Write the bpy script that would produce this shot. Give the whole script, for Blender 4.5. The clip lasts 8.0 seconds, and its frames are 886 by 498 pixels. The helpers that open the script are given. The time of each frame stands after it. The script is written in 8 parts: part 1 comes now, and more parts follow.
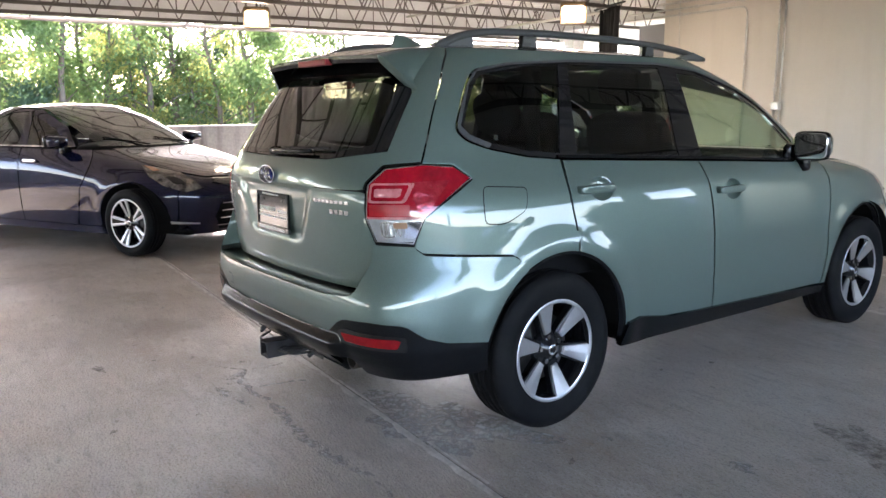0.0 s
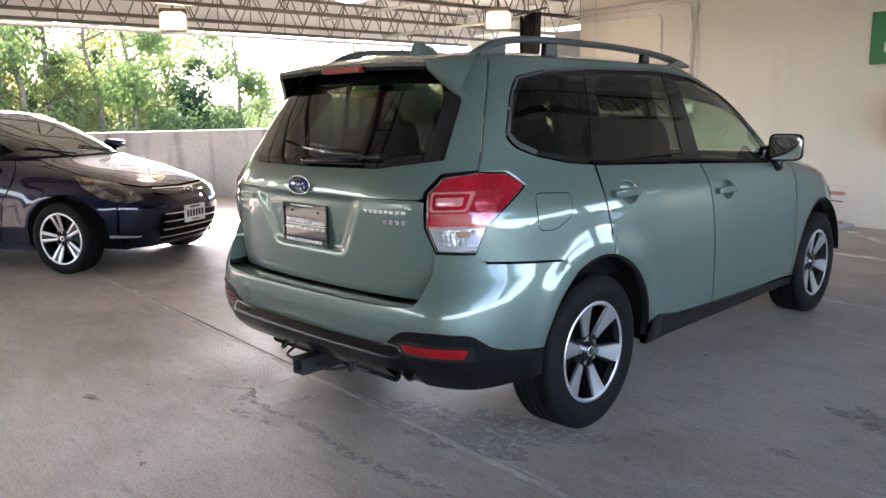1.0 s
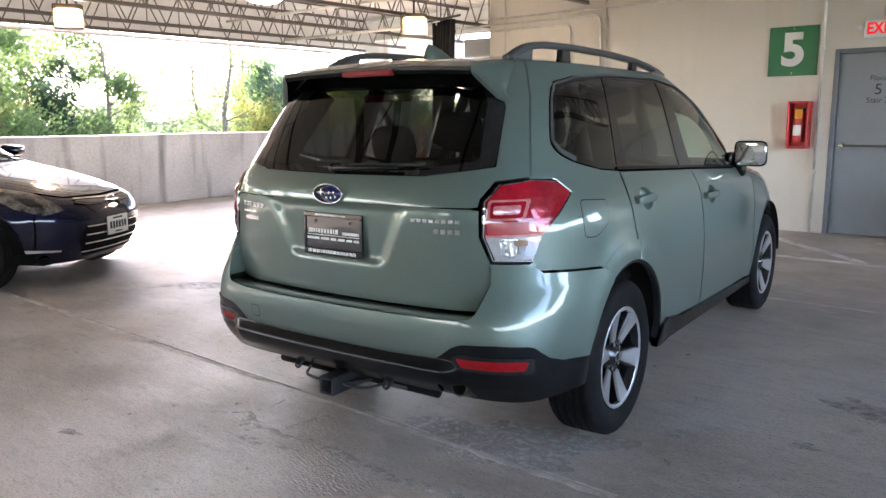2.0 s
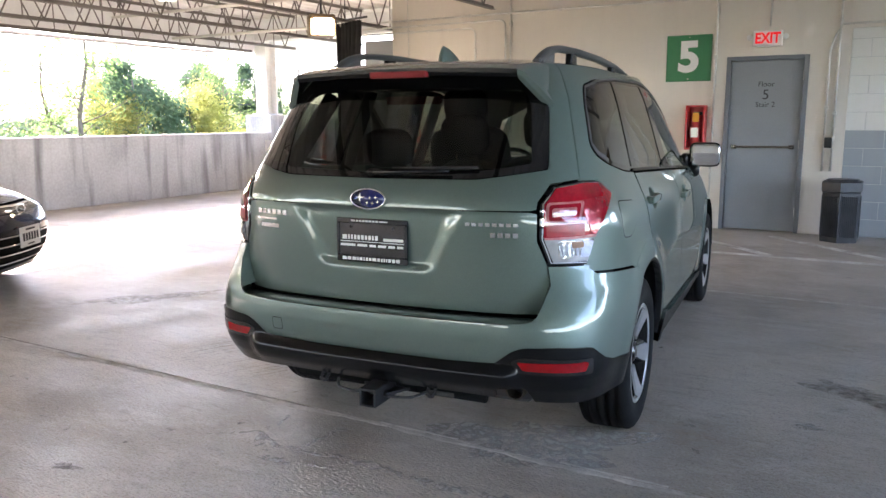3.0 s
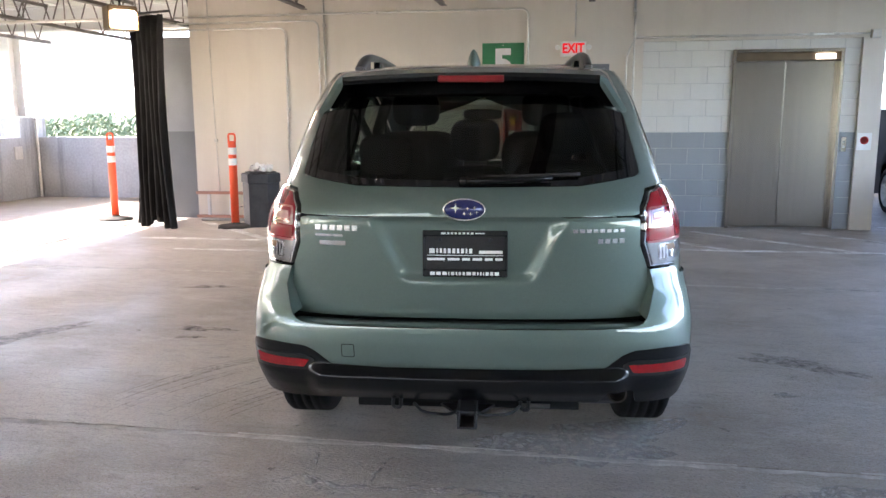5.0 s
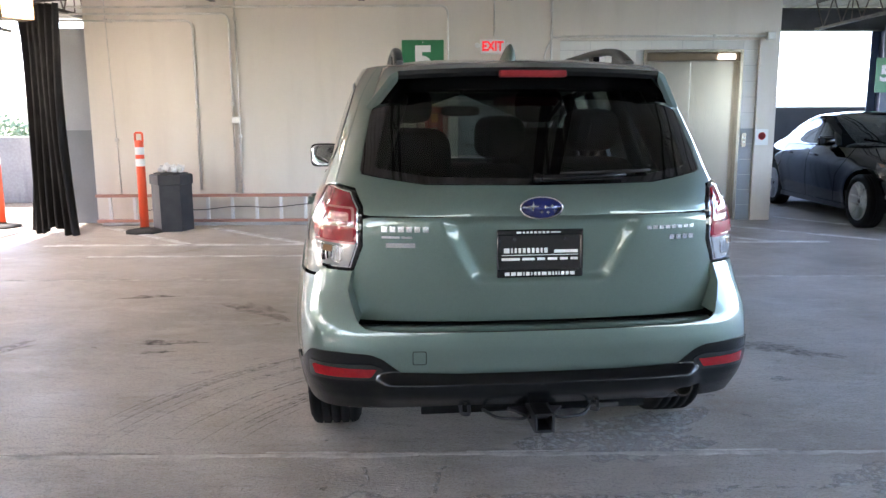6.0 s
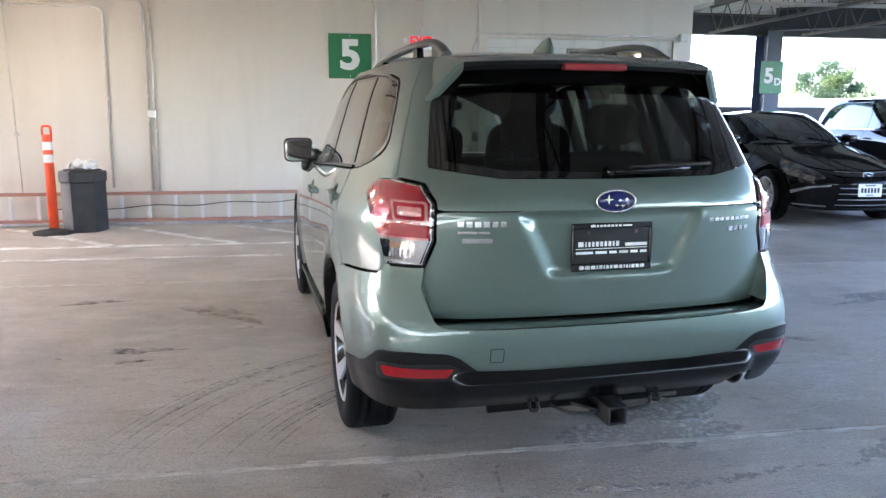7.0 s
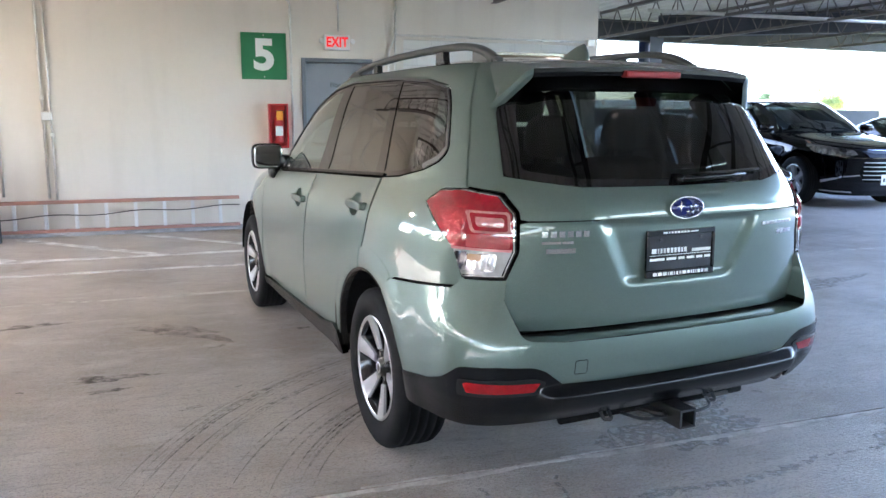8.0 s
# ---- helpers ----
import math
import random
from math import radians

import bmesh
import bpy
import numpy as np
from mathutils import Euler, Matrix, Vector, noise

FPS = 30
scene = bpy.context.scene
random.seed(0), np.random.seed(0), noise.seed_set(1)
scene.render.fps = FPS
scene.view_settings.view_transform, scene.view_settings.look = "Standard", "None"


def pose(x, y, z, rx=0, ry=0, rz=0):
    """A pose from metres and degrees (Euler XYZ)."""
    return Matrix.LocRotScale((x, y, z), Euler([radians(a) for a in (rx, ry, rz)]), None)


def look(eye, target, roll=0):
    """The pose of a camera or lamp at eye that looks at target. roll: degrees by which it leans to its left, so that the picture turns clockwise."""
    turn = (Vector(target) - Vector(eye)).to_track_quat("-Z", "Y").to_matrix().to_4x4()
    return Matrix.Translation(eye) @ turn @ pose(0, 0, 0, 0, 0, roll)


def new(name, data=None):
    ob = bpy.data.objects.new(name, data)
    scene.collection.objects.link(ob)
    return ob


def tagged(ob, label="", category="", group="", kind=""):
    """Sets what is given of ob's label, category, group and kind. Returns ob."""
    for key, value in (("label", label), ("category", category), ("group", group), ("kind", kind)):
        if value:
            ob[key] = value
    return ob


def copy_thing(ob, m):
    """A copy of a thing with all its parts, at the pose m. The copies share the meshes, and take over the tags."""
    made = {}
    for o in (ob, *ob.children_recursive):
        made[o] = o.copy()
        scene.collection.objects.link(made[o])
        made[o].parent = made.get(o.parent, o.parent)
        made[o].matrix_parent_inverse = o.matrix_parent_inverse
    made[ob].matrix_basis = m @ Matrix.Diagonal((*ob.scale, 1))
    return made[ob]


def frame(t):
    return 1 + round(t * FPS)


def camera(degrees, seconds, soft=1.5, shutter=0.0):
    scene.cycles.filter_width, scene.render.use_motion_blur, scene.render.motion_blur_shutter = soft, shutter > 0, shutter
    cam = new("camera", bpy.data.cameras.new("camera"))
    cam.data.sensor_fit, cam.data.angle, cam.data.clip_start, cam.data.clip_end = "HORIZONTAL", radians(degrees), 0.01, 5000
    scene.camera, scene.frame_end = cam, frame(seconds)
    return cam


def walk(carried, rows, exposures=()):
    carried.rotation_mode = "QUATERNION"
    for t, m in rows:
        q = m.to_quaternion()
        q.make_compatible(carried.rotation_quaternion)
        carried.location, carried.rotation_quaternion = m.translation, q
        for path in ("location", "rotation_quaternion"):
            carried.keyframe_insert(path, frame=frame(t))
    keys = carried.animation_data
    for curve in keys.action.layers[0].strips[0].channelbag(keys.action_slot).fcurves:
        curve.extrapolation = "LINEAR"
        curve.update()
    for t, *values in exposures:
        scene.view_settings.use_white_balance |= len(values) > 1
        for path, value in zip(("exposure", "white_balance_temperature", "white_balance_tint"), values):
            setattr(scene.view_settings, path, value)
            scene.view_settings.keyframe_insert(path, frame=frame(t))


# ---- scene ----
import collections
from mathutils import geometry

cam = camera(59.5, 8.0)
PATH = [
    (0, (0.218, -0.517, 1.333), (-1.454, 0.521, 0.98), -0.3),
    (0.5, (0.016, -0.739, 1.345), (-1.578, 0.416, 0.994), -0.6),
    (1, (-0.176, -1.027, 1.356), (-1.675, 0.251, 1.008), -0.7),
    (1.5, (-0.425, -1.225, 1.346), (-1.81, 0.176, 1.0), -0.5),
    (1.7, (-0.539, -1.301, 1.362), (-1.879, 0.144, 1.021), -0.4),
    (2.8, (-1.183, -1.718, 1.34), (-2.218, -0.039, 1.01), -0.2),
    (3, (-1.302, -1.779, 1.361), (-2.278, -0.065, 1.031), -0.2),
    (3.5, (-1.648, -1.893, 1.355), (-2.462, -0.097, 1.024), -0.0),
    (4, (-1.98, -2.016, 1.368), (-2.627, -0.152, 1.037), 0.1),
    (4.5, (-2.346, -2.052, 1.378), (-2.826, -0.139, 1.048), 0.0),
    (4.7, (-2.475, -2.087, 1.378), (-2.888, -0.158, 1.05), -0.1),
    (5.8, (-3.062, -2.115, 1.383), (-3.137, -0.144, 1.052), -0.3),
    (6, (-3.318, -2.058, 1.375), (-3.31, -0.086, 1.042), -0.3),
    (6.5, (-3.666, -2.028, 1.373), (-3.504, -0.063, 1.035), -0.1),
    (7, (-3.982, -1.939, 1.36), (-3.665, 0.006, 1.019), 0.2),
    (7.5, (-4.312, -1.8, 1.37), (-3.834, 0.112, 1.032), 0.3),
    (8, (-4.65, -1.672, 1.382), (-4.003, 0.19, 1.043), 0.2),
]
walk(cam, [(t, look(eye, target, roll)) for t, eye, target, roll in PATH], [(0, 3.93, 6950, 20), (1.5, 4.00, 6950, 20), (4.5, 4.05, 6800, 20), (8, 4.38, 6150, 17)])

# ---- world and sun ----
SUN_EL, SUN_AZ = 29.0, -84.0  # degrees; azimuth from +y towards +x
world = bpy.data.worlds.new("sky")
scene.world = world
world.use_nodes = True
wn = world.node_tree.nodes
sky = wn.new("ShaderNodeTexSky")
sky.sky_type, sky.sun_disc = "NISHITA", False
sky.sun_elevation, sky.sun_rotation = radians(SUN_EL), radians(SUN_AZ)
sky.air_density, sky.dust_density, sky.ozone_density = 0.7, 1.0, 0.4
wn["Background"].inputs["Strength"].default_value = 0.15
world.node_tree.links.new(sky.outputs["Color"], wn["Background"].inputs["Color"])
sun = new("sun", bpy.data.lights.new("sun", "SUN"))
sun.data.energy, sun.data.angle, sun.data.color = 3.0, radians(0.6), (1.0, 0.95, 0.87)
sun.matrix_world = look((0, 0, 0), (math.sin(radians(SUN_AZ)) * -1, math.cos(radians(SUN_AZ)) * -1, -math.tan(radians(SUN_EL))))
sun.location = (0, 0, 30)


# ---- materials ----
def mat(name, color, rough=0.5, metal=0.0, vary=0.0, scale=3.0, fine=60.0, bump=0.0, tint=None, coat=0.0, spec=0.5, stretch=(1, 1, 1), per=0.0):
    """A surface: base colour varied at two scales towards tint, with roughness variation and relief."""
    m = bpy.data.materials.new(name)
    m.use_nodes = True
    nt = m.node_tree
    b = nt.nodes["Principled BSDF"]
    b.inputs["Roughness"].default_value, b.inputs["Metallic"].default_value = rough, metal
    b.inputs["Coat Weight"].default_value, b.inputs["Coat Roughness"].default_value = coat, 0.03
    b.inputs["Specular IOR Level"].default_value = spec
    b.inputs["Base Color"].default_value = (*color, 1)
    if vary or bump or per:
        tc = nt.nodes.new("ShaderNodeTexCoord")
        mp = nt.nodes.new("ShaderNodeMapping")
        mp.inputs["Scale"].default_value = stretch
        nt.links.new(tc.outputs["Object"], mp.inputs["Vector"])
        big, small = nt.nodes.new("ShaderNodeTexNoise"), nt.nodes.new("ShaderNodeTexNoise")
        big.inputs["Scale"].default_value, small.inputs["Scale"].default_value = scale, fine
        big.inputs["Detail"].default_value = small.inputs["Detail"].default_value = 5
        for n in (big, small):
            nt.links.new(mp.outputs["Vector"], n.inputs["Vector"])
        add = nt.nodes.new("ShaderNodeMath")
        add.operation = "MULTIPLY_ADD"
        add.inputs[1].default_value = 0.45
        nt.links.new(small.outputs["Fac"], add.inputs[0])
        nt.links.new(big.outputs["Fac"], add.inputs[2])
        ramp = nt.nodes.new("ShaderNodeMapRange")
        ramp.inputs["From Min"].default_value, ramp.inputs["From Max"].default_value = 0.5, 0.95
        nt.links.new(add.outputs[0], ramp.inputs["Value"])
        mix = nt.nodes.new("ShaderNodeMix")
        mix.data_type = "RGBA"
        t = tint or tuple(c * 0.55 for c in color)
        mix.inputs["A"].default_value = (*[c + (c - d) * vary * 0.5 for c, d in zip(color, t)], 1)
        mix.inputs["B"].default_value = (*[c + (d - c) * vary for c, d in zip(color, t)], 1)
        nt.links.new(ramp.outputs["Result"], mix.inputs["Factor"])
        out = mix.outputs["Result"]
        if per:
            info = nt.nodes.new("ShaderNodeObjectInfo")
            hsv = nt.nodes.new("ShaderNodeHueSaturation")
            mr = nt.nodes.new("ShaderNodeMapRange")
            mr.inputs["To Min"].default_value, mr.inputs["To Max"].default_value = 1 - per, 1 + per
            nt.links.new(info.outputs["Random"], mr.inputs["Value"])
            nt.links.new(mr.outputs["Result"], hsv.inputs["Value"])
            nt.links.new(out, hsv.inputs["Color"])
            out = hsv.outputs["Color"]
        nt.links.new(out, b.inputs["Base Color"])
        if bump:
            bp = nt.nodes.new("ShaderNodeBump")
            bp.inputs["Strength"].default_value, bp.inputs["Distance"].default_value = bump, 0.01
            nt.links.new(add.outputs[0], bp.inputs["Height"])
            nt.links.new(bp.outputs["Normal"], b.inputs["Normal"])
    return m


def glow(name, color, strength):
    m = mat(name, color)
    b = m.node_tree.nodes["Principled BSDF"]
    b.inputs["Emission Color"].default_value, b.inputs["Emission Strength"].default_value = (*color, 1), strength
    return m


def glass(name, tint, gloss=1.0):
    """Thin tinted pane: coloured transparency under a clear Fresnel gloss."""
    m = bpy.data.materials.new(name)
    m.use_nodes = True
    nt = m.node_tree
    nt.nodes.remove(nt.nodes["Principled BSDF"])
    tr, gl, lw, pw, sc, mx = (nt.nodes.new("ShaderNode" + k) for k in ("BsdfTransparent", "BsdfGlossy", "LayerWeight", "Math", "MapRange", "MixShader"))
    tr.inputs["Color"].default_value = (*tint, 1)
    gl.inputs["Roughness"].default_value, gl.inputs["Color"].default_value = 0.01, (gloss, gloss, gloss, 1)
    lw.inputs["Blend"].default_value = 0.5
    pw.operation, pw.inputs[1].default_value = "POWER", 3.2
    sc.inputs["To Min"].default_value, sc.inputs["To Max"].default_value = 0.032, 1.0
    nt.links.new(lw.outputs["Facing"], pw.inputs[0])
    nt.links.new(pw.outputs[0], sc.inputs["Value"])
    nt.links.new(sc.outputs["Result"], mx.inputs[0])
    nt.links.new(tr.outputs[0], mx.inputs[1])
    nt.links.new(gl.outputs[0], mx.inputs[2])
    nt.links.new(mx.outputs[0], nt.nodes["Material Output"].inputs["Surface"])
    return m


def floor_material():
    """Worn parking-deck concrete: blotches, trowel streaks, speckle and oil drips."""
    m = bpy.data.materials.new("deck_concrete")
    m.use_nodes = True
    nt = m.node_tree
    b = nt.nodes["Principled BSDF"]
    N, L = nt.nodes.new, nt.links.new
    tc = N("ShaderNodeTexCoord")

    def noise_at(scale, detail, stretch=(1, 1, 1), turn=0.0, rough=0.55):
        mp = N("ShaderNodeMapping")
        mp.inputs["Scale"].default_value = stretch
        mp.inputs["Rotation"].default_value = (0, 0, turn)
        L(tc.outputs["Object"], mp.inputs["Vector"])
        n = N("ShaderNodeTexNoise")
        n.inputs["Scale"].default_value, n.inputs["Detail"].default_value, n.inputs["Roughness"].default_value = scale, detail, rough
        L(mp.outputs["Vector"], n.inputs["Vector"])
        return n.outputs["Fac"]

    def span(v, a, c, lo=0.0, hi=1.0):
        r = N("ShaderNodeMapRange")
        for k, x in zip(("From Min", "From Max", "To Min", "To Max"), (a, c, lo, hi)):
            r.inputs[k].default_value = x
        L(v, r.inputs["Value"])
        return r.outputs["Result"]

    def blend(a, colour, fac):
        x = N("ShaderNodeMix")
        x.data_type = "RGBA"
        if isinstance(a, tuple):
            x.inputs["A"].default_value = (*a, 1)
        else:
            L(a, x.inputs["A"])
        x.inputs["B"].default_value = (*colour, 1)
        L(fac, x.inputs["Factor"])
        return x.outputs["Result"]

    def times(a, c):
        x = N("ShaderNodeMath")
        x.operation = "MULTIPLY"
        L(a, x.inputs[0])
        L(c, x.inputs[1])
        return x.outputs[0]

    col = blend((0.52, 0.463, 0.40), (0.355, 0.310, 0.262), span(noise_at(0.55, 8, rough=0.65), 0.40, 0.60))
    col = blend(col, (0.58, 0.545, 0.50), span(noise_at(2.3, 9, (1, 2.2, 1), 0.5, 0.7), 0.50, 0.70, 0, 0.7))
    col = blend(col, (0.23, 0.205, 0.18), span(noise_at(5.0, 8, (1, 5, 1), 0.9, 0.7), 0.53, 0.72, 0, 0.7))
    col = blend(col, (0.10, 0.09, 0.08), span(noise_at(9.0, 3), 0.70, 0.76, 0, 0.55))
    col = blend(col, (0.46, 0.44, 0.41), span(noise_at(130.0, 3), 0.56, 0.68, 0, 0.65))
    col = blend(col, (0.29, 0.18, 0.085), times(span(noise_at(1.1, 3), 0.58, 0.70), span(noise_at(14, 4), 0.4, 0.7, 0, 0.45)))
    col = blend(col, (0.17, 0.15, 0.13), span(noise_at(60.0, 5, (1, 1.6, 1), 0.5, 0.75), 0.52, 0.68, 0, 0.75))
    col = blend(col, (0.62, 0.59, 0.55), span(noise_at(34.0, 6, (1, 4, 1), 0.5, 0.75), 0.54, 0.72, 0, 0.65))
    col = blend(col, (0.13, 0.115, 0.10), span(noise_at(95.0, 3, rough=0.7), 0.56, 0.66, 0, 0.7))
    col = blend(col, (0.16, 0.14, 0.12), span(noise_at(17.0, 7, (1, 3, 1), -0.4, 0.8), 0.55, 0.68, 0, 0.6))
    L(col, b.inputs["Base Color"])
    L(span(noise_at(1.3, 6), 0.35, 0.7, 0.36, 0.70), b.inputs["Roughness"])
    bp = N("ShaderNodeBump")
    bp.inputs["Strength"].default_value, bp.inputs["Distance"].default_value = 1.0, 0.008
    L(noise_at(45, 8, (1, 2.5, 1), 0.5), bp.inputs["Height"])
    L(bp.outputs["Normal"], b.inputs["Normal"])
    return m


def wall_material(name, base, stain, amount=0.6):
    """Painted or bare wall with broad clouding, downward streaks and a fine skin."""
    m = mat(name, base, 0.75, vary=amount * 0.45, scale=0.8, fine=25, bump=0.25, tint=stain)
    nt = m.node_tree
    b = nt.nodes["Principled BSDF"]
    src = b.inputs["Base Color"].links[0].from_socket
    tc, mp, n, r, x = (nt.nodes.new("ShaderNode" + k) for k in ("TexCoord", "Mapping", "TexNoise", "MapRange", "Mix"))
    mp.inputs["Scale"].default_value = (3.0, 3.0, 0.35)
    n.inputs["Scale"].default_value, n.inputs["Detail"].default_value = 1.4, 6
    r.inputs["From Min"].default_value, r.inputs["From Max"].default_value, r.inputs["To Max"].default_value = 0.52, 0.78, amount
    x.data_type = "RGBA"
    x.inputs["B"].default_value = (*stain, 1)
    nt.links.new(tc.outputs["Object"], mp.inputs["Vector"])
    nt.links.new(mp.outputs["Vector"], n.inputs["Vector"])
    nt.links.new(n.outputs["Fac"], r.inputs["Value"])
    nt.links.new(r.outputs["Result"], x.inputs["Factor"])
    nt.links.new(src, x.inputs["A"])
    nt.links.new(x.outputs["Result"], b.inputs["Base Color"])
    return m


M_FLOOR = floor_material()
M_JOINT = mat("joint_sealant", (0.06, 0.055, 0.05), 0.8, vary=0.6, scale=8, fine=90, bump=0.4, tint=(0.2, 0.19, 0.17))
M_WALL = wall_material("tan_painted_wall", (0.70, 0.645, 0.57), (0.55, 0.495, 0.43), 0.35)
M_PARAPET = wall_material("weathered_concrete", (0.45, 0.455, 0.475), (0.12, 0.12, 0.125), 1.0)
M_CREAM = wall_material("cream_block", (0.70, 0.69, 0.65), (0.48, 0.46, 0.42), 0.25)
M_GREYBLOCK = wall_material("grey_block", (0.32, 0.345, 0.36), (0.25, 0.26, 0.27), 0.3)
M_MORTAR = mat("mortar", (0.55, 0.55, 0.53), 0.9, vary=0.4, scale=6, fine=80, bump=0.3)
M_DECK = mat("roof_deck", (0.70, 0.68, 0.65), 0.6, vary=0.4, scale=1.2, fine=30, tint=(0.42, 0.39, 0.35))
M_STEEL = mat("joist_steel", (0.13, 0.112, 0.104), 0.55, metal=0.2, vary=0.6, scale=4, fine=60, tint=(0.22, 0.19, 0.175))
# dark girder steel; also the painted-in shade of the east parapets
M_BEAM_SHADE = mat("dark_beam_parapet_shade", (0.05, 0.052, 0.06), 0.6, vary=0.5, scale=2, fine=50, tint=(0.10, 0.10, 0.11))
M_WHITESTEEL = mat("white_steel", (0.75, 0.75, 0.74), 0.5, vary=0.3, scale=2, fine=40)
M_CONDUIT = mat("painted_conduit", (0.64, 0.62, 0.58), 0.32, metal=0.55, vary=0.35, scale=9, fine=80)
M_DOOR = mat("grey_door_paint", (0.25, 0.27, 0.29), 0.45, vary=0.25, scale=1.5, fine=60)
M_DOORFRAME = mat("door_frame_paint", (0.16, 0.175, 0.195), 0.45, vary=0.25, scale=3, fine=60)
M_STAINLESS = mat("brushed_stainless", (0.42, 0.395, 0.36), 0.2, metal=1.0, vary=0.2, scale=0.7, fine=160, bump=0.02, stretch=(40, 40, 0.6))
M_DARKMETAL = mat("dark_metal", (0.035, 0.035, 0.037), 0.45, metal=0.4, vary=0.4, scale=9, fine=90)
M_GREEN = mat("sign_green", (0.02, 0.19, 0.075), 0.4, vary=0.25, scale=3, fine=60, tint=(0.03, 0.14, 0.06))
M_WHITE = mat("sign_white", (0.82, 0.82, 0.80), 0.5, vary=0.15, scale=4, fine=60)
M_RED = mat("red_cabinet", (0.55, 0.02, 0.025), 0.35, vary=0.3, scale=5, fine=70)
M_ORANGE = mat("orange_plastic", (0.80, 0.085, 0.025), 0.45, vary=0.35, scale=6, fine=60, tint=(0.5, 0.08, 0.03))
M_REFLECT = mat("reflective_band", (0.78, 0.78, 0.76), 0.35, vary=0.25, scale=18, fine=90)
M_RUBBER = mat("black_rubber", (0.022, 0.021, 0.02), 0.8, vary=0.5, scale=10, fine=120, bump=0.25, tint=(0.05, 0.047, 0.043))
M_BIN = mat("dark_bin_plastic", (0.022, 0.024, 0.03), 0.42, vary=0.5, scale=7, fine=110, bump=0.15, tint=(0.06, 0.06, 0.062))
M_FABRIC = mat("black_curtain", (0.022, 0.022, 0.024), 0.85, vary=0.5, scale=5, fine=140, bump=0.2, tint=(0.05, 0.05, 0.05))
M_LADDER = mat("orange_fibreglass", (0.44, 0.22, 0.165), 0.6, vary=0.7, scale=4, fine=60, tint=(0.30, 0.20, 0.17))
M_ALU = mat("aluminium", (0.62, 0.61, 0.59), 0.4, metal=0.8, vary=0.25, scale=8, fine=90)
M_PAINTLINE = mat("worn_line_paint", (0.72, 0.71, 0.68), 0.7, vary=0.9, scale=5, fine=40, bump=0.2, tint=(0.30, 0.275, 0.245))
M_PAPER = mat("tissue_paper", (0.8, 0.8, 0.79), 0.8, vary=0.2, scale=12, fine=60)
M_LAMP = glow("lamp_lens", (1.0, 0.90, 0.72), 2.0)
M_EXITRED = glow("exit_letters", (0.75, 0.006, 0.01), 0.06)
M_DARKTEXT = mat("dark_lettering", (0.03, 0.03, 0.032), 0.6)


# ---- mesh helpers ----
def finish(name, bm, material, parent=None, label="", smooth=False):
    me = bpy.data.meshes.new(name)
    if isinstance(bm, tuple):
        me.from_pydata(bm[0], [], bm[1])
    else:
        bm.to_mesh(me)
        bm.free()
    for m in material if isinstance(material, (list, tuple)) else (material,):
        me.materials.append(m)
    if smooth:
        me.polygons.foreach_set("use_smooth", [True] * len(me.polygons))
    ob = new(name, me)
    if parent is not None:
        ob.parent = parent
    if label:
        ob["label"] = label
    return ob


def part(name, bm, material, parent, label="", smooth=False):
    return finish(name, bm, material, parent, label, smooth)


def thing(name, label, category, group="", m=None, kind=""):
    e = new(name)
    e.empty_display_size = 0.1
    if m is not None:
        e.matrix_world = m
    return tagged(e, label, category, group, kind)


def box(lo, hi, bevel=0.0, bm=None, seg=1):
    own = bmesh.new()
    bmesh.ops.create_cube(own, size=1)
    lo, hi = Vector(lo), Vector(hi)
    for v in own.verts:
        v.co = Vector([lo[i] + (v.co[i] + 0.5) * (hi[i] - lo[i]) for i in range(3)])
    if bevel:
        bmesh.ops.bevel(own, geom=own.edges[:], offset=bevel, segments=seg, affect="EDGES", profile=0.6)
    return join(bm, own)


def join(bm, own):
    if bm is None:
        return own
    me = bpy.data.meshes.new("tmp")
    own.to_mesh(me)
    own.free()
    bm.from_mesh(me)
    bpy.data.meshes.remove(me)
    return bm


def tube(points, r, seg=10, bm=None, closed=False, cap=True):
    """A round bar along a line of points."""
    own = bmesh.new()
    pts = [Vector(p) for p in points]
    rings, n = [], len(pts)
    up = Vector((0, 0, 1))
    for i, p in enumerate(pts):
        a = pts[(i - 1) % n] if closed or i > 0 else p
        b = pts[(i + 1) % n] if closed or i < n - 1 else p
        d = (b - a).normalized()
        side = d.cross(up if abs(d.z) < 0.95 else Vector((1, 0, 0))).normalized()
        if rings and side.dot(last) < 0:
            side = -side
        last = side
        top = side.cross(d).normalized()
        rr = r[i] if isinstance(r, (list, tuple)) else r
        rings.append([own.verts.new(p + rr * (math.cos(2 * math.pi * k / seg) * side + math.sin(2 * math.pi * k / seg) * top)) for k in range(seg)])
    for i in range(n if closed else n - 1):
        A, B = rings[i], rings[(i + 1) % n]
        for k in range(seg):
            own.faces.new((A[k], A[(k + 1) % seg], B[(k + 1) % seg], B[k]))
    if cap and not closed:
        own.faces.new(rings[0][::-1])
        own.faces.new(rings[-1])
    bmesh.ops.recalc_face_normals(own, faces=own.faces[:])
    return join(bm, own)


def bend(points, r, n=6):
    """Rounds the corners of a line with radius r."""
    out = [Vector(points[0])]
    for a, b, c in zip(points, points[1:], points[2:]):
        a, b, c = Vector(a), Vector(b), Vector(c)
        p, q = b + (a - b).normalized() * r, b + (c - b).normalized() * r
        for i in range(n + 1):
            s = i / n
            out.append(p * (1 - s) ** 2 + b * 2 * s * (1 - s) + q * s * s)
    out.append(Vector(points[-1]))
    return out


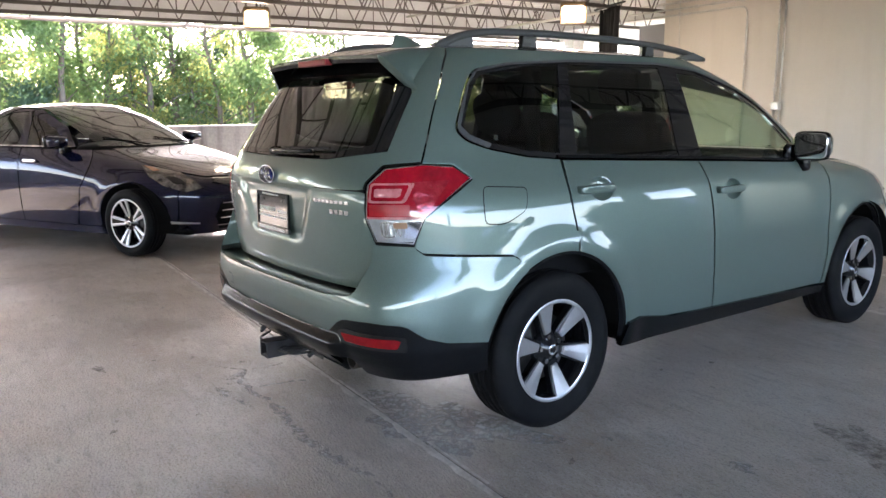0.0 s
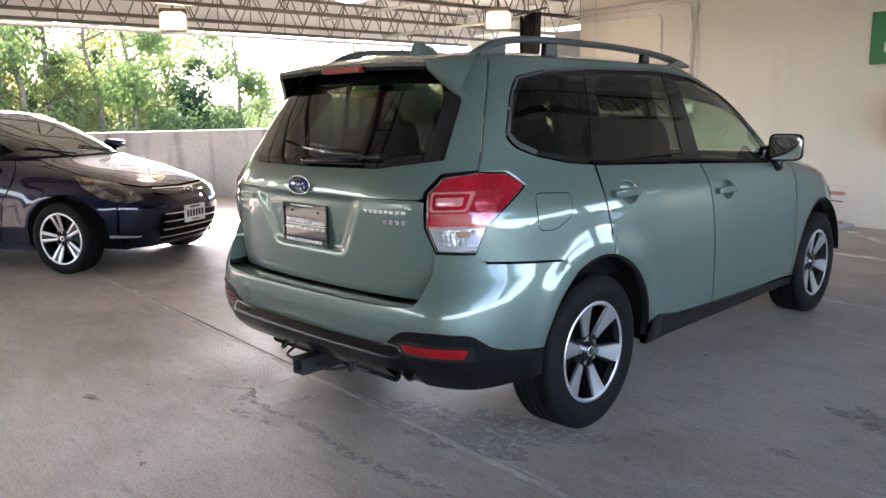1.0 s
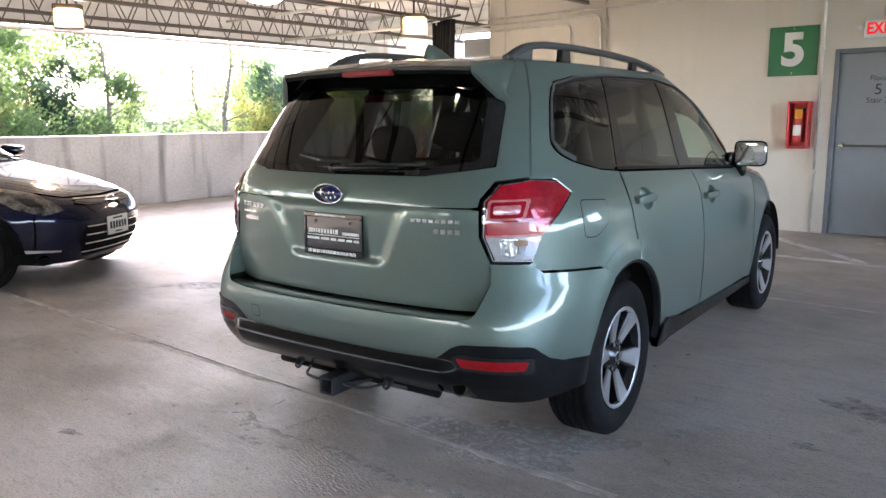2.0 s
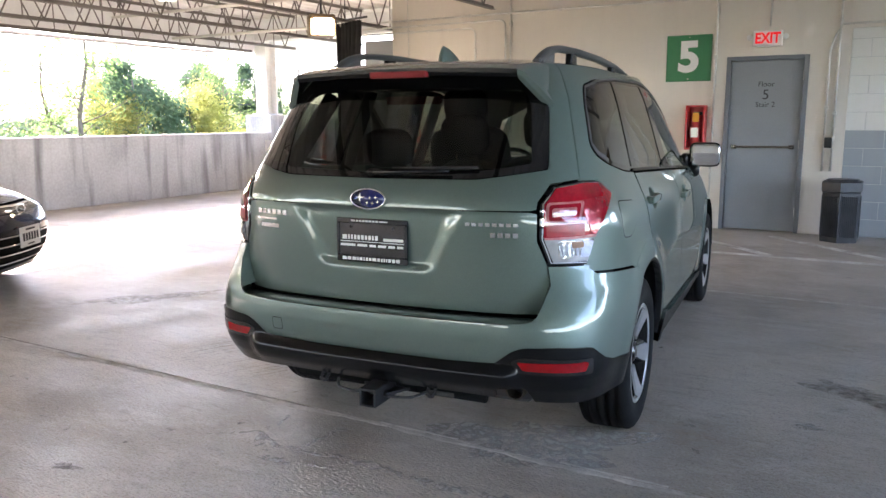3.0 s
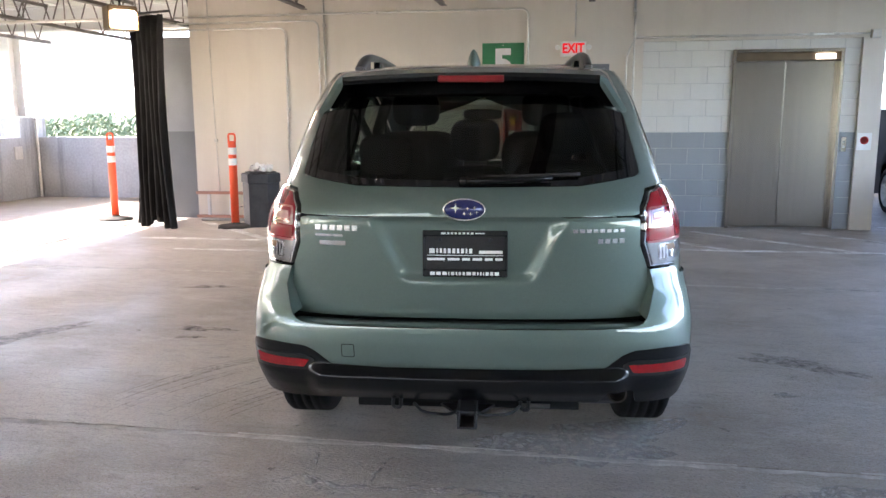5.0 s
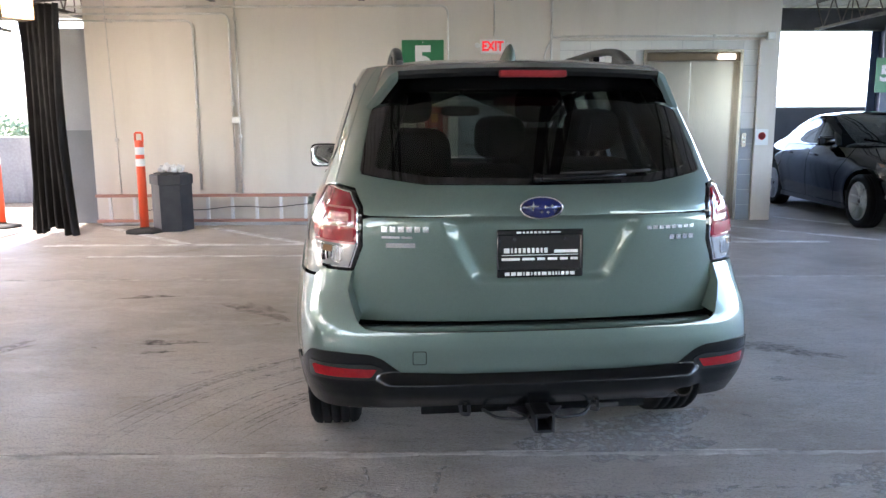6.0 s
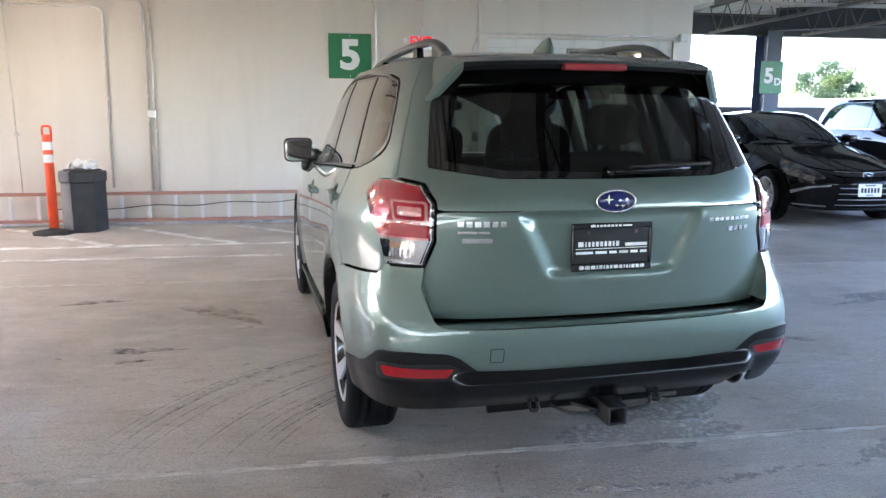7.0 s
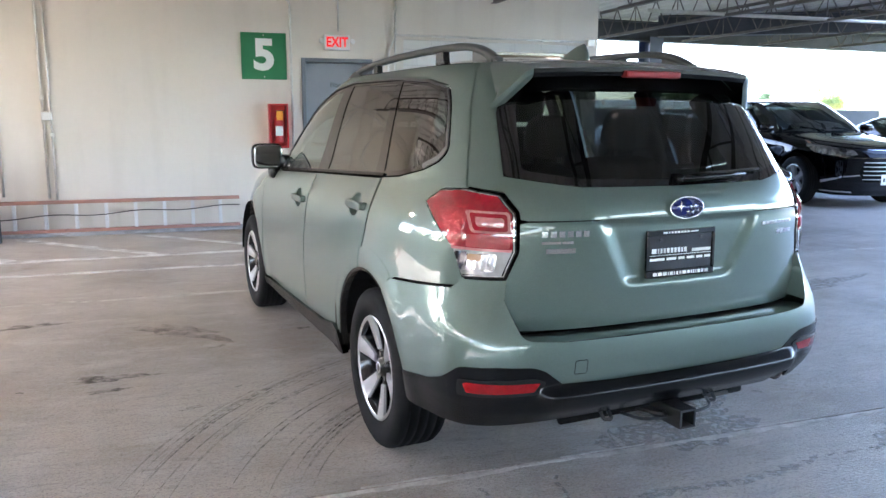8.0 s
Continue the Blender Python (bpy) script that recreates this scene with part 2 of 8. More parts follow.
def prism(poly, depth, axis="z", bm=None, bevel=0.0):
    """A flat shape (u, v) given depth along an axis, from 0."""
    own = bmesh.new()
    put = {"z": lambda u, v, d: (u, v, d), "y": lambda u, v, d: (u, d, v), "x": lambda u, v, d: (d, u, v)}[axis]
    a = [own.verts.new(put(u, v, 0)) for u, v in poly]
    b = [own.verts.new(put(u, v, depth)) for u, v in poly]
    fs = [own.faces.new(a), own.faces.new(b)]
    for i in range(len(poly)):
        j = (i + 1) % len(poly)
        own.faces.new((a[i], a[j], b[j], b[i]))
    bmesh.ops.recalc_face_normals(own, faces=own.faces[:])
    if bevel:
        bmesh.ops.bevel(own, geom=[e for f in fs for e in f.edges], offset=bevel, segments=1, affect="EDGES")
    bmesh.ops.triangulate(own, faces=[f for f in own.faces if len(f.verts) > 4])
    return join(bm, own)


def lathe(profile, seg=32, axis="z", bm=None, closed=False):
    """Turns a profile of (radius, height) round an axis."""
    own = bmesh.new()
    put = {"z": lambda r, c, s, h: (r * c, r * s, h), "x": lambda r, c, s, h: (h, r * c, r * s), "y": lambda r, c, s, h: (r * c, h, r * s)}[axis]
    rings = []
    for r, h in profile:
        rings.append([own.verts.new(put(max(r, 1e-4), math.cos(2 * math.pi * k / seg), math.sin(2 * math.pi * k / seg), h)) for k in range(seg)])
    for A, B in zip(rings, rings[1:] + (rings[:1] if closed else [])):
        for k in range(seg):
            own.faces.new((A[k], A[(k + 1) % seg], B[(k + 1) % seg], B[k]))
    bmesh.ops.recalc_face_normals(own, faces=own.faces[:])
    return join(bm, own)


def lettering(name, text, size, m, material, parent, extrude=0.001, stretch=1.0, align="CENTER", bold=0.0):
    """Writing in the built-in font, turned into a mesh, standing on its own local x-y plane."""
    cu = bpy.data.curves.new(name, "FONT")
    cu.body, cu.size, cu.extrude, cu.align_x, cu.align_y, cu.offset = text, size, extrude, align, "CENTER", bold
    tmp = new("tmp_text", cu)
    bpy.context.view_layer.update()
    me = bpy.data.meshes.new_from_object(tmp.evaluated_get(bpy.context.evaluated_depsgraph_get()))
    bpy.data.objects.remove(tmp)
    me.transform(Matrix.Diagonal((stretch, 1, 1, 1)))
    me.materials.clear()
    me.materials.append(material)
    ob = new(name, me)
    ob.parent = parent
    ob.matrix_basis = m
    return ob


# ---- the deck: floor slabs, joints, walls, parapets ----
def structure(name, bm, material, label, category, smooth=False):
    return tagged(finish(name, bm, material, None, "", smooth), label, category, "", "structure")


floor = thing("floor", "worn stained concrete parking deck with sealed joints", "floor", kind="structure")
JOINTS = (-9.8, -6.2, -2.65, 0.985, 4.56, 8.2)
edges = (-26.0, -20.6, -17.0, -13.4) + JOINTS + (14.0,)
for a, b in zip(edges, edges[1:]):
    part("slab", box((-12.6, a + (0.005 if a > -26 else 0), -0.25), (13.0, b - (0.005 if b < 14 else 0), 0.0), 0.005), M_FLOOR, floor)
for y in JOINTS:
    part("joint", box((-12.6, y - 0.004, -0.2), (13.0, y + 0.004, -0.004)), M_JOINT, floor, "dark joint sealant")

# worn mortar nosing along the joints: a low pale ridge on one side, chipped and uneven
rng = random.Random(4)
M_NOSING = mat("pale_nosing", (0.58, 0.55, 0.505), 0.85, vary=0.8, scale=9, fine=70, bump=0.5, tint=(0.30, 0.275, 0.245))
for y in (0.985, 4.56):
    for side, wide in ((-1, 0.048), (1, 0.020)):
        verts, faces = [], []
        n = 420
        for i in range(n + 1):
            x = -9.0 + 13.0 * i / n
            w = wide * (0.55 + 0.45 * noise.noise((x * 2.3, y, side)) + 0.35 * noise.noise((x * 11, y, side))) + 0.004
            h = 0.0035 + 0.0025 * noise.noise((x * 7, y + 3, side))
            b = y + side * 0.005
            verts += [(x, b, 0.0004), (x, b + side * 0.003, h), (x, b + side * w * 0.7, h * 0.9), (x, b + side * w, 0.0004)]
        for i in range(n):
            if noise.noise((i * 0.07, y * 2, side)) > (-0.45 if side < 0 else 0.05):
                for k in range(3):
                    f = (4 * i + k, 4 * i + k + 1, 4 * i + k + 5, 4 * i + k + 4)
                    faces.append(f if side > 0 else f[::-1])
        part("nosing", (verts, faces), M_NOSING, floor, "pale chipped mortar along a joint")

# stair and lift block
WALL_Y, WALL_L, WALL_R, TOP = 8.3, -7.9, 1.12, 3.45
DOOR_L, DOOR_R, DOOR_T = -3.07, -2.16, 2.09
LIFT_L, LIFT_R, LIFT_T = -0.60, 0.62, 2.2
BLOCK_L, BLOCK_R, BLOCK_T = -1.74, 0.86, 2.36


def pieces_wall(x0, x1, holes, y0, y1, z1):
    """A wall of boxes round rectangular openings (left, right, top) that reach the floor."""
    bm = bmesh.new()
    x = x0
    for l, r, t in holes:
        box((x, y0, 0), (l, y1, z1), 0, bm)
        box((l, y0, t), (r, y1, z1), 0, bm)
        x = r
    box((x, y0, 0), (x1, y1, z1), 0, bm)
    return bm


structure("wall_north", pieces_wall(WALL_L, WALL_R, ((DOOR_L, DOOR_R, DOOR_T), (BLOCK_L, BLOCK_R, BLOCK_T)), WALL_Y, WALL_Y + 0.25, TOP), M_WALL, "tan painted concrete stair tower wall with conduits", "wall")
structure("wall_west_return", box((WALL_L, WALL_Y + 0.25, 0), (WALL_L + 0.25, 13.5, TOP)), M_WALL, "tan painted end of the stair tower", "wall")
structure("wall_east_return", box((WALL_R - 0.25, WALL_Y + 0.25, 0), (WALL_R, 13.5, TOP)), M_PARAPET, "bare concrete end of the stair tower", "wall")
structure("wall_stair_back", box((WALL_L + 0.25, 11.0, 0), (WALL_R - 0.25, 11.2, TOP)), M_CREAM, "plain back wall of the stair tower", "wall")
# the low grey wall stub beside the curtain
stub = thing("wall_stub", "two-tone grey painted wall end beside the black curtain", "wall", kind="structure")
part("upper_coat", box((-8.45, 8.36, 1.24), (WALL_L - 0.003, 8.6, 2.55)), mat("pale_grey_paint", (0.30, 0.31, 0.32), 0.7, vary=0.3, scale=2, fine=50), stub)
part("lower_coat", box((-8.45, 8.357, 0), (WALL_L - 0.003, 8.6, 1.24)), mat("dark_grey_paint", (0.16, 0.17, 0.18), 0.7, vary=0.3, scale=2, fine=50), stub)

# block infill round the lift: courses of single blocks with raked joints
block_wall = thing("block_wall", "painted concrete block infill, cream above grey, around the lift", "wall", kind="structure")
part("mortar_bed", pieces_wall(BLOCK_L + 0.002, BLOCK_R - 0.002, ((LIFT_L - 0.04, LIFT_R + 0.04, LIFT_T + 0.04),), WALL_Y + 0.039, WALL_Y + 0.2, BLOCK_T - 0.002), M_MORTAR, block_wall)
block_mesh = {}
COURSE, LONG = 0.2035, 0.4


def add_block(x0, x1, z0, z1, material):
    key = (round(x1 - x0, 3), round(z1 - z0, 3), material.name)
    if key not in block_mesh:
        bm = box((0, 0, 0), (x1 - x0, 0.05, z1 - z0), 0.003)
        ob = part("block", bm, material, block_wall)
        block_mesh[key] = ob.data
    else:
        ob = new("block", block_mesh[key])
        ob.parent = block_wall
    ob.location = (x0, WALL_Y + 0.035, z0)


row = 0
while row * COURSE < BLOCK_T - 0.05:
    z0, z1 = row * COURSE + 0.003, min((row + 1) * COURSE - 0.003, BLOCK_T - 0.004)
    x = BLOCK_L + (0.0 if row % 2 else -0.2)
    while x < BLOCK_R:
        lo, hi = max(x, BLOCK_L) + 0.003, min(x + LONG, BLOCK_R) - 0.003
        spans = [(lo, hi)]
        if z0 < LIFT_T + 0.03:
            spans = [(a, b) for a, b in ((lo, min(hi, LIFT_L - 0.045)), (max(lo, LIFT_R + 0.045), hi))]
        for a, b in spans:
            if b - a > 0.03:
                add_block(a, b, z0, z1, M_GREYBLOCK if z1 < 1.24 else M_CREAM)
        x += LONG
    row += 1

lift = thing("lift_door", "closed brushed stainless steel lift doors in a steel frame", "elevator", kind="structure")
fr = box((LIFT_L - 0.04, WALL_Y + 0.0, 0), (LIFT_L, WALL_Y + 0.2, LIFT_T + 0.04), 0.003)
box((LIFT_R, WALL_Y + 0.0, 0), (LIFT_R + 0.04, WALL_Y + 0.2, LIFT_T + 0.04), 0.003, fr)
box((LIFT_L, WALL_Y + 0.0, LIFT_T), (LIFT_R, WALL_Y + 0.2, LIFT_T + 0.04), 0.003, fr)
part("frame", fr, M_STAINLESS, lift)
mid = (LIFT_L + LIFT_R) / 2
part("door_leaf", box((LIFT_L, WALL_Y + 0.12, 0.01), (mid - 0.004, WALL_Y + 0.15, LIFT_T - 0.10), 0.003), M_STAINLESS, lift)
part("door_leaf", box((mid + 0.004, WALL_Y + 0.13, 0.01), (LIFT_R, WALL_Y + 0.16, LIFT_T - 0.10), 0.003), M_STAINLESS, lift)
part("transom", box((LIFT_L, WALL_Y + 0.08, LIFT_T - 0.095), (LIFT_R, WALL_Y + 0.18, LIFT_T), 0.003), mat("bronze_transom", (0.20, 0.15, 0.10), 0.4, metal=0.6, vary=0.4, scale=5), lift)
part("lantern", box((LIFT_R - 0.27, WALL_Y + 0.045, LIFT_T - 0.08), (LIFT_R - 0.05, WALL_Y + 0.08, LIFT_T - 0.02), 0.004), glow("lantern_lens", (0.95, 0.92, 0.85), 0.6), lift, "small lit white indicator")

# stair door
door = thing("door_1", "closed grey steel stair door with dark lettering and push bar", "door", kind="structure")
fr = box((DOOR_L, WALL_Y - 0.018, 0), (DOOR_L + 0.05, WALL_Y + 0.22, DOOR_T), 0.004)
box((DOOR_R - 0.05, WALL_Y - 0.018, 0), (DOOR_R, WALL_Y + 0.22, DOOR_T), 0.004, fr)
box((DOOR_L + 0.05, WALL_Y - 0.018, DOOR_T - 0.05), (DOOR_R - 0.05, WALL_Y + 0.22, DOOR_T), 0.004, fr)
part("door_frame", fr, M_DOORFRAME, door)
leaf = part("door_leaf", box((DOOR_L + 0.054, WALL_Y + 0.03, 0.012), (DOOR_R - 0.054, WALL_Y + 0.075, DOOR_T - 0.054), 0.003), M_DOOR, door)
dc = (DOOR_L + DOOR_R) / 2
bar = tube([(DOOR_L + 0.13, WALL_Y - 0.02, 1.02), (DOOR_R - 0.13, WALL_Y - 0.02, 1.02)], 0.013, 10)
for x in (DOOR_L + 0.13, DOOR_R - 0.13):
    box((x - 0.03, WALL_Y - 0.03, 0.995), (x + 0.03, WALL_Y + 0.029, 1.045), 0.005, bar)
part("push_bar", bar, M_STAINLESS, leaf, "pale steel push bar")
for z in (0.25, 1.05, 1.85):
    part("hinge", tube([(DOOR_R - 0.052, WALL_Y + 0.022, z - 0.05), (DOOR_R - 0.052, WALL_Y + 0.022, z + 0.05)], 0.008, 8), M_ALU, leaf)
bpy.context.view_layer.update()
for txt, z, s in (("Floor", 1.76, 0.085), ("5", 1.635, 0.165), ("Stair 2", 1.52, 0.085)):
    lettering("lettering", txt, s, pose(dc, WALL_Y + 0.0285, z, 90, 0, 0), M_DARKTEXT, leaf)

# parapets, columns
structure("parapet_west", box((-12.75, -26.0, 0), (-12.4, 11.0, 1.11), 0.012), M_PARAPET, "weathered stained concrete parapet", "parapet")
corner = thing("parapet_corner", "pale concrete parapet corner with a raised pier", "parapet", kind="structure")
part("pier", box((-13.1, 10.55, 0), (-12.398, 11.25, 1.46), 0.012), M_PARAPET, corner)
part("wall_run", box((-12.398, 11.0, 0), (-7.9, 11.3, 1.11), 0.012), M_PARAPET, corner)
part("downpipe", tube([(-12.36, 10.93, 0.0), (-12.36, 10.93, 1.45)], 0.025, 10), M_CONDUIT, corner, "thin beige drain pipe")
part("vent_plate", box((-12.402, 10.35, 0.72), (-12.385, 10.55, 0.95), 0.004), M_CONDUIT, corner, "small beige cover plate")
# east parapets: concrete coloured near-black, shade painted into the base colour
structure("parapet_east", box((12.4, -26.0, 0), (12.75, 14.0, 1.15), 0.012), M_BEAM_SHADE, "concrete parapet with its shade put into a near-black colour", "parapet")
structure("parapet_north_east", box((WALL_R, 13.6, 0), (12.4, 13.9, 1.55), 0.012), M_BEAM_SHADE, "concrete parapet with its shade put into a near-black colour", "parapet")
# unseen wall added behind the camera; its bays set what the car's rear reflects
south = bmesh.new()
box((-12.4, -26.0, 0), (12.4, -25.7, 1.11), 0, south)
for x0, x1 in ((-4.6, -3.8), (-0.8, 12.4)):
    box((x0, -26.0, 1.11), (x1, -25.7, 3.4), 0, south)
box((-3.8, -26.0, 2.6), (-0.8, -25.7, 3.4), 0, south)
structure("added_wall_south", south, M_WALL, "unseen tan end wall with open bays, added to shape the reflections", "wall")


def i_column(name, x, y, z0, z1, material, label, w=0.3, turn=0.0):
    ob = thing(name, label, "column", "columns", pose(x, y, 0, 0, 0, turn), kind="structure")
    part("web", box((-0.012, -w / 2, z0), (0.012, w / 2, z1)), material, ob)
    for s in (-1, 1):
        part("flange", box((-w / 2, s * w / 2 - 0.012, z0), (w / 2, s * w / 2 + 0.012, z1), 0.003), material, ob)
    part("base_plate", box((-w * 0.75, -w * 0.75, z0), (w * 0.75, w * 0.75, z0 + 0.025), 0.004), material, ob)
    return ob


i_column("column", -12.75, 10.85, 1.465, 3.3, M_WHITESTEEL, "white painted steel column on the parapet pier", 0.3)
i_column("column", -12.95, -4.5, 0.0, 3.3, M_WHITESTEEL, "white painted steel column beside the parapet", 0.3)
bluecol = mat("blue_grey_steel", (0.07, 0.09, 0.14), 0.5, vary=0.4, scale=3, fine=50)
col5d = i_column("column", 5.20, 13.1, 0.0, 3.05, bluecol, "dark blue-grey steel column carrying a green sign", 0.36, 8)
i_column("column", 12.1, 4.0, 0.0, 3.05, bluecol, "dark blue-grey steel column", 0.36)
brace = tube(bend([(-12.75, 10.2, 2.75), (-12.75, 10.55, 2.5), (-12.75, 10.72, 1.95)], 0.15), 0.02, 8)
tagged(finish("pipe_brace", brace, M_WHITESTEEL), "white bent pipe brace at a column head", "pipe")

# ---- roof: corrugated deck, joists, girders ----
ROOF_S, ROOF_E = -25.7, 5.6  # the ends of the roof behind and beside the camera


def deck(x0, x1, y0, y1):
    verts, faces, prof = [], [], []
    x = x0
    while x < x1:
        prof += [(x, 3.40), (x + 0.09, 3.40), (x + 0.12, 3.44), (x + 0.24, 3.44)]
        x += 0.27
    for xa, za in prof:
        verts += [(xa, y0, za), (xa, y1, za), (xa, y0, 3.6), (xa, y1, 3.6)]
    for i in range(len(prof) - 1):
        a, b = 4 * i, 4 * (i + 1)
        faces += [(a, b, b + 1, a + 1), (a + 2, a + 3, b + 3, b + 2)]
    return verts, faces


structure("ceiling", deck(-12.9, ROOF_E, ROOF_S, 14.0), M_DECK, "pale corrugated metal roof deck", "ceiling")
structure("fascia", box((-13.0, ROOF_S, 2.74), (-12.92, 14.0, 3.62), 0.01), M_WHITESTEEL, "pale painted fascia along the roof edge", "fascia")
gutter = thing("edge_pipe", "dark pipe hung along the outer roof edge", "pipe", kind="structure")
part("run", tube([(-13.45, ROOF_S, 2.74), (-13.45, 10.1, 2.74)], 0.035, 10), M_STEEL, gutter, "", True)
for k in range(14):
    yk = 9.8 - 2.3 * k
    part("bracket", tube([(-12.96, yk, 2.80), (-13.45, yk, 2.745)], 0.012, 6), M_STEEL, gutter)
structure("ceiling_east", deck(ROOF_E + 0.05, 13.2, 7.0, 14.0), M_DECK, "pale corrugated metal roof deck over the east bay", "ceiling")
# unseen deck added to cut south-east sky light and darken reflections in the paint
structure("ceiling_south_east", deck(ROOF_E + 0.05, 13.2, ROOF_S, -1.5), M_DECK, "unseen corrugated roof deck, added to block sky light from the south-east", "ceiling")


def joist(x, y0, y1, z0=2.72, z1=3.36, group="roof joists"):
    """Open-web steel joist along y: twin-angle chords and round zigzag web bars."""
    ob = thing("joist", "dark open-web steel roof joist with zigzag bars", "joist", group, pose(x, 0, 0), kind="structure")
    for z, s in ((z0, 1), (z1, -1)):
        ch = bmesh.new()
        for d in (-1, 1):
            box((d * 0.022 - 0.018, y0, z - 0.003), (d * 0.022 + 0.018, y1, z + 0.003), 0, ch)
            box((d * 0.006 - 0.003, y0, min(z, z + s * 0.045)), (d * 0.006 + 0.003, y1, max(z, z + s * 0.045)), 0, ch)
        part("chord", ch, M_STEEL, ob)
    web = bmesh.new()
    n = max(2, round((y1 - y0) / 0.62))
    for i in range(n):
        ya, yb = y0 + (y1 - y0) * i / n, y0 + (y1 - y0) * (i + 1) / n
        ym = (ya + yb) / 2
        tube([(0, ya, z1 - 0.02), (0, ym, z0 + 0.02)], 0.011, 5, web)
        tube([(0, ym, z0 + 0.02), (0, yb, z1 - 0.02)], 0.011, 5, web)
        if i % 2:
            tube([(0, ya, z1 - 0.02), (0, ya, z0 + 0.02)], 0.009, 5, web)
    part("web", web, M_STEEL, ob)
    return ob


for x in (-12.7, -11.55, -9.95, -8.1):
    joist(x, ROOF_S + 0.1, 10.4)
for x in (-6.2, -4.3, -2.4, -0.5, 1.4):
    joist(x, ROOF_S + 0.1, 8.25, 2.86)
for x in (3.3, 5.2):
    joist(x, ROOF_S + 0.1, 12.0, 2.86)
for x in (7.1, 9.0, 10.9):
    joist(x, 7.1, 12.0, 2.86)


def girder(p, q, z0, z1, material, label, w=0.28):
    p, q = Vector((*p, 0)), Vector((*q, 0))
    d = q - p
    ob = thing("girder", label, "girder", "roof girders", pose(p.x, p.y, 0, 0, 0, math.degrees(math.atan2(d.y, d.x))), kind="structure")
    L = d.length
    part("web", box((0, -0.01, z0), (L, 0.01, z1)), material, ob)
    for z in (z0, z1):
        part("flange", box((0, -w / 2, z - 0.012), (L, w / 2, z + 0.012), 0.003), material, ob)
    return ob


girder((WALL_R, 13.0), (12.4, 13.4), 2.98, 3.36, M_BEAM_SHADE, "deep dark steel girder along the open edge")
girder((4.75, 12.2), (12.3, 7.2), 2.98, 3.36, M_BEAM_SHADE, "deep dark steel girder over the open bay")
girder((-12.75, 10.6), (-7.95, 10.6), 2.95, 3.34, M_WHITESTEEL, "pale steel girder at the end bay")
for name, pts, r in (("sprinkler_pipe", [(-11.6, 7.4, 2.68), (-7.95, 7.4, 2.68)], 0.022), ("sprinkler_pipe", [(-11.0, 5.8, 2.8), (-7.0, 5.8, 2.8)], 0.02), ("sprinkler_pipe", [(2.0, 8.4, 2.9), (12.2, 8.1, 2.9)], 0.03)):
    tagged(finish(name, tube(pts, r, 10), M_CONDUIT, None, "", True), "long pale sprinkler pipe under the joists", "pipe", "sprinkler pipes")

# ---- conduits on the wall ----
Y = WALL_Y - 0.030


def conduit(points, r=0.014, label="beige painted electrical conduit on the wall"):
    ob = thing("conduit", label, "conduit", "wall conduits")
    part("pipe", tube(bend(points, 0.11), r, 10), M_CONDUIT, ob, "", True)
    for a, b in zip(points, points[1:]):
        a, b = Vector(a), Vector(b)
        n = int((b - a).length / 1.3)
        for i in range(n):
            p = a.lerp(b, (i + 0.5) / n)
            d = (b - a).normalized()
            part("clamp", box(p - Vector((0.022, 0.016, 0.022)), p + Vector((0.022, 0.02, 0.022)), 0.003), M_CONDUIT, ob)
            part("coupling", tube([p + d * 0.25, p + d * 0.31], r * 1.35, 8), M_CONDUIT, ob)
    return ob


conduit([(-8.6, Y, 2.63), (-6.49, Y, 2.63), (-6.49, Y, 0.45)])
conduit([(-8.6, Y, 2.715), (-6.02, Y, 2.715), (-6.02, Y, 0.42)])
conduit([(-8.6, Y, 2.80), (-3.20, Y, 2.80), (-3.20, Y, 0.02)])
conduit([(-5.94, Y, 3.4), (-5.94, Y, 0.40)], 0.012)
conduit([(-7.62, Y, 3.4), (-7.55, Y, 0.35)], 0.006, "thin beige cable on the wall")
conduit([(-2.60, Y, 3.4), (-2.60, Y, 2.42)], 0.011)
conduit([(-1.86, Y, 3.4), (-1.86, Y, 0.75)], 0.014)
conduit([(-1.95, Y, 0.75), (-1.95, Y, 2.2), (-1.87, Y, 2.35)], 0.012)
conduit([(-1.84, Y, 2.405), (0.95, Y, 2.405)], 0.014)
for x, z, label in ((-5.98, 1.36, "small beige junction box on a conduit"), (0.98, 2.40, "small beige junction box on a conduit")):
    jb = thing("junction_box", label, "junction box", "junction boxes")
    part("body", box((x - 0.055, WALL_Y - 0.07, z - 0.05), (x + 0.055, WALL_Y - 0.001, z + 0.05), 0.006), M_CONDUIT, jb)
    part("cover", box((x - 0.048, WALL_Y - 0.076, z - 0.043), (x + 0.048, WALL_Y - 0.07, z + 0.043), 0.002), M_ALU, jb)
sw = thing("switch_box", "dark switch box on the conduit", "switch")
part("body", box((-1.94, WALL_Y - 0.085, 1.02), (-1.86, WALL_Y - 0.036, 1.14), 0.006), M_DARKMETAL, sw)
call = thing("call_plate", "small steel lift call button plate", "call button")
part("plate", box((0.70, WALL_Y + 0.022, 0.98), (0.76, WALL_Y + 0.034, 1.16), 0.003), M_STAINLESS, call)
for z in (1.04, 1.10):
    part("button", tube([(0.73, WALL_Y + 0.012, z), (0.73, WALL_Y + 0.022, z)], 0.012, 10), M_WHITE, call)
ns = thing("notice", "small white notice with a red emblem beside the lift", "sign")
part("panel", box((0.87, WALL_Y - 0.008, 1.0), (1.04, WALL_Y - 0.001, 1.21), 0.002), M_WHITE, ns)
emb = lathe([(0.0, 0), (0.05, 0), (0.05, 0.002), (0.032, 0.002), (0.032, 0.0), (0.0, 0.0)], 16, "y")
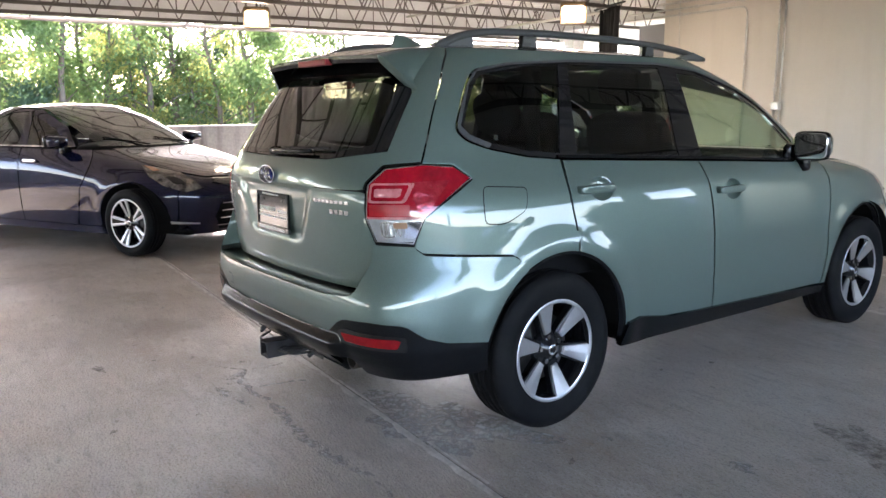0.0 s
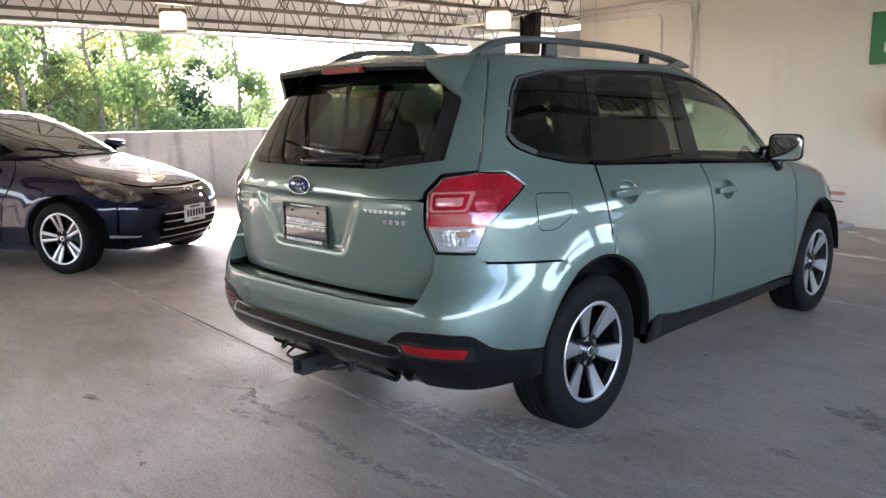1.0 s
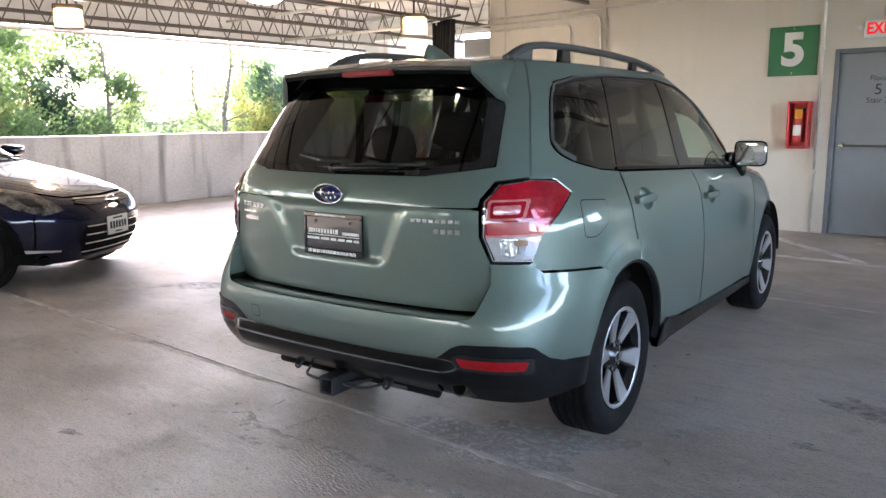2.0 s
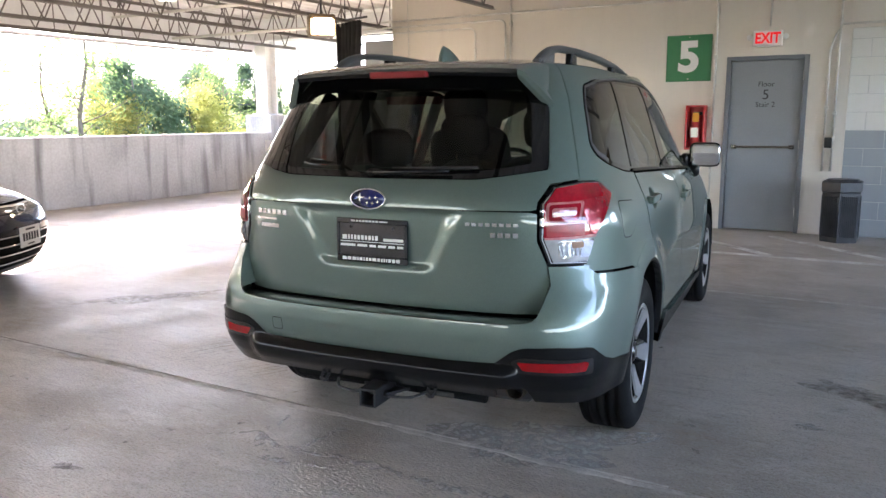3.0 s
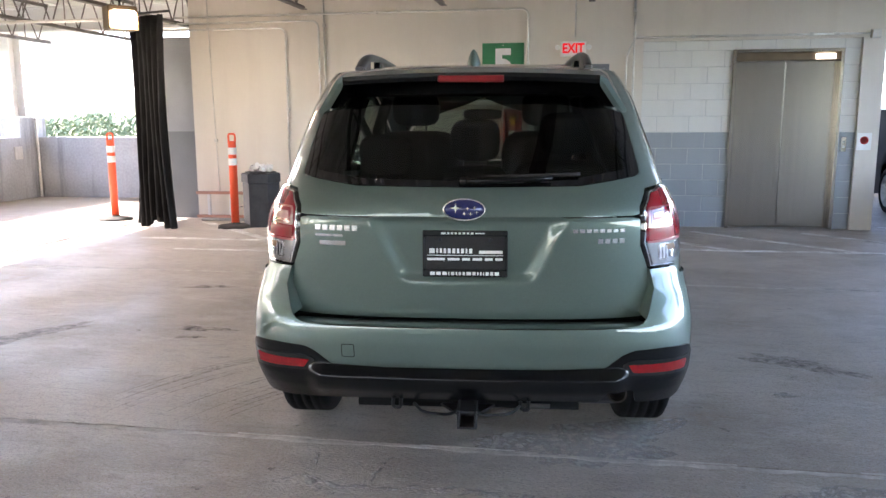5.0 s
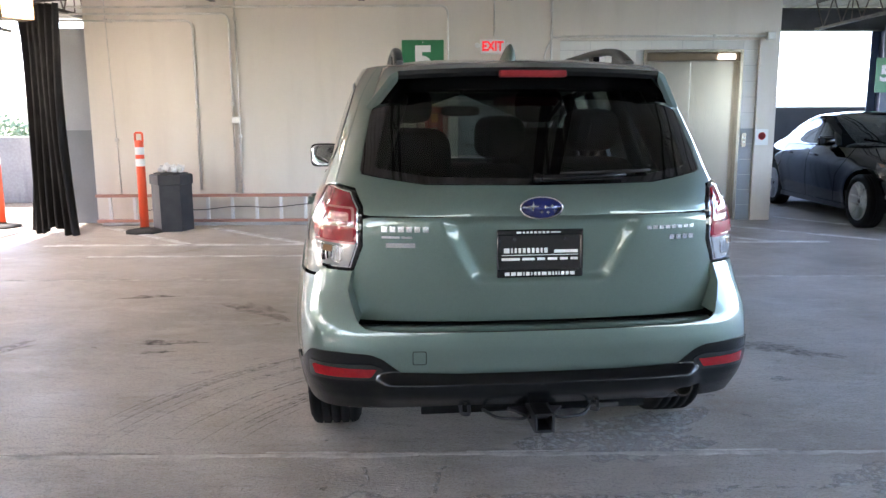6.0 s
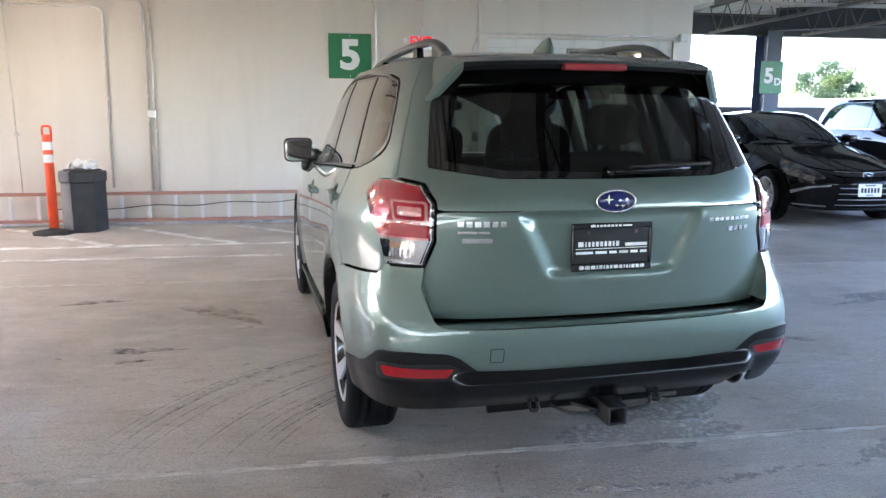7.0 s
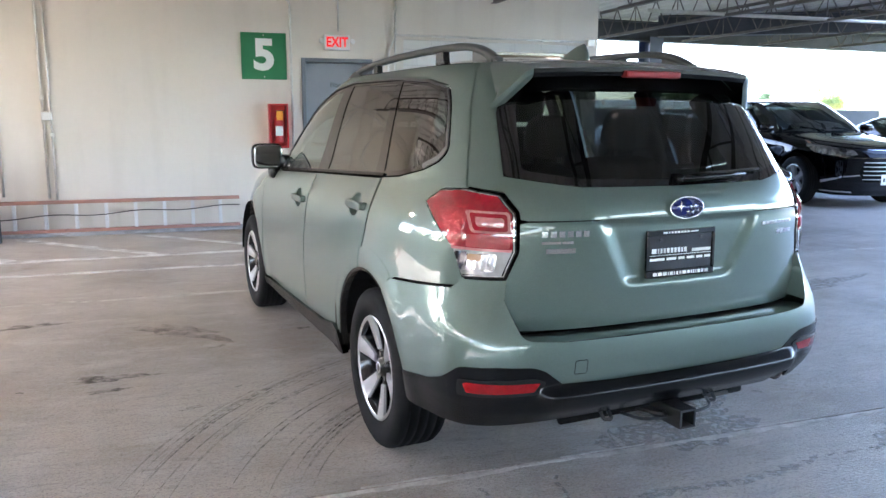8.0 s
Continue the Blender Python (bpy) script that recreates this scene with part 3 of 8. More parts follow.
bmesh.ops.translate(emb, verts=emb.verts[:], vec=(0.955, WALL_Y - 0.0105, 1.12))
part("emblem", emb, M_RED, ns, "plain red round emblem")

# ---- signs on the wall ----
def floor_sign(name, m, w, h, texts, label):
    s = thing(name, label, "sign", "floor signs", m)
    part("panel", box((-w / 2, -0.012, -h / 2), (w / 2, 0, h / 2), 0.003), M_GREEN, s)
    for txt, x, z, size, st in texts:
        lettering("numeral", txt, size, pose(x, -0.0125, z, 90, 0, 0), M_WHITE, s, 0.001, st, "CENTER", 0.016 * size / 0.4)
    for x in (-1, 1):
        part("screw", tube([(0, -0.015, x * (h / 2 - 0.03)), (0, -0.011, x * (h / 2 - 0.03))], 0.008, 8), M_ALU, s)
    return s


floor_sign("level_sign", pose(-3.525, WALL_Y - 0.001, 2.095), 0.545, 0.56, (("5", 0, 0.0, 0.50, 1.05),), "square green sign with a white numeral five")
floor_sign("bay_sign", pose(5.16, 12.86, 2.13, 0, 0, 6), 0.53, 0.64, (("5", -0.07, 0.02, 0.40, 1.1), ("D", 0.14, -0.09, 0.2, 1.1)), "green bay sign reading five D on a column")
ex = thing("exit_sign", "white exit sign with red letters and two lamp heads", "sign")
part("housing", box((-2.785, WALL_Y - 0.06, 2.19), (-2.46, WALL_Y - 0.001, 2.375), 0.008), M_WHITE, ex)
lettering("letters", "EXIT", 0.165, pose(-2.622, WALL_Y - 0.0605, 2.283, 90, 0, 0), M_EXITRED, ex, 0.001, 0.82, "CENTER", 0.005)
for x in (-2.82, -2.425):
    hd = lathe([(0.0, -0.05), (0.03, -0.05), (0.034, -0.03), (0.022, 0.0), (0.012, 0.02)], 14, "y")
    bmesh.ops.translate(hd, verts=hd.verts[:], vec=(x, WALL_Y - 0.03, 2.30))
    part("lamp_head", hd, M_WHITE, ex)

# ---- fire extinguisher cabinet ----
fx = thing("extinguisher_cabinet", "red wall cabinet holding a fire extinguisher", "fire extinguisher", m=pose(-3.385, WALL_Y - 0.001, 1.25))
cab = box((-0.115, -0.16, -0.27), (0.115, -0.01, -0.25), 0.004)
box((-0.115, -0.16, 0.25), (0.115, -0.01, 0.27), 0.004, cab)
box((-0.115, -0.16, -0.25), (-0.095, -0.01, 0.25), 0.004, cab)
box((0.095, -0.16, -0.25), (0.115, -0.01, 0.25), 0.004, cab)
box((-0.115, -0.012, -0.27), (0.115, 0.0, 0.27), 0.002, cab)
part("case", cab, M_RED, fx)
bt = lathe([(0.0, -0.2), (0.055, -0.2), (0.06, -0.18), (0.06, 0.06), (0.045, 0.11), (0.02, 0.13), (0.02, 0.16), (0.0, 0.16)], 18)
bmesh.ops.translate(bt, verts=bt.verts[:], vec=(0.0, -0.085, 0))
part("cylinder", bt, M_RED, fx, "red gas cylinder")
part("instruction_label", box((-0.045, -0.152, -0.12), (0.045, -0.146, 0.0), 0.001), M_WHITE, fx, "pale label with unreadable lines")
part("tag", box((-0.03, -0.156, 0.07), (0.05, -0.15, 0.18), 0.002), mat("orange_tag", (0.85, 0.35, 0.03), 0.6, vary=0.2), fx, "orange inspection tag")
part("valve", box((-0.02, -0.12, 0.15), (0.07, -0.06, 0.19), 0.006), M_DARKMETAL, fx)

# ---- ladder lying along the wall foot ----
def ladder(x0, x1, z0, z1, y):
    ob = thing("ladder", "faded orange fibreglass ladder on its side against the wall", "ladder")
    for z in (z0, z1):
        b = box((x0, y - 0.035, z - 0.019), (x1, y + 0.035, z + 0.019), 0.003)
        part("rail", b, M_LADDER, ob)
    x = x0 + 0.18
    while x < x1 - 0.1:
        part("rung", box((x - 0.020, y - 0.018, z0 + 0.019), (x + 0.020, y + 0.018, z1 - 0.019), 0.004), M_WHITESTEEL, ob, "pale aluminium rung")
        x += 0.322
    return ob


ladder(-7.85, -3.9, 0.05, 0.385, 8.17)
cable_pts = [(-7.2 + 3.3 * i / 24, 8.14, 0.19 + 0.015 * math.sin(i * 0.9) + 0.10 * (i / 24)) for i in range(25)]
tagged(finish("cable", tube(cable_pts, 0.006, 6), M_RUBBER, None, "", True), "thin black cable strung through the ladder rungs", "cable")
tagged(finish("wheel_stop", box((-7.75, 8.05, 0), (-3.8, 8.28, 0.035), 0.008), M_PARAPET), "low concrete curb under the ladder", "curb")

# ---- bollards ----
def bollard(x, y):
    ob = thing("bollard", "orange delineator post with two white reflective bands", "bollard", "delineator posts", pose(x, y, 0))
    part("post", lathe([(0.0, 0.035), (0.052, 0.035), (0.052, 1.10), (0.05, 1.125), (0.0, 1.13)], 20), M_ORANGE, ob, "", True)
    for z in (0.86, 1.0):
        part("band", lathe([(0.0535, z - 0.045), (0.0545, z - 0.04), (0.0545, z + 0.04), (0.0535, z + 0.045)], 20), M_REFLECT, ob, "white reflective band", True)
    loop = tube(bend([(-0.045, 0, 1.11), (-0.045, 0, 1.22), (0.045, 0, 1.22), (0.045, 0, 1.11)], 0.03), 0.013, 8)
    part("grip", loop, M_ORANGE, ob, "", True)
    part("base", lathe([(0.0, 0), (0.24, 0), (0.24, 0.02), (0.2, 0.035), (0.07, 0.05), (0.053, 0.07)], 8), M_RUBBER, ob, "black rubber base")
    return ob


bollard(-6.97, 7.47)
bollard(-9.03, 8.0)

# ---- litter bins ----
def litter_bin(m, w, h, label, louvres=False):
    ob = thing("litter_bin", label, "trash can", "litter bins", m)
    hexa = [(w / 2 * 1.08 * math.cos(math.pi / 3 * k), w / 2 * 1.08 * math.sin(math.pi / 3 * k)) for k in range(6)]
    part("body", prism([(0.94 * a, 0.94 * b) for a, b in hexa], h * 0.80, "z", None, 0.006), M_BIN, ob)
    top = prism(hexa, h * 0.18, "z", None, 0.012)
    bmesh.ops.translate(top, verts=top.verts[:], vec=(0, 0, h * 0.80))
    part("rim", top, M_BIN, ob)
    lid = prism([(0.8 * a, 0.8 * b) for a, b in hexa], h * 0.025, "z", None, 0.006)
    bmesh.ops.translate(lid, verts=lid.verts[:], vec=(0, 0, h * 0.98))
    part("lid", lid, M_DARKMETAL, ob)
    if louvres:
        r = w / 2 * 1.08 * 0.94 * math.cos(math.pi / 6)
        for f in range(6):
            a = math.pi / 3 * f + math.pi / 6
            for i in range(-4, 5):
                c = Vector((r * math.cos(a), r * math.sin(a), 0)) + Vector((-math.sin(a), math.cos(a), 0)) * i * w * 0.05
                part("slat", tube([c + Vector((0, 0, 0.06)), c + Vector((0, 0, h * 0.74))], 0.008, 6), M_BIN, ob)
    return ob


b1 = litter_bin(pose(-6.68, 7.68, 0, 0, 0, 12), 0.48, 0.72, "dark grey hexagonal litter bin with tissue sticking out")
litter_bin(pose(-1.70, 7.88, 0, 0, 0, 28), 0.42, 0.69, "black slatted hexagonal litter bin beside the door", True)
rng = random.Random(9)
for k in range(4):
    own = bmesh.new()
    bmesh.ops.create_icosphere(own, subdivisions=2, radius=0.05)
    for v in own.verts:
        v.co *= 0.7 + 0.7 * rng.random()
    bmesh.ops.translate(own, verts=own.verts[:], vec=(-6.78 + 0.075 * k, 7.66 + 0.03 * rng.uniform(-1, 1), 0.765 + 0.02 * rng.random()))
    tagged(finish("paper", own, M_PAPER), "crumpled white tissue on the bin", "paper", "crumpled tissues")

# ---- black curtain ----
def curtain():
    bm = bmesh.new()
    rows, cols = 26, 60
    g = []
    for j in range(rows + 1):
        v = j / rows
        line = []
        for i in range(cols + 1):
            s = i / cols
            pinch = 1.0 - 0.16 * math.sin(math.pi * v) + 0.10 * v
            x = -7.99 + (s - 0.5) * 0.62 * pinch
            y = 7.42 - 0.25 * s + 0.055 * math.sin(s * 2 * math.pi * 6.3 + 1.2 * math.sin(3 * v)) * (0.7 + 0.5 * v) + 0.02 * math.sin(s * 31 + v * 5)
            line.append(bm.verts.new((x, y, 2.70 - 2.66 * v - 0.06 * math.sin(s * 9) * v)))
        g.append(line)
    for j in range(rows):
        for i in range(cols):
            bm.faces.new((g[j][i], g[j][i + 1], g[j + 1][i + 1], g[j + 1][i]))
    geom = bmesh.ops.solidify(bm, geom=bm.faces[:], thickness=0.006)
    return bm


cu = thing("curtain", "gathered black fabric curtain hanging from the roof", "curtain")
part("drape", curtain(), M_FABRIC, cu, "", True)
part("rod", tube([(-8.5, 7.5, 2.74), (-7.6, 7.2, 2.74)], 0.016, 8), M_DARKMETAL, cu)
part("hanger", tube([(-8.08, 7.36, 2.74), (-8.08, 7.36, 3.4)], 0.008, 6), M_DARKMETAL, cu)

# ---- lamps ----
def flood(x, y, z, turn):
    ob = thing("flood_light", "boxy bronze floodlight glowing warm white under the roof", "light", "floodlights", pose(x, y, z, 0, 0, turn))
    shell = box((-0.17, -0.13, -0.13), (0.17, 0.13, 0.15), 0.03, None, 2)
    part("housing", shell, mat("bronze_housing", (0.10, 0.065, 0.035), 0.45, metal=0.3, vary=0.4, scale=6), ob)
    part("lens", prism([(-0.12, -0.10), (0.12, -0.10), (0.12, 0.09), (-0.12, 0.09)], 0.012, "y"), M_LAMP, ob, "glowing lens").matrix_basis = pose(0, -0.148, 0.0, 6, 0, 0)
    part("stem", tube([(0, 0, 0.14), (0, 0, 3.4 - z)], 0.014, 8), M_DARKMETAL, ob)
    lamp = bpy.data.lights.new("flood_glow", "AREA")
    lamp.energy, lamp.size, lamp.color = 4, 0.3, (1.0, 0.86, 0.66)
    l = new("flood_glow", lamp)
    l.parent = ob
    l.matrix_basis = pose(0, -0.17, 0, 62, 0, 0)
    return ob


flood(-7.85, 6.53, 2.56, 48)
flood(-10.35, 3.1, 2.56, 66)


def dome(x, y, z):
    ob = thing("dome_light", "round white ceiling lamp with a shallow glowing dish", "light", "dome lamps", pose(x, y, z))
    part("dish", lathe([(0.0, 0.09), (0.1, 0.09), (0.21, 0.03), (0.22, 0.0)], 28), M_WHITE, ob, "", True)
    part("diffuser", lathe([(0.215, 0.0), (0.18, -0.03), (0.1, -0.05), (0.0, -0.055)], 28), glow("diffuser", (1.0, 0.97, 0.9), 3.0), ob, "glowing diffuser", True)
    part("stem", tube([(0, 0, 0.08), (0, 0, 3.4 - z)], 0.012, 8), M_DARKMETAL, ob)


dome(-8.9, 4.9, 2.83)

# ---- line paint on the deck ----
def stripe(p, q, w=0.1):
    p, q = Vector((*p, 0)), Vector((*q, 0))
    d = (q - p).normalized()
    s = Vector((-d.y, d.x, 0)) * w / 2
    own = bmesh.new()
    lo = [own.verts.new(v) for v in (p - s, q - s, q + s, p + s)]
    f = own.faces.new(lo)
    r = bmesh.ops.extrude_face_region(own, geom=[f])
    bmesh.ops.translate(own, verts=[v for v in r["geom"] if isinstance(v, bmesh.types.BMVert)], vec=(0, 0, 0.004))
    bmesh.ops.recalc_face_normals(own, faces=own.faces[:])
    tagged(finish("floor_stripe", own, M_PAINTLINE), "worn white painted line on the concrete deck", "marking", "deck markings", "structure")


stripe((-7.7, 6.45), (1.0, 6.45))
stripe((-6.9, 5.72), (-3.0, 5.72), 0.07)
for x in (-7.6, -6.3, -5.0, -3.7, -2.4, -1.1, 0.2):
    stripe((x, 7.9), (x + 1.45, 6.52))
stripe((1.3, 8.6), (2.4, 7.2))


def floor_mark(points, width, material, label, seed, name="crack", lift=0.0035):
    """A wandering streak on the deck, of uneven width."""
    rg = random.Random(seed)
    pts = []
    for a, b in zip(points, points[1:]):
        n = max(2, int((Vector(b) - Vector(a)).length / 0.03))
        pts += [Vector(a).lerp(Vector(b), i / n) + Vector((rg.gauss(0, 0.008), rg.gauss(0, 0.008))) for i in range(n)]
    bm = bmesh.new()
    last = None
    for i, p in enumerate(pts):
        q = pts[min(i + 1, len(pts) - 1)] - pts[max(i - 1, 0)]
        nrm = Vector((-q.y, q.x)).normalized() if q.length else Vector((1, 0))
        w = width * rg.uniform(0.25, 1.0) * (0.3 + 0.7 * math.sin(math.pi * (i + 0.5) / len(pts)))
        pair = [bm.verts.new((*(p + nrm * w), lift * 0.3)), bm.verts.new((*p, lift)), bm.verts.new((*(p - nrm * w), lift * 0.3))]
        if last and rg.random() > 0.12:
            for k in range(2):
                bm.faces.new((last[k], last[k + 1], pair[k + 1], pair[k]))
        last = pair
    bmesh.ops.recalc_face_normals(bm, faces=bm.faces[:])
    return tagged(finish(name, bm, material), label, "stain", "deck stains", "structure")


def floor_blot(x, y, rx, ry, turn, material, label, seed, name="stain"):
    """A flat irregular blot on the deck."""
    rg = random.Random(seed)
    ph = [rg.uniform(0, 6.28) for _ in range(4)]
    poly = []
    for i in range(40):
        a = 2 * math.pi * i / 40
        k = 1 + 0.22 * math.sin(3 * a + ph[0]) + 0.16 * math.sin(5 * a + ph[1]) + 0.12 * math.sin(9 * a + ph[2]) + 0.08 * math.sin(14 * a + ph[3])
        u, v = rx * k * math.cos(a), ry * k * math.sin(a)
        poly.append((x + u * math.cos(turn) - v * math.sin(turn), y + u * math.sin(turn) + v * math.cos(turn)))
    own = bmesh.new()
    c = own.verts.new((x, y, 0.002))
    ring = [own.verts.new((*p, 0.0012)) for p in poly]
    for i in range(40):
        own.faces.new((c, ring[i], ring[(i + 1) % 40]))
    return tagged(finish(name, own, material), label, "stain", "deck stains", "structure")


def stain_material(name, colour, strength, scale):
    """A broken, thin film: patchy cover over what lies beneath."""
    m = mat(name, colour, 0.7)
    nt = m.node_tree
    b = nt.nodes["Principled BSDF"]
    tc, n, r = (nt.nodes.new("ShaderNode" + k) for k in ("TexCoord", "TexNoise", "MapRange"))
    n.inputs["Scale"].default_value, n.inputs["Detail"].default_value, n.inputs["Roughness"].default_value = scale, 8, 0.7
    r.inputs["From Min"].default_value, r.inputs["From Max"].default_value, r.inputs["To Max"].default_value = 0.40, 0.62, strength
    nt.links.new(tc.outputs["Object"], n.inputs["Vector"])
    nt.links.new(n.outputs["Fac"], r.inputs["Value"])
    nt.links.new(r.outputs["Result"], b.inputs["Alpha"])
    return m


ST_PALE = stain_material("pale_bloom", (0.62, 0.60, 0.56), 0.8, 16)
ST_DARK = stain_material("dark_drip", (0.05, 0.043, 0.036), 0.75, 13)
ST_RUST = stain_material("rust_tint", (0.30, 0.19, 0.09), 0.55, 7)
ST_TYRE = stain_material("tyre_smear", (0.06, 0.055, 0.05), 0.5, 22)
floor_mark([(-3.80, 0.50), (-3.62, 0.66), (-3.48, 0.58), (-3.28, 0.57), (-3.09, 0.62), (-2.95, 0.61), (-2.74, 0.58), (-2.44, 0.60), (-2.19, 0.66), (-1.80, 0.66)], 0.030, ST_PALE, "pale mineral bloom along a hairline crack", 3)
floor_mark([(-3.62, 0.86), (-3.60, 0.62), (-3.42, 0.44), (-3.10, 0.50)], 0.028, ST_PALE, "pale mineral bloom along a hairline crack", 5)
floor_mark([(-3.30, 0.92), (-3.35, 0.60)], 0.02, ST_PALE, "pale mineral bloom along a hairline crack", 6)
for x, y, rx, ry, a, mt, lb, sd in (
    (-1.45, 0.78, 0.42, 0.10, 0.3, ST_PALE, "pale scuffed patch beside the joint", 1),
    (-1.1, 0.55, 0.5, 0.06, 0.2, ST_PALE, "pale scuffed patch beside the joint", 2),
    (-5.02, 2.63, 0.20, 0.05, 0.0, ST_DARK, "dark oily drip on the concrete", 3),
    (-5.0, 2.43, 0.12, 0.025, 0.1, ST_DARK, "dark oily drip on the concrete", 4),
    (-4.62, 2.05, 0.06, 0.02, 0.4, ST_DARK, "dark oily drip on the concrete", 5),
    (-4.45, 3.05, 0.05, 0.02, 0.4, ST_DARK, "dark oily drip on the concrete", 6),
    (-1.3, 2.42, 0.30, 0.10, -0.5, ST_TYRE, "dark worn smear on the concrete", 7),
    (-4.05, 0.0, 0.06, 0.025, 0.2, ST_DARK, "small dark spot on the concrete", 8),
    (-2.16, -0.03, 0.07, 0.04, 0.4, ST_PALE, "small pale chip in the concrete", 9),
    (-1.52, 1.87, 0.06, 0.04, 0.2, ST_PALE, "small pale chip in the concrete", 10),
    (-4.65, 3.45, 0.34, 0.11, -0.7, ST_RUST, "faint rusty stain on the concrete", 11),
    (-5.6, 3.9, 0.20, 0.05, 0.2, ST_DARK, "dark oily drip on the concrete", 12),
    (-3.9, 3.3, 0.05, 0.03, 0.2, ST_DARK, "small dark spot on the concrete", 13),
    (-6.2, 2.2, 0.5, 0.12, 0.9, ST_TYRE, "faint grey smear on the concrete", 14),
    (-2.5, 1.15, 0.42, 0.22, 0.4, ST_PALE, "pale scuffed patch beside the joint", 15),
    (0.4, 3.3, 0.6, 0.12, 0.3, ST_TYRE, "faint grey smear on the concrete", 16),
    (-1.2, -0.3, 0.4, 0.15, 0.8, ST_TYRE, "faint grey smear on the concrete", 17),
):
    floor_blot(x, y, rx, ry, a, mt, lb, sd)
# curved tyre scuffs beside the green car
def scuff_arcs(cx, cy, radii, count, a0, a1, label, seed):
    rg = random.Random(seed)
    own = bmesh.new()
    for _ in range(count):
        r = rg.choice(radii) + rg.gauss(0, 0.045)
        s0 = rg.uniform(a0, a0 + (a1 - a0) * 0.5)
        s1 = min(a1, s0 + rg.uniform(0.25, 0.6) * (a1 - a0))
        w = rg.uniform(0.0025, 0.006)
        prev = None
        for i in range(19):
            a_ = radians(s0 + (s1 - s0) * i / 18)
            ww = w * math.sin(math.pi * (i + 0.4) / 19) + 0.0006
            pair = [own.verts.new((cx + (r + d * ww) * math.cos(a_), cy + (r + d * ww) * math.sin(a_), 0.0016)) for d in (-1, 1)]
            if prev:
                own.faces.new((prev[0], prev[1], pair[1], pair[0]))
            prev = pair
    bmesh.ops.recalc_face_normals(own, faces=own.faces[:])
    for f in own.faces:
        if f.normal.z < 0:
            f.normal_flip()
    return tagged(finish("tyre_scuff", own, ST_TYRE), label, "stain", "deck stains", "structure")


scuff_arcs(-2.64, 0.51, (1.74, 1.78, 2.02, 2.17, 2.21, 2.34), 46, 112, 168, "fan of fine curved tyre scuffs on the concrete", 20)
scuff_arcs(-0.4, -2.6, (1.6, 1.7, 2.0, 2.1), 16, 70, 130, "fan of faint curved tyre scuffs on the concrete", 21)
rg2 = random.Random(31)
for k in range(60):
    floor_blot(rg2.uniform(-7, 1.5), rg2.uniform(-1.2, 7), rg2.uniform(0.008, 0.03), rg2.uniform(0.006, 0.014), rg2.uniform(0, 3), ST_DARK if rg2.random() < 0.75 else ST_PALE, "small spot on the concrete", 100 + k)


# ---- vehicles ----
class Shell:
    """A car body as a stack of rounded plan sections: w, rear and front are tables (height, value); n_rear and bow may be tables too."""

    def __init__(self, yc, w, rear, front, n_rear, n_front, arches=(), flare=0.014, soft=0.03, ref=0.75, bow=0.0):
        flat = lambda v: v if isinstance(v, tuple) else ((0.0, v), (2.0, v))
        self.yc, self.tab, self.nf, self.soft = yc, {"w": w, "r": rear, "f": front, "n": flat(n_rear), "b": flat(bow)}, n_front, soft
        self.arches, self.flare, self.memo, self.rows = arches, flare, {}, {}
        th = np.linspace(-math.pi / 2, math.pi / 2, 721)
        self.th = th
        seg = np.hypot(*np.diff(np.array(self.row(ref)).T, axis=0).T)
        self.q = np.concatenate([[0], np.cumsum(seg)])

    def val(self, key, z):
        k = (key, round(z, 4))
        if k not in self.memo:
            zs, vs = zip(*self.tab[key])
            self.memo[k] = float(np.mean(np.interp(z + np.linspace(-self.soft, self.soft, 9), zs, vs)))
        return self.memo[k]

    def row(self, z):
        """The plan section at a height: x and y for every step of the angle."""
        k = round(z, 4)
        if k not in self.rows:
            w, n_r = self.val("w", z), self.val("n", z)
            c, s = np.abs(np.cos(self.th)) + 1e-9, np.sin(self.th)
            b = np.where(s < 0, self.yc - self.val("r", z), self.val("f", z) - self.yc)
            n = np.where(s < 0, n_r, self.nf)
            r = ((c / w) ** n + (np.abs(s) / b) ** n) ** (-1 / n)
            x, d = r * c, r * s
            y = self.yc + d + np.where(s < 0, self.val("b", z) * (x / w) ** 2 * (np.abs(d) / b) ** 8, 0.0)
            self.rows[k] = (x, y)
        return self.rows[k]

    def plan(self, th, z):
        x, y = self.row(z)
        return float(np.interp(th, self.th, x)), float(np.interp(th, self.th, y))

    def point(self, q, z, off=0.0):
        x, y = self.plan(float(np.interp(abs(q), self.q, self.th)), z)
        for ay, az, ar in self.arches:
            d = math.hypot(y - ay, z - az)
            if x > 0.5 and z < 1.05:
                x += self.flare * math.exp(-(((d - ar) / 0.075) ** 2))
        p = Vector((math.copysign(x, q), y, z))
        return p + self.normal(q, z) * off if off else p

    def normal(self, q, z):
        e = 0.006
        a = self.point(q + e, z) - self.point(q - e, z)
        b = self.point(q, z + e) - self.point(q, z - e)
        n = a.cross(b)
        return n.normalized()

    def q_of(self, th):
        return float(np.interp(th, self.th, self.q))

    def side(self, y, z):
        """The parameter of the point on the side at y and height z."""
        return self.q_of(float(np.interp(y, self.row(z)[1], self.th))), z

    def end(self, x, z, front=False):
        """The parameter of the point on the rear or front at lateral x and height z."""
        xs = self.row(z)[0]
        if front:
            th = float(np.interp(abs(x), xs[:359:-1], self.th[:359:-1]))
        else:
            th = float(np.interp(abs(x), xs[:361], self.th[:361]))
        return (math.copysign(self.q_of(th), x), z)


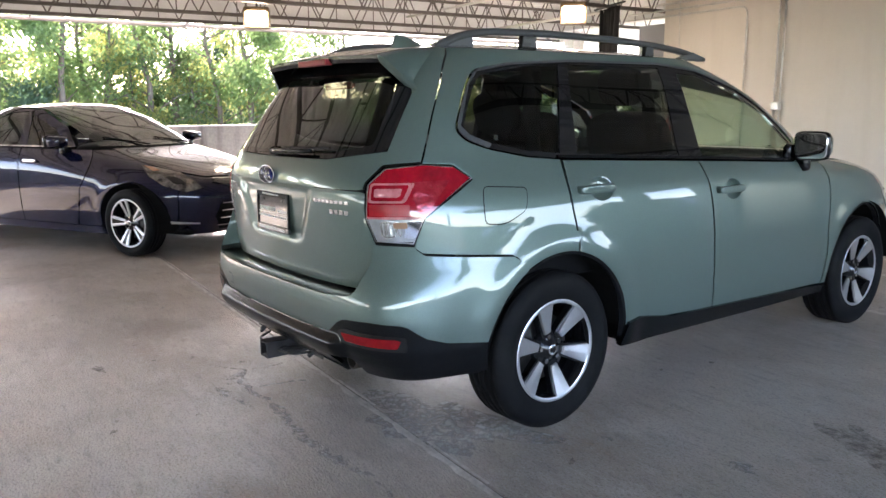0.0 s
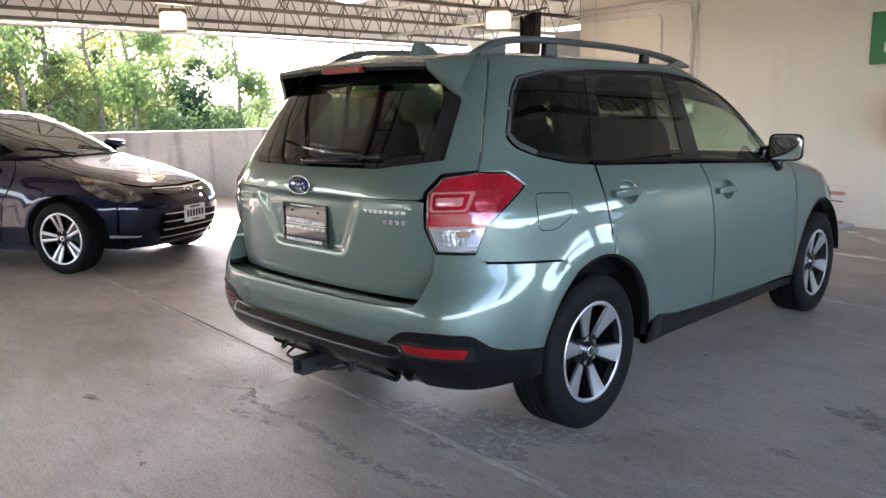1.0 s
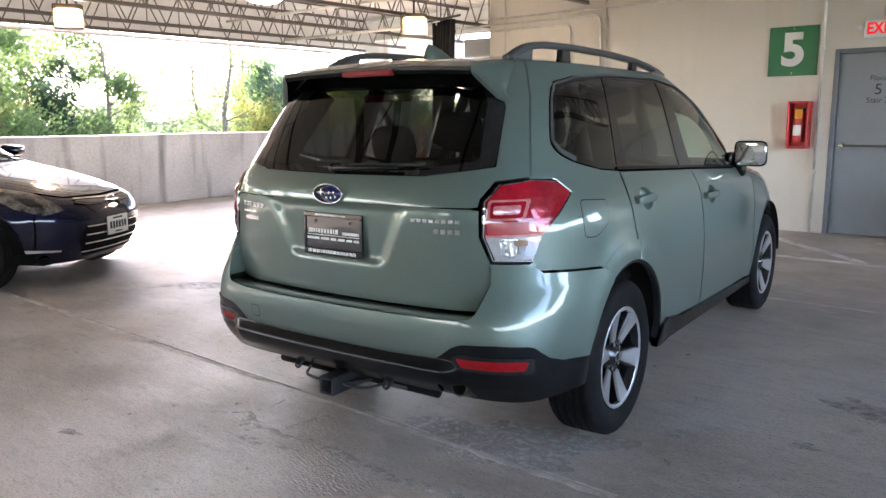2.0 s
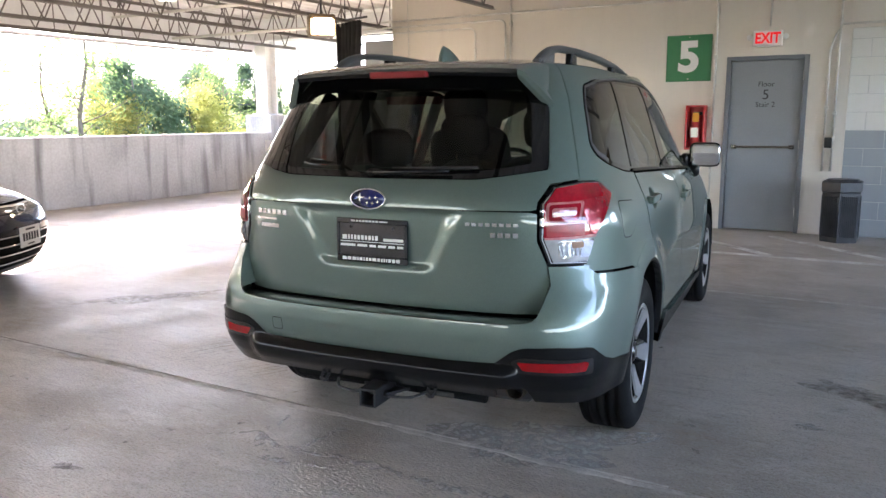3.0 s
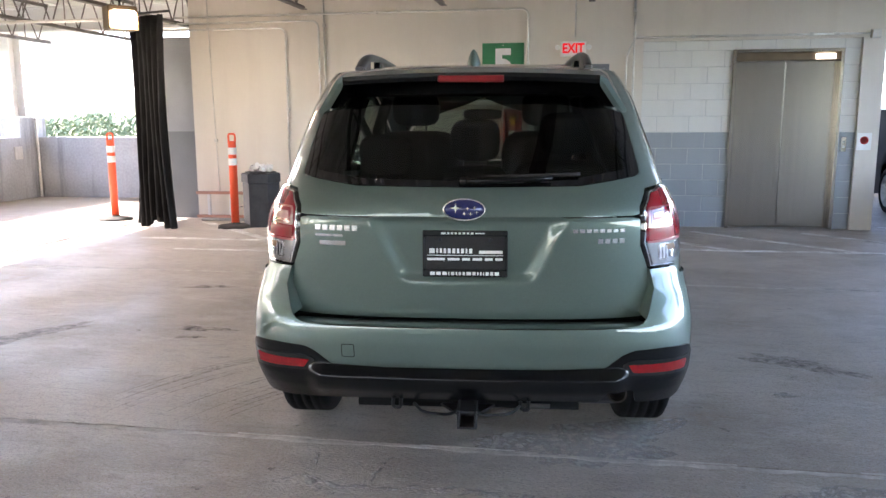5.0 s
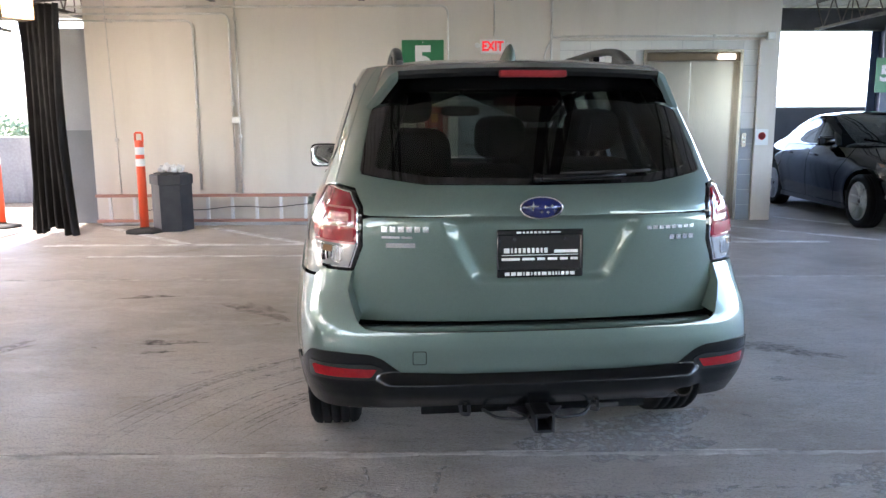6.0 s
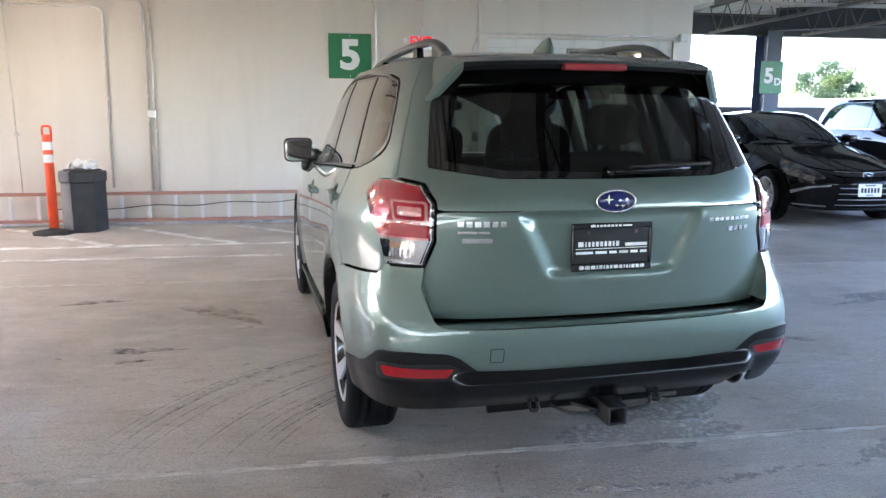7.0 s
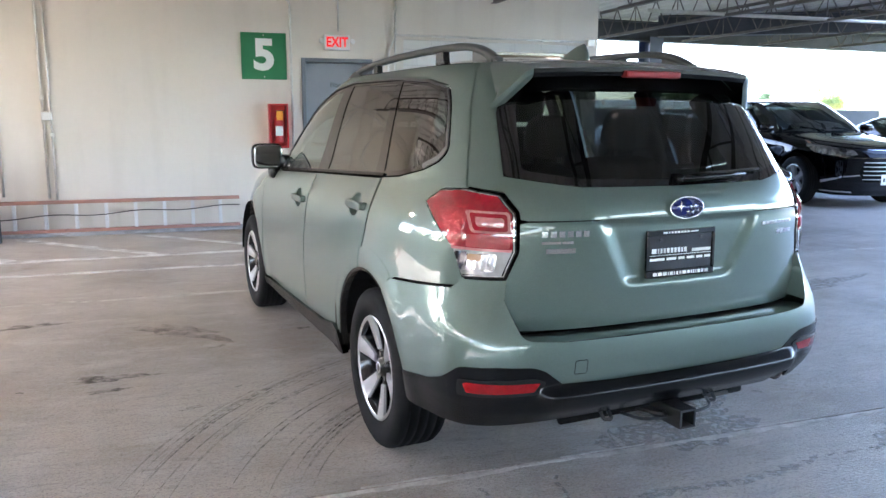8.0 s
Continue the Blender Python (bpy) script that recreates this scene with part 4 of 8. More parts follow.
def rounded(poly, r, n=4):
    """Rounds the corners of a closed shape; a point may carry its own radius as a third value."""
    out, k = [], len(poly)
    for i in range(k):
        rr = poly[i][2] if len(poly[i]) > 2 else r
        a, b, c = Vector(poly[i - 1][:2]), Vector(poly[i][:2]), Vector(poly[(i + 1) % k][:2])
        la, lc = (a - b).length, (c - b).length
        m = min(rr, la * 0.45, lc * 0.45)
        if m < 1e-4:
            out.append(b)
            continue
        p, q = b + (a - b) / la * m, b + (c - b) / lc * m
        for j in range(n + 1):
            s = j / n
            out.append(p * (1 - s) ** 2 + b * 2 * s * (1 - s) + q * s * s)
    return out


def dense(poly, step):
    out = []
    for i, a in enumerate(poly):
        b = poly[(i + 1) % len(poly)]
        n = max(1, int((b - a).length / step))
        out += [a.lerp(b, j / n) for j in range(n)]
    return out


def inset(poly, d):
    k = len(poly)
    area = sum(poly[i - 1].x * poly[i].y - poly[i].x * poly[i - 1].y for i in range(k))
    sgn = 1 if area > 0 else -1
    out = []
    for i in range(k):
        t = poly[(i + 1) % k] - poly[i - 1]
        t = t.normalized() if t.length > 1e-9 else Vector((1, 0))
        out.append(poly[i] + Vector((-t.y, t.x)) * d * sgn)
    return out


def patch(shell, poly, off=0.0, step=0.035, gap=0.0025, rim=0.014, radius=0.0, holes=(), zstep=None):
    """A panel of the shell inside a shape in (q, height), with turned-in edges. Returns vertices, faces and normals."""
    zstep = zstep or step
    loops = []
    for lp, g in ((poly, gap), *((h, -gap) for h in holes)):
        pts = rounded([tuple(p) for p in lp], radius)
        pts = dense(pts, step)
        loops.append(inset(pts, g) if g else pts)
    flat, edge_list = [], []
    for lp in loops:
        base = len(flat)
        flat += lp
        edge_list += [(base + i, base + (i + 1) % len(lp)) for i in range(len(lp))]
    xs, ys = [p.x for p in loops[0]], [p.y for p in loops[0]]

    allp = np.array([(p.x, p.y) for p in flat])

    def inside_all(pts, lp):
        c = np.zeros(len(pts), bool)
        for i in range(len(lp)):
            a, b = lp[i - 1], lp[i]
            if a.y != b.y:
                c ^= ((a.y > pts[:, 1]) != (b.y > pts[:, 1])) & (pts[:, 0] < (b.x - a.x) * (pts[:, 1] - a.y) / (b.y - a.y) + a.x)
        return c

    gx = np.arange(min(xs) + step / 2, max(xs), step)
    gy = np.arange(min(ys) + zstep / 2, max(ys), zstep)
    cand = np.array([(x + (step / 2 if j % 2 else 0), y) for j, y in enumerate(gy) for x in gx]).reshape(-1, 2)
    inner = []
    if len(cand):
        ok = inside_all(cand, loops[0])
        for h in loops[1:]:
            ok &= ~inside_all(cand, h)
        for x, y in cand[ok]:
            if np.min(np.hypot((allp[:, 0] - x) / step, (allp[:, 1] - y) / zstep)) > 0.45:
                inner.append(Vector((float(x), float(y))))
    vo, eo, fo, *_ = geometry.delaunay_2d_cdt(flat + inner, edge_list, [], 0, 1e-6)
    mids = np.array([((vo[f[0]] + vo[f[1]] + vo[f[2]]) / 3)[:] for f in fo])
    ok = inside_all(mids, loops[0])
    for h in loops[1:]:
        ok &= ~inside_all(mids, h)
    keep = [tuple(f) for f, k in zip(fo, ok) if k]
    verts = [shell.point(v.x, v.y, off) for v in vo]
    norms = [shell.normal(v.x, v.y) for v in vo]
    faces = []
    for f in keep:
        a, b, c = (verts[i] for i in f)
        faces.append(f if (b - a).cross(c - a).dot(norms[f[0]]) >= 0 else f[::-1])
    if rim:
        for lp in loops:
            base = len(verts)
            for p in lp:
                P, n = shell.point(p.x, p.y, off), shell.normal(p.x, p.y)
                verts += [P, P - n * rim]
                norms += [n, n]
            for i in range(len(lp)):
                j = (i + 1) % len(lp)
                faces.append((base + 2 * i, base + 2 * j, base + 2 * j + 1, base + 2 * i + 1))
    return verts, faces, norms


def merged(*patches):
    verts, faces, norms = [], [], []
    for v, f, n in patches:
        b = len(verts)
        verts += v
        faces += [tuple(i + b for i in t) for t in f]
        norms += n
    return verts, faces, norms


def panel(name, data, material, parent, label="", mirror=False):
    verts, faces, norms = data
    s = -1 if mirror else 1
    me = bpy.data.meshes.new(name)
    me.from_pydata([(s * v.x, v.y, v.z) for v in verts], [], [f[::-1] if mirror else f for f in faces])
    me.polygons.foreach_set("use_smooth", [True] * len(me.polygons))
    me.normals_split_custom_set_from_vertices([(s * n.x, n.y, n.z) for n in norms])
    me.materials.append(material)
    ob = new(name, me)
    ob.parent = parent
    if label:
        ob["label"] = label
    return ob


def paint(name, base, flake, rough=0.28, ior=1.75, metal=0.68):
    """Metallic car paint under clear lacquer, with tiny flakes."""
    m = bpy.data.materials.new(name)
    m.use_nodes = True
    nt = m.node_tree
    b = nt.nodes["Principled BSDF"]
    tc, vo, mx = (nt.nodes.new("ShaderNode" + k) for k in ("TexCoord", "TexNoise", "Mix"))
    vo.inputs["Scale"].default_value, vo.inputs["Detail"].default_value = 420, 2
    mx.data_type = "RGBA"
    mx.inputs["A"].default_value, mx.inputs["B"].default_value = (*base, 1), (*flake, 1)
    nt.links.new(tc.outputs["Object"], vo.inputs["Vector"])
    nt.links.new(vo.outputs["Fac"], mx.inputs["Factor"])
    nt.links.new(mx.outputs["Result"], b.inputs["Base Color"])
    b.inputs["Metallic"].default_value, b.inputs["Roughness"].default_value = metal, rough
    b.inputs["Specular IOR Level"].default_value = 0.3 if metal > 0.41 else 0.05
    b.inputs["Coat Weight"].default_value, b.inputs["Coat Roughness"].default_value, b.inputs["Coat IOR"].default_value = 1.0, 0.01, ior
    return m


P_GREEN = paint("sage_green_paint", (0.082, 0.120, 0.103), (0.156, 0.214, 0.187), 0.40, 1.58, 0.46)
M_TRIM = mat("black_trim_plastic", (0.004, 0.0042, 0.005), 0.24, vary=0.3, scale=12, fine=300, bump=0.06, tint=(0.007, 0.007, 0.008), spec=0.3)
M_GLOSSBLACK = mat("gloss_black", (0.006, 0.006, 0.007), 0.06, coat=0.5)
M_UNDER = mat("underbody", (0.006, 0.006, 0.006), 0.85)
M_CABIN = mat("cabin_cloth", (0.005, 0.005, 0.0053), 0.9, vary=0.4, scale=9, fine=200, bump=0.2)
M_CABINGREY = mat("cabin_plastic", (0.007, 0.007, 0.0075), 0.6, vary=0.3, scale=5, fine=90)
M_TYRE = mat("tyre_rubber", (0.005, 0.005, 0.0055), 0.7, vary=0.5, scale=9, fine=160, bump=0.15, tint=(0.013, 0.0125, 0.012))
M_RIMDARK = mat("dark_wheel_paint", (0.005, 0.005, 0.006), 0.18, coat=0.4)
M_RIMCUT = mat("machined_alloy", (0.60, 0.60, 0.61), 0.30, metal=0.85, vary=0.1, scale=4, fine=220)
M_CHROME = mat("chrome", (0.75, 0.76, 0.78), 0.06, metal=1.0)
M_SILVERTXT = mat("silver_badge", (0.50, 0.52, 0.53), 0.25, metal=0.9)
M_STEELCUT = mat("brake_steel", (0.10, 0.097, 0.093), 0.45, metal=0.9, vary=0.4, scale=14)
G_DARK = glass("privacy_glass", (0.20, 0.215, 0.20))
G_REAR = glass("rear_glass", (0.19, 0.205, 0.195))
G_CLEAR = glass("green_tint_glass", (0.66, 0.80, 0.70))
for m_ in (M_UNDER, M_TYRE, M_CABIN, M_CABINGREY):
    m_.node_tree.nodes["Principled BSDF"].inputs["Specular IOR Level"].default_value = 0.14
M_REDLENS = mat("red_lens", (0.31, 0.004, 0.014), 0.08, coat=1.0, vary=0.6, scale=9, fine=60, tint=(0.13, 0.002, 0.007))
M_REDDEEP = mat("deep_red_lens", (0.36, 0.004, 0.010), 0.3, vary=0.35, scale=20, fine=120, tint=(0.12, 0.002, 0.005))
M_PINKLENS = mat("pale_red_lens", (0.52, 0.17, 0.175), 0.12, coat=1.0, vary=0.6, scale=18, fine=90, tint=(0.26, 0.05, 0.06))
M_CLEARLAMP = mat("silvered_lamp", (0.46, 0.455, 0.45), 0.16, metal=0.45, coat=1.0, vary=0.4, scale=22, fine=60, tint=(0.25, 0.24, 0.23))
M_REDFACET = mat("red_facet_lens", (0.42, 0.02, 0.035), 0.10, metal=0.3, coat=1.0, vary=0.9, scale=26, fine=70, bump=0.3, tint=(0.30, 0.004, 0.015))
M_BOWL = mat("lamp_bowl", (0.55, 0.55, 0.54), 0.14, metal=0.8, coat=1.0, vary=0.8, scale=34, fine=80, bump=0.5, tint=(0.16, 0.15, 0.14))
M_REFLECTOR = mat("red_reflector", (0.25, 0.004, 0.007), 0.2, vary=0.3, scale=40, fine=160, tint=(0.11, 0.002, 0.004))
M_BRAKERED = mat("brake_red", (0.26, 0.003, 0.008), 0.5, vary=0.3, scale=30, fine=120)
M_AMBER = mat("amber_bulb", (0.30, 0.17, 0.10), 0.15, coat=0.8)
M_BADGEBLUE = mat("badge_blue", (0.012, 0.018, 0.11), 0.12, coat=1.0)
M_PLATEBLACK = mat("plate_black", (0.012, 0.012, 0.013), 0.15, coat=1.0)
M_PLATEBLACK.node_tree.nodes["Principled BSDF"].inputs["Coat IOR"].default_value = 1.5


def tyre_mesh(R, rin, wd, grooves=4):
    h = wd / 2
    prof = [(rin, -h * 0.82), (rin + 0.012, -h * 0.93), (rin + (R - rin) * 0.5, -h), (R - 0.035, -h * 0.97), (R - 0.012, -h * 0.86), (R - 0.003, -h * 0.74)]
    for k in range(grooves):
        c = h * 0.70 * (2 * (k + 0.5) / grooves - 1)
        prof += [(R - 0.001, c - 0.0065), (R - 0.011, c - 0.005), (R - 0.011, c + 0.005), (R - 0.001, c + 0.0065)]
    prof += [(r, -x) for r, x in prof[:6][::-1]]
    return lathe(prof, 56, "x")


def spoke_wheel(name, m, R=0.345, rim=0.232, wd=0.225, style="five", parent=None, mats=None):
    """A wheel whose outer face looks along local +x: tyre, rim, spokes, hub and nuts, brake disc."""
    dark, cut = mats or (M_RIMDARK, M_RIMCUT)
    e = new(name)
    e.parent, e.matrix_basis = parent, m
    part("tyre", tyre_mesh(R, rim, wd), M_TYRE, e, "black tyre with grooved tread", True)
    h = wd / 2
    barrel = lathe([(rim, h * 0.80), (rim + 0.004, h * 0.86), (rim - 0.004, h * 0.90), (rim - 0.014, h * 0.84), (rim - 0.02, h * 0.5), (rim - 0.04, 0.0), (rim - 0.03, -h * 0.8)], 56, "x")
    part("rim", barrel, dark, e, "", True)
    part("rim_lip", lathe([(rim + 0.002, h * 0.875), (rim - 0.005, h * 0.915), (rim - 0.015, h * 0.86)], 56, "x"), cut, e, "machined rim edge", True)
    part("brake_disc", lathe([(0.0, -0.005), (0.145, -0.005), (0.145, 0.01), (0.07, 0.012), (0.07, 0.04), (0.0, 0.04)], 40, "x"), M_STEELCUT, e, "", True)
    part("back_plate", lathe([(0.0, -0.04), (rim - 0.045, -0.04), (rim - 0.045, -0.03), (0.0, -0.03)], 40, "x"), M_UNDER, e)
    count = 6 if style == "five" else 5
    r0, r1 = 0.045, rim - 0.010
    for k in range(count):
        a0 = 2 * math.pi * k / count + 0.26
        turn = Matrix.Rotation(a0, 4, "X")
        if style == "five":
            # broad wedge blade, machined face with dark flanks
            face = [(-0.017, r0 + 0.030), (0.015, r0 + 0.030), (0.038, r1), (-0.044, r1)]
            back = [(-0.024, r0), (0.022, r0), (0.046, r1), (-0.052, r1)]
        else:
            face = [(-0.022, r0 + 0.02), (-0.004, r0 + 0.02), (-0.024, r1), (-0.052, r1)]
            back = [(-0.026, r0), (0.026, r0), (0.058, r1), (-0.058, r1)]

        def dish(r):
            return h * (0.62 + 0.24 * ((r - r0) / (r1 - r0)) ** 1.5)

        def blade(poly, lift, thick):
            own = bmesh.new()
            n = 7
            L, Rr = (poly[0], poly[3]), (poly[1], poly[2])
            g = []
            for i in range(n + 1):
                s = i / n
                u0, v0 = L[0][0] + (L[1][0] - L[0][0]) * s, L[0][1] + (L[1][1] - L[0][1]) * s
                u1, v1 = Rr[0][0] + (Rr[1][0] - Rr[0][0]) * s, Rr[0][1] + (Rr[1][1] - Rr[0][1]) * s
                g.append([own.verts.new((dish(v0) + lift, u0, v0)), own.verts.new((dish((v0 + v1) / 2) + lift + 0.002, (u0 + u1) / 2, (v0 + v1) / 2)), own.verts.new((dish(v1) + lift, u1, v1)), own.verts.new((dish(v1) + lift - thick, u1 * 1.08, v1)), own.verts.new((dish(v0) + lift - thick, u0 * 1.08, v0))])
            for A, B in zip(g, g[1:]):
                for i in range(5):
                    own.faces.new((A[i], A[(i + 1) % 5], B[(i + 1) % 5], B[i]))
            own.faces.new(g[0])
            own.faces.new(g[-1][::-1])
            bmesh.ops.recalc_face_normals(own, faces=own.faces[:])
            own.transform(turn)
            return own

        part("spoke", blade(back, -0.010, 0.03), dark, e)
        part("spoke_face", blade(face, 0.0, 0.011), cut, e, "machined spoke face")
        if style != "five":
            part("spoke_face", blade([(-face[1][0], face[1][1]), (-face[0][0], face[0][1]), (-face[3][0], face[3][1]), (-face[2][0], face[2][1])], 0.0, 0.011), cut, e, "machined spoke face")
    for k in range(5):
        a0 = 2 * math.pi * k / 5 + 0.5
        ln = tube([(h * 0.5, 0, 0), (h * 0.62, 0, 0)], 0.011, 6)
        bmesh.ops.translate(ln, verts=ln.verts[:], vec=(0, 0.055 * math.cos(a0), 0.055 * math.sin(a0)))
        part("wheel_nut", ln, M_CHROME, e)
    part("hub", lathe([(0.085, h * 0.30), (0.078, h * 0.52), (0.045, h * 0.56), (0.04, h * 0.68), (0.0, h * 0.70)], 28, "x"), dark, e, "", True)
    part("hub_cap", lathe([(0.031, h * 0.69), (0.029, h * 0.725), (0.0, h * 0.735)], 24, "x"), M_GLOSSBLACK, e, "", True)
    part("hub_ring", lathe([(0.024, h * 0.725), (0.02, h * 0.745), (0.016, h * 0.73)], 24, "x"), M_CHROME, e, "", True)
    return e


def smooth(v):
    v = max(0.0, min(1.0, v))
    return v * v * (3 - 2 * v)


class Hatch(Shell):
    """The body shell with the number-plate recess pressed into the tailgate."""

    def point(self, q, z, off=0.0):
        p = super().point(q, z)
        if p.y < -0.5 and 0.70 < z < 1.04:
            hw = 0.245 + (z - 0.80) / 0.23 * 0.115
            f = smooth((hw + 0.01 - abs(p.x)) / 0.075) * smooth((z - 0.795) / 0.045) * smooth((1.036 - z) / 0.012)
            p.y += 0.019 * f
        if p.y < -0.6 and 1.03 < z < 1.2:
            p.y -= 0.003 * smooth((1.10 - z) / 0.05) * smooth((abs(p.x) - 0.33) / 0.06)
        return p + self.normal(q, z) * off if off else p


def mirrored(data):
    v, f, n = data
    fl = lambda p: Vector((-p.x, p.y, p.z))
    return [fl(p) for p in v], [t[::-1] for t in f], [fl(p) for p in n]


def arch_arc(cy, cz, r, a0, a1, n=12):
    return [(cy + r * math.cos(radians(a0 + (a1 - a0) * i / n)), cz + r * math.sin(radians(a0 + (a1 - a0) * i / n))) for i in range(n + 1)]


RA, FA, AR = (-0.055, 0.352), (2.585, 0.352), 0.412

body = Hatch(
    0.6,
    ((0.25, 0.845), (0.40, 0.868), (0.55, 0.880), (0.72, 0.884), (0.82, 0.876), (0.92, 0.866), (0.985, 0.856), (1.03, 0.838), (1.08, 0.815), (1.13, 0.790), (1.17, 0.776), (1.30, 0.738), (1.45, 0.690), (1.53, 0.654), (1.58, 0.626), (1.62, 0.59)),
    ((0.3, -0.80), (0.60, -0.865), (0.68, -0.893), (0.85, -0.912), (1.0, -0.926), (1.08, -0.922), (1.13, -0.898), (1.16, -0.876), (1.5, -0.62), (1.58, -0.52), (1.62, -0.45)),
    ((0.2, 3.40), (0.5, 3.50), (0.70, 3.50), (0.80, 3.47), (0.91, 3.32), (0.99, 3.0), (1.04, 2.6), (1.075, 2.42), (1.2, 2.24), (1.4, 1.86), (1.52, 1.5), (1.58, 1.25), (1.62, 1.05)),
    5.5, 4.5, ((*RA, AR + 0.02), (*FA, AR + 0.02)), bow=((0.6, 0.08), (1.1, 0.08), (1.3, 0.03), (1.6, 0.0)))
bump = Shell(0.6, ((0.25, 0.850), (0.45, 0.878), (0.55, 0.889), (0.66, 0.890), (0.76, 0.884), (0.85, 0.876)), ((0.28, -0.85), (0.36, -0.90), (0.45, -0.93), (0.50, -0.945), (0.58, -0.958), (0.63, -0.957), (0.67, -0.950), (0.76, -0.936), (0.85, -0.918)), ((0.2, 3.4), (0.9, 3.4)), ((0.5, 8.0), (0.66, 7.2), (0.76, 6.0), (0.85, 5.5)), 5.0, ((*RA, AR + 0.02),), soft=0.015, ref=0.55, bow=((0.5, 0.05), (0.7, 0.06), (0.85, 0.08)))


class Valance(Shell):
    """The lower bumper, with a ledge that stands out between the reflectors."""

    def point(self, q, z, off=0.0):
        p = super().point(q, z)
        if p.y < -0.6:
            p.y -= 0.034 * smooth((0.503 - z) / 0.045) * smooth((z - 0.33) / 0.10) * smooth((0.61 - abs(p.x)) / 0.08)
        return p + self.normal(q, z) * off if off else p


low = Valance(0.6, ((0.25, 0.845), (0.35, 0.866), (0.45, 0.884), (0.60, 0.894)), ((0.28, -0.83), (0.34, -0.875), (0.40, -0.922), (0.445, -0.944), (0.52, -0.950), (0.6, -0.956)), ((0.2, 3.4), (0.9, 3.4)), 8.0, 5.0, ((*RA, AR + 0.02),), soft=0.008, ref=0.45, bow=0.05)

CAR = thing("suv", "sage green metallic compact SUV with black lower trim and roof rails", "car", m=pose(-3.045, 1.51, 0, 0, 0, 5.2))
S, E = body.side, body.end


def sides(name, shell, poly, material, label="", **kw):
    """The same panel on both flanks."""
    d = patch(shell, poly, **kw)
    panel(name, d, material, CAR, label)
    panel(name, d, material, CAR, label, True)


def side_poly(points, shell=body):
    return [(*shell.side(p[0], p[1]), *p[2:]) for p in points]


SURROUND = [(-0.472, 1.262, 0.04), (-0.44, 1.222, 0.05), (-0.345, 1.186, 0.05), (-0.155, 1.150), (0.02, 1.134), (0.95, 1.092), (1.80, 1.048), (1.93, 1.085), (1.955, 1.150), (1.735, 1.322), (1.455, 1.440), (1.105, 1.524), (0.79, 1.550), (0.19, 1.543), (-0.14, 1.523), (-0.325, 1.492, 0.05), (-0.385, 1.425, 0.05)]
WINDOWS = [
    [(-0.440, 1.268, 0.03), (-0.41, 1.238, 0.04), (-0.33, 1.206, 0.04), (-0.15, 1.172), (0.022, 1.156), (0.125, 1.524), (-0.13, 1.505), (-0.305, 1.474, 0.04), (-0.362, 1.415, 0.04)],
    [(0.122, 1.149), (0.805, 1.119), (0.800, 1.527), (0.178, 1.524)],
    [(0.985, 1.110), (1.72, 1.070), (1.86, 1.100), (1.88, 1.150), (1.69, 1.300), (1.43, 1.412), (1.10, 1.497), (0.925, 1.507)],
]
LIGHT_SIDE = [(-0.714, 0.835), (-0.674, 0.942), (-0.452, 1.078), (-0.520, 1.134)]
SEAM = [S(-0.640, 1.142), S(-0.588, 1.24), S(-0.536, 1.342), S(-0.478, 1.447), S(-0.413, 1.55), S(-0.395, 1.578)]
quarter = [(q + 0.0015, z) for q, z in SEAM[1:]] + side_poly([(1.15, 1.578), (1.50, 1.538), (1.87, 1.36), (2.15, 1.085), (2.13, 1.043), (1.81, 1.044)])
quarter += side_poly([(p[0] + dy, p[1] + dz, *p[2:]) for p, dy, dz in zip(SURROUND[7:] + SURROUND[:5], [0.008] * 3 + [0.004] * 4 + [-0.004] * 3 + [-0.009] * 5, [0.0, 0.004, 0.005] + [0.005] * 7 + [-0.003] * 5)])
quarter += side_poly([(0.010, 1.0), (0.027, 0.87)] + arch_arc(*RA, AR, 78.5, 117.5, 8) + [(-0.258, 0.745), (-0.318, 0.778), (-0.688, 0.812)] + LIGHT_SIDE)
quarter += [(S(-0.640, 1.141)[0] + 0.0015, 1.141)]
sides("side_panel", body, quarter, P_GREEN, step=0.03)
def cup_hole(y, z):
    """The oval opening of a door-handle recess on the flank."""
    return [body.side(y + 0.042 + 0.070 * math.cos(2 * math.pi * k / 20), z - 0.002 + 0.050 * math.sin(2 * math.pi * k / 20)) for k in range(20)]


HANDLES = ((0.165, 1.004), (1.125, 0.942))
sides("rear_door", body, side_poly([(0.024, 1.128), (0.015, 1.0), (0.032, 0.87)] + arch_arc(*RA, AR, 77, 4, 9) + [(0.385, 0.385), (1.036, 0.352), (1.016, 0.5), (0.996, 0.70), (0.986, 0.85), (0.961, 1.0), (0.931, 1.088)]), P_GREEN, step=0.03, holes=[cup_hole(*HANDLES[0])])
sides("front_door", body, side_poly([(0.935, 1.087), (0.965, 1.0), (0.990, 0.85), (1.0, 0.70), (1.02, 0.5), (1.04, 0.352), (2.115, 0.322), (2.128, 0.7), (2.128, 0.98), (2.10, 1.032), (1.80, 1.044)]), P_GREEN, step=0.03, holes=[cup_hole(*HANDLES[1])])
sides("fender", body, side_poly([(2.104, 1.032), (2.132, 0.98), (2.132, 0.7), (2.119, 0.322), (2.165, 0.322)] + arch_arc(*FA, AR, 178, 15, 12) + [(3.2, 0.55), (3.28, 0.82), (3.05, 0.95), (2.6, 1.015), (2.2, 1.04)]), P_GREEN, step=0.035)
sides("window_surround", body, side_poly(SURROUND), M_GLOSSBLACK, "gloss black pillar and window trim", off=-0.003, holes=[side_poly(w) for w in WINDOWS], gap=0.001, step=0.04)
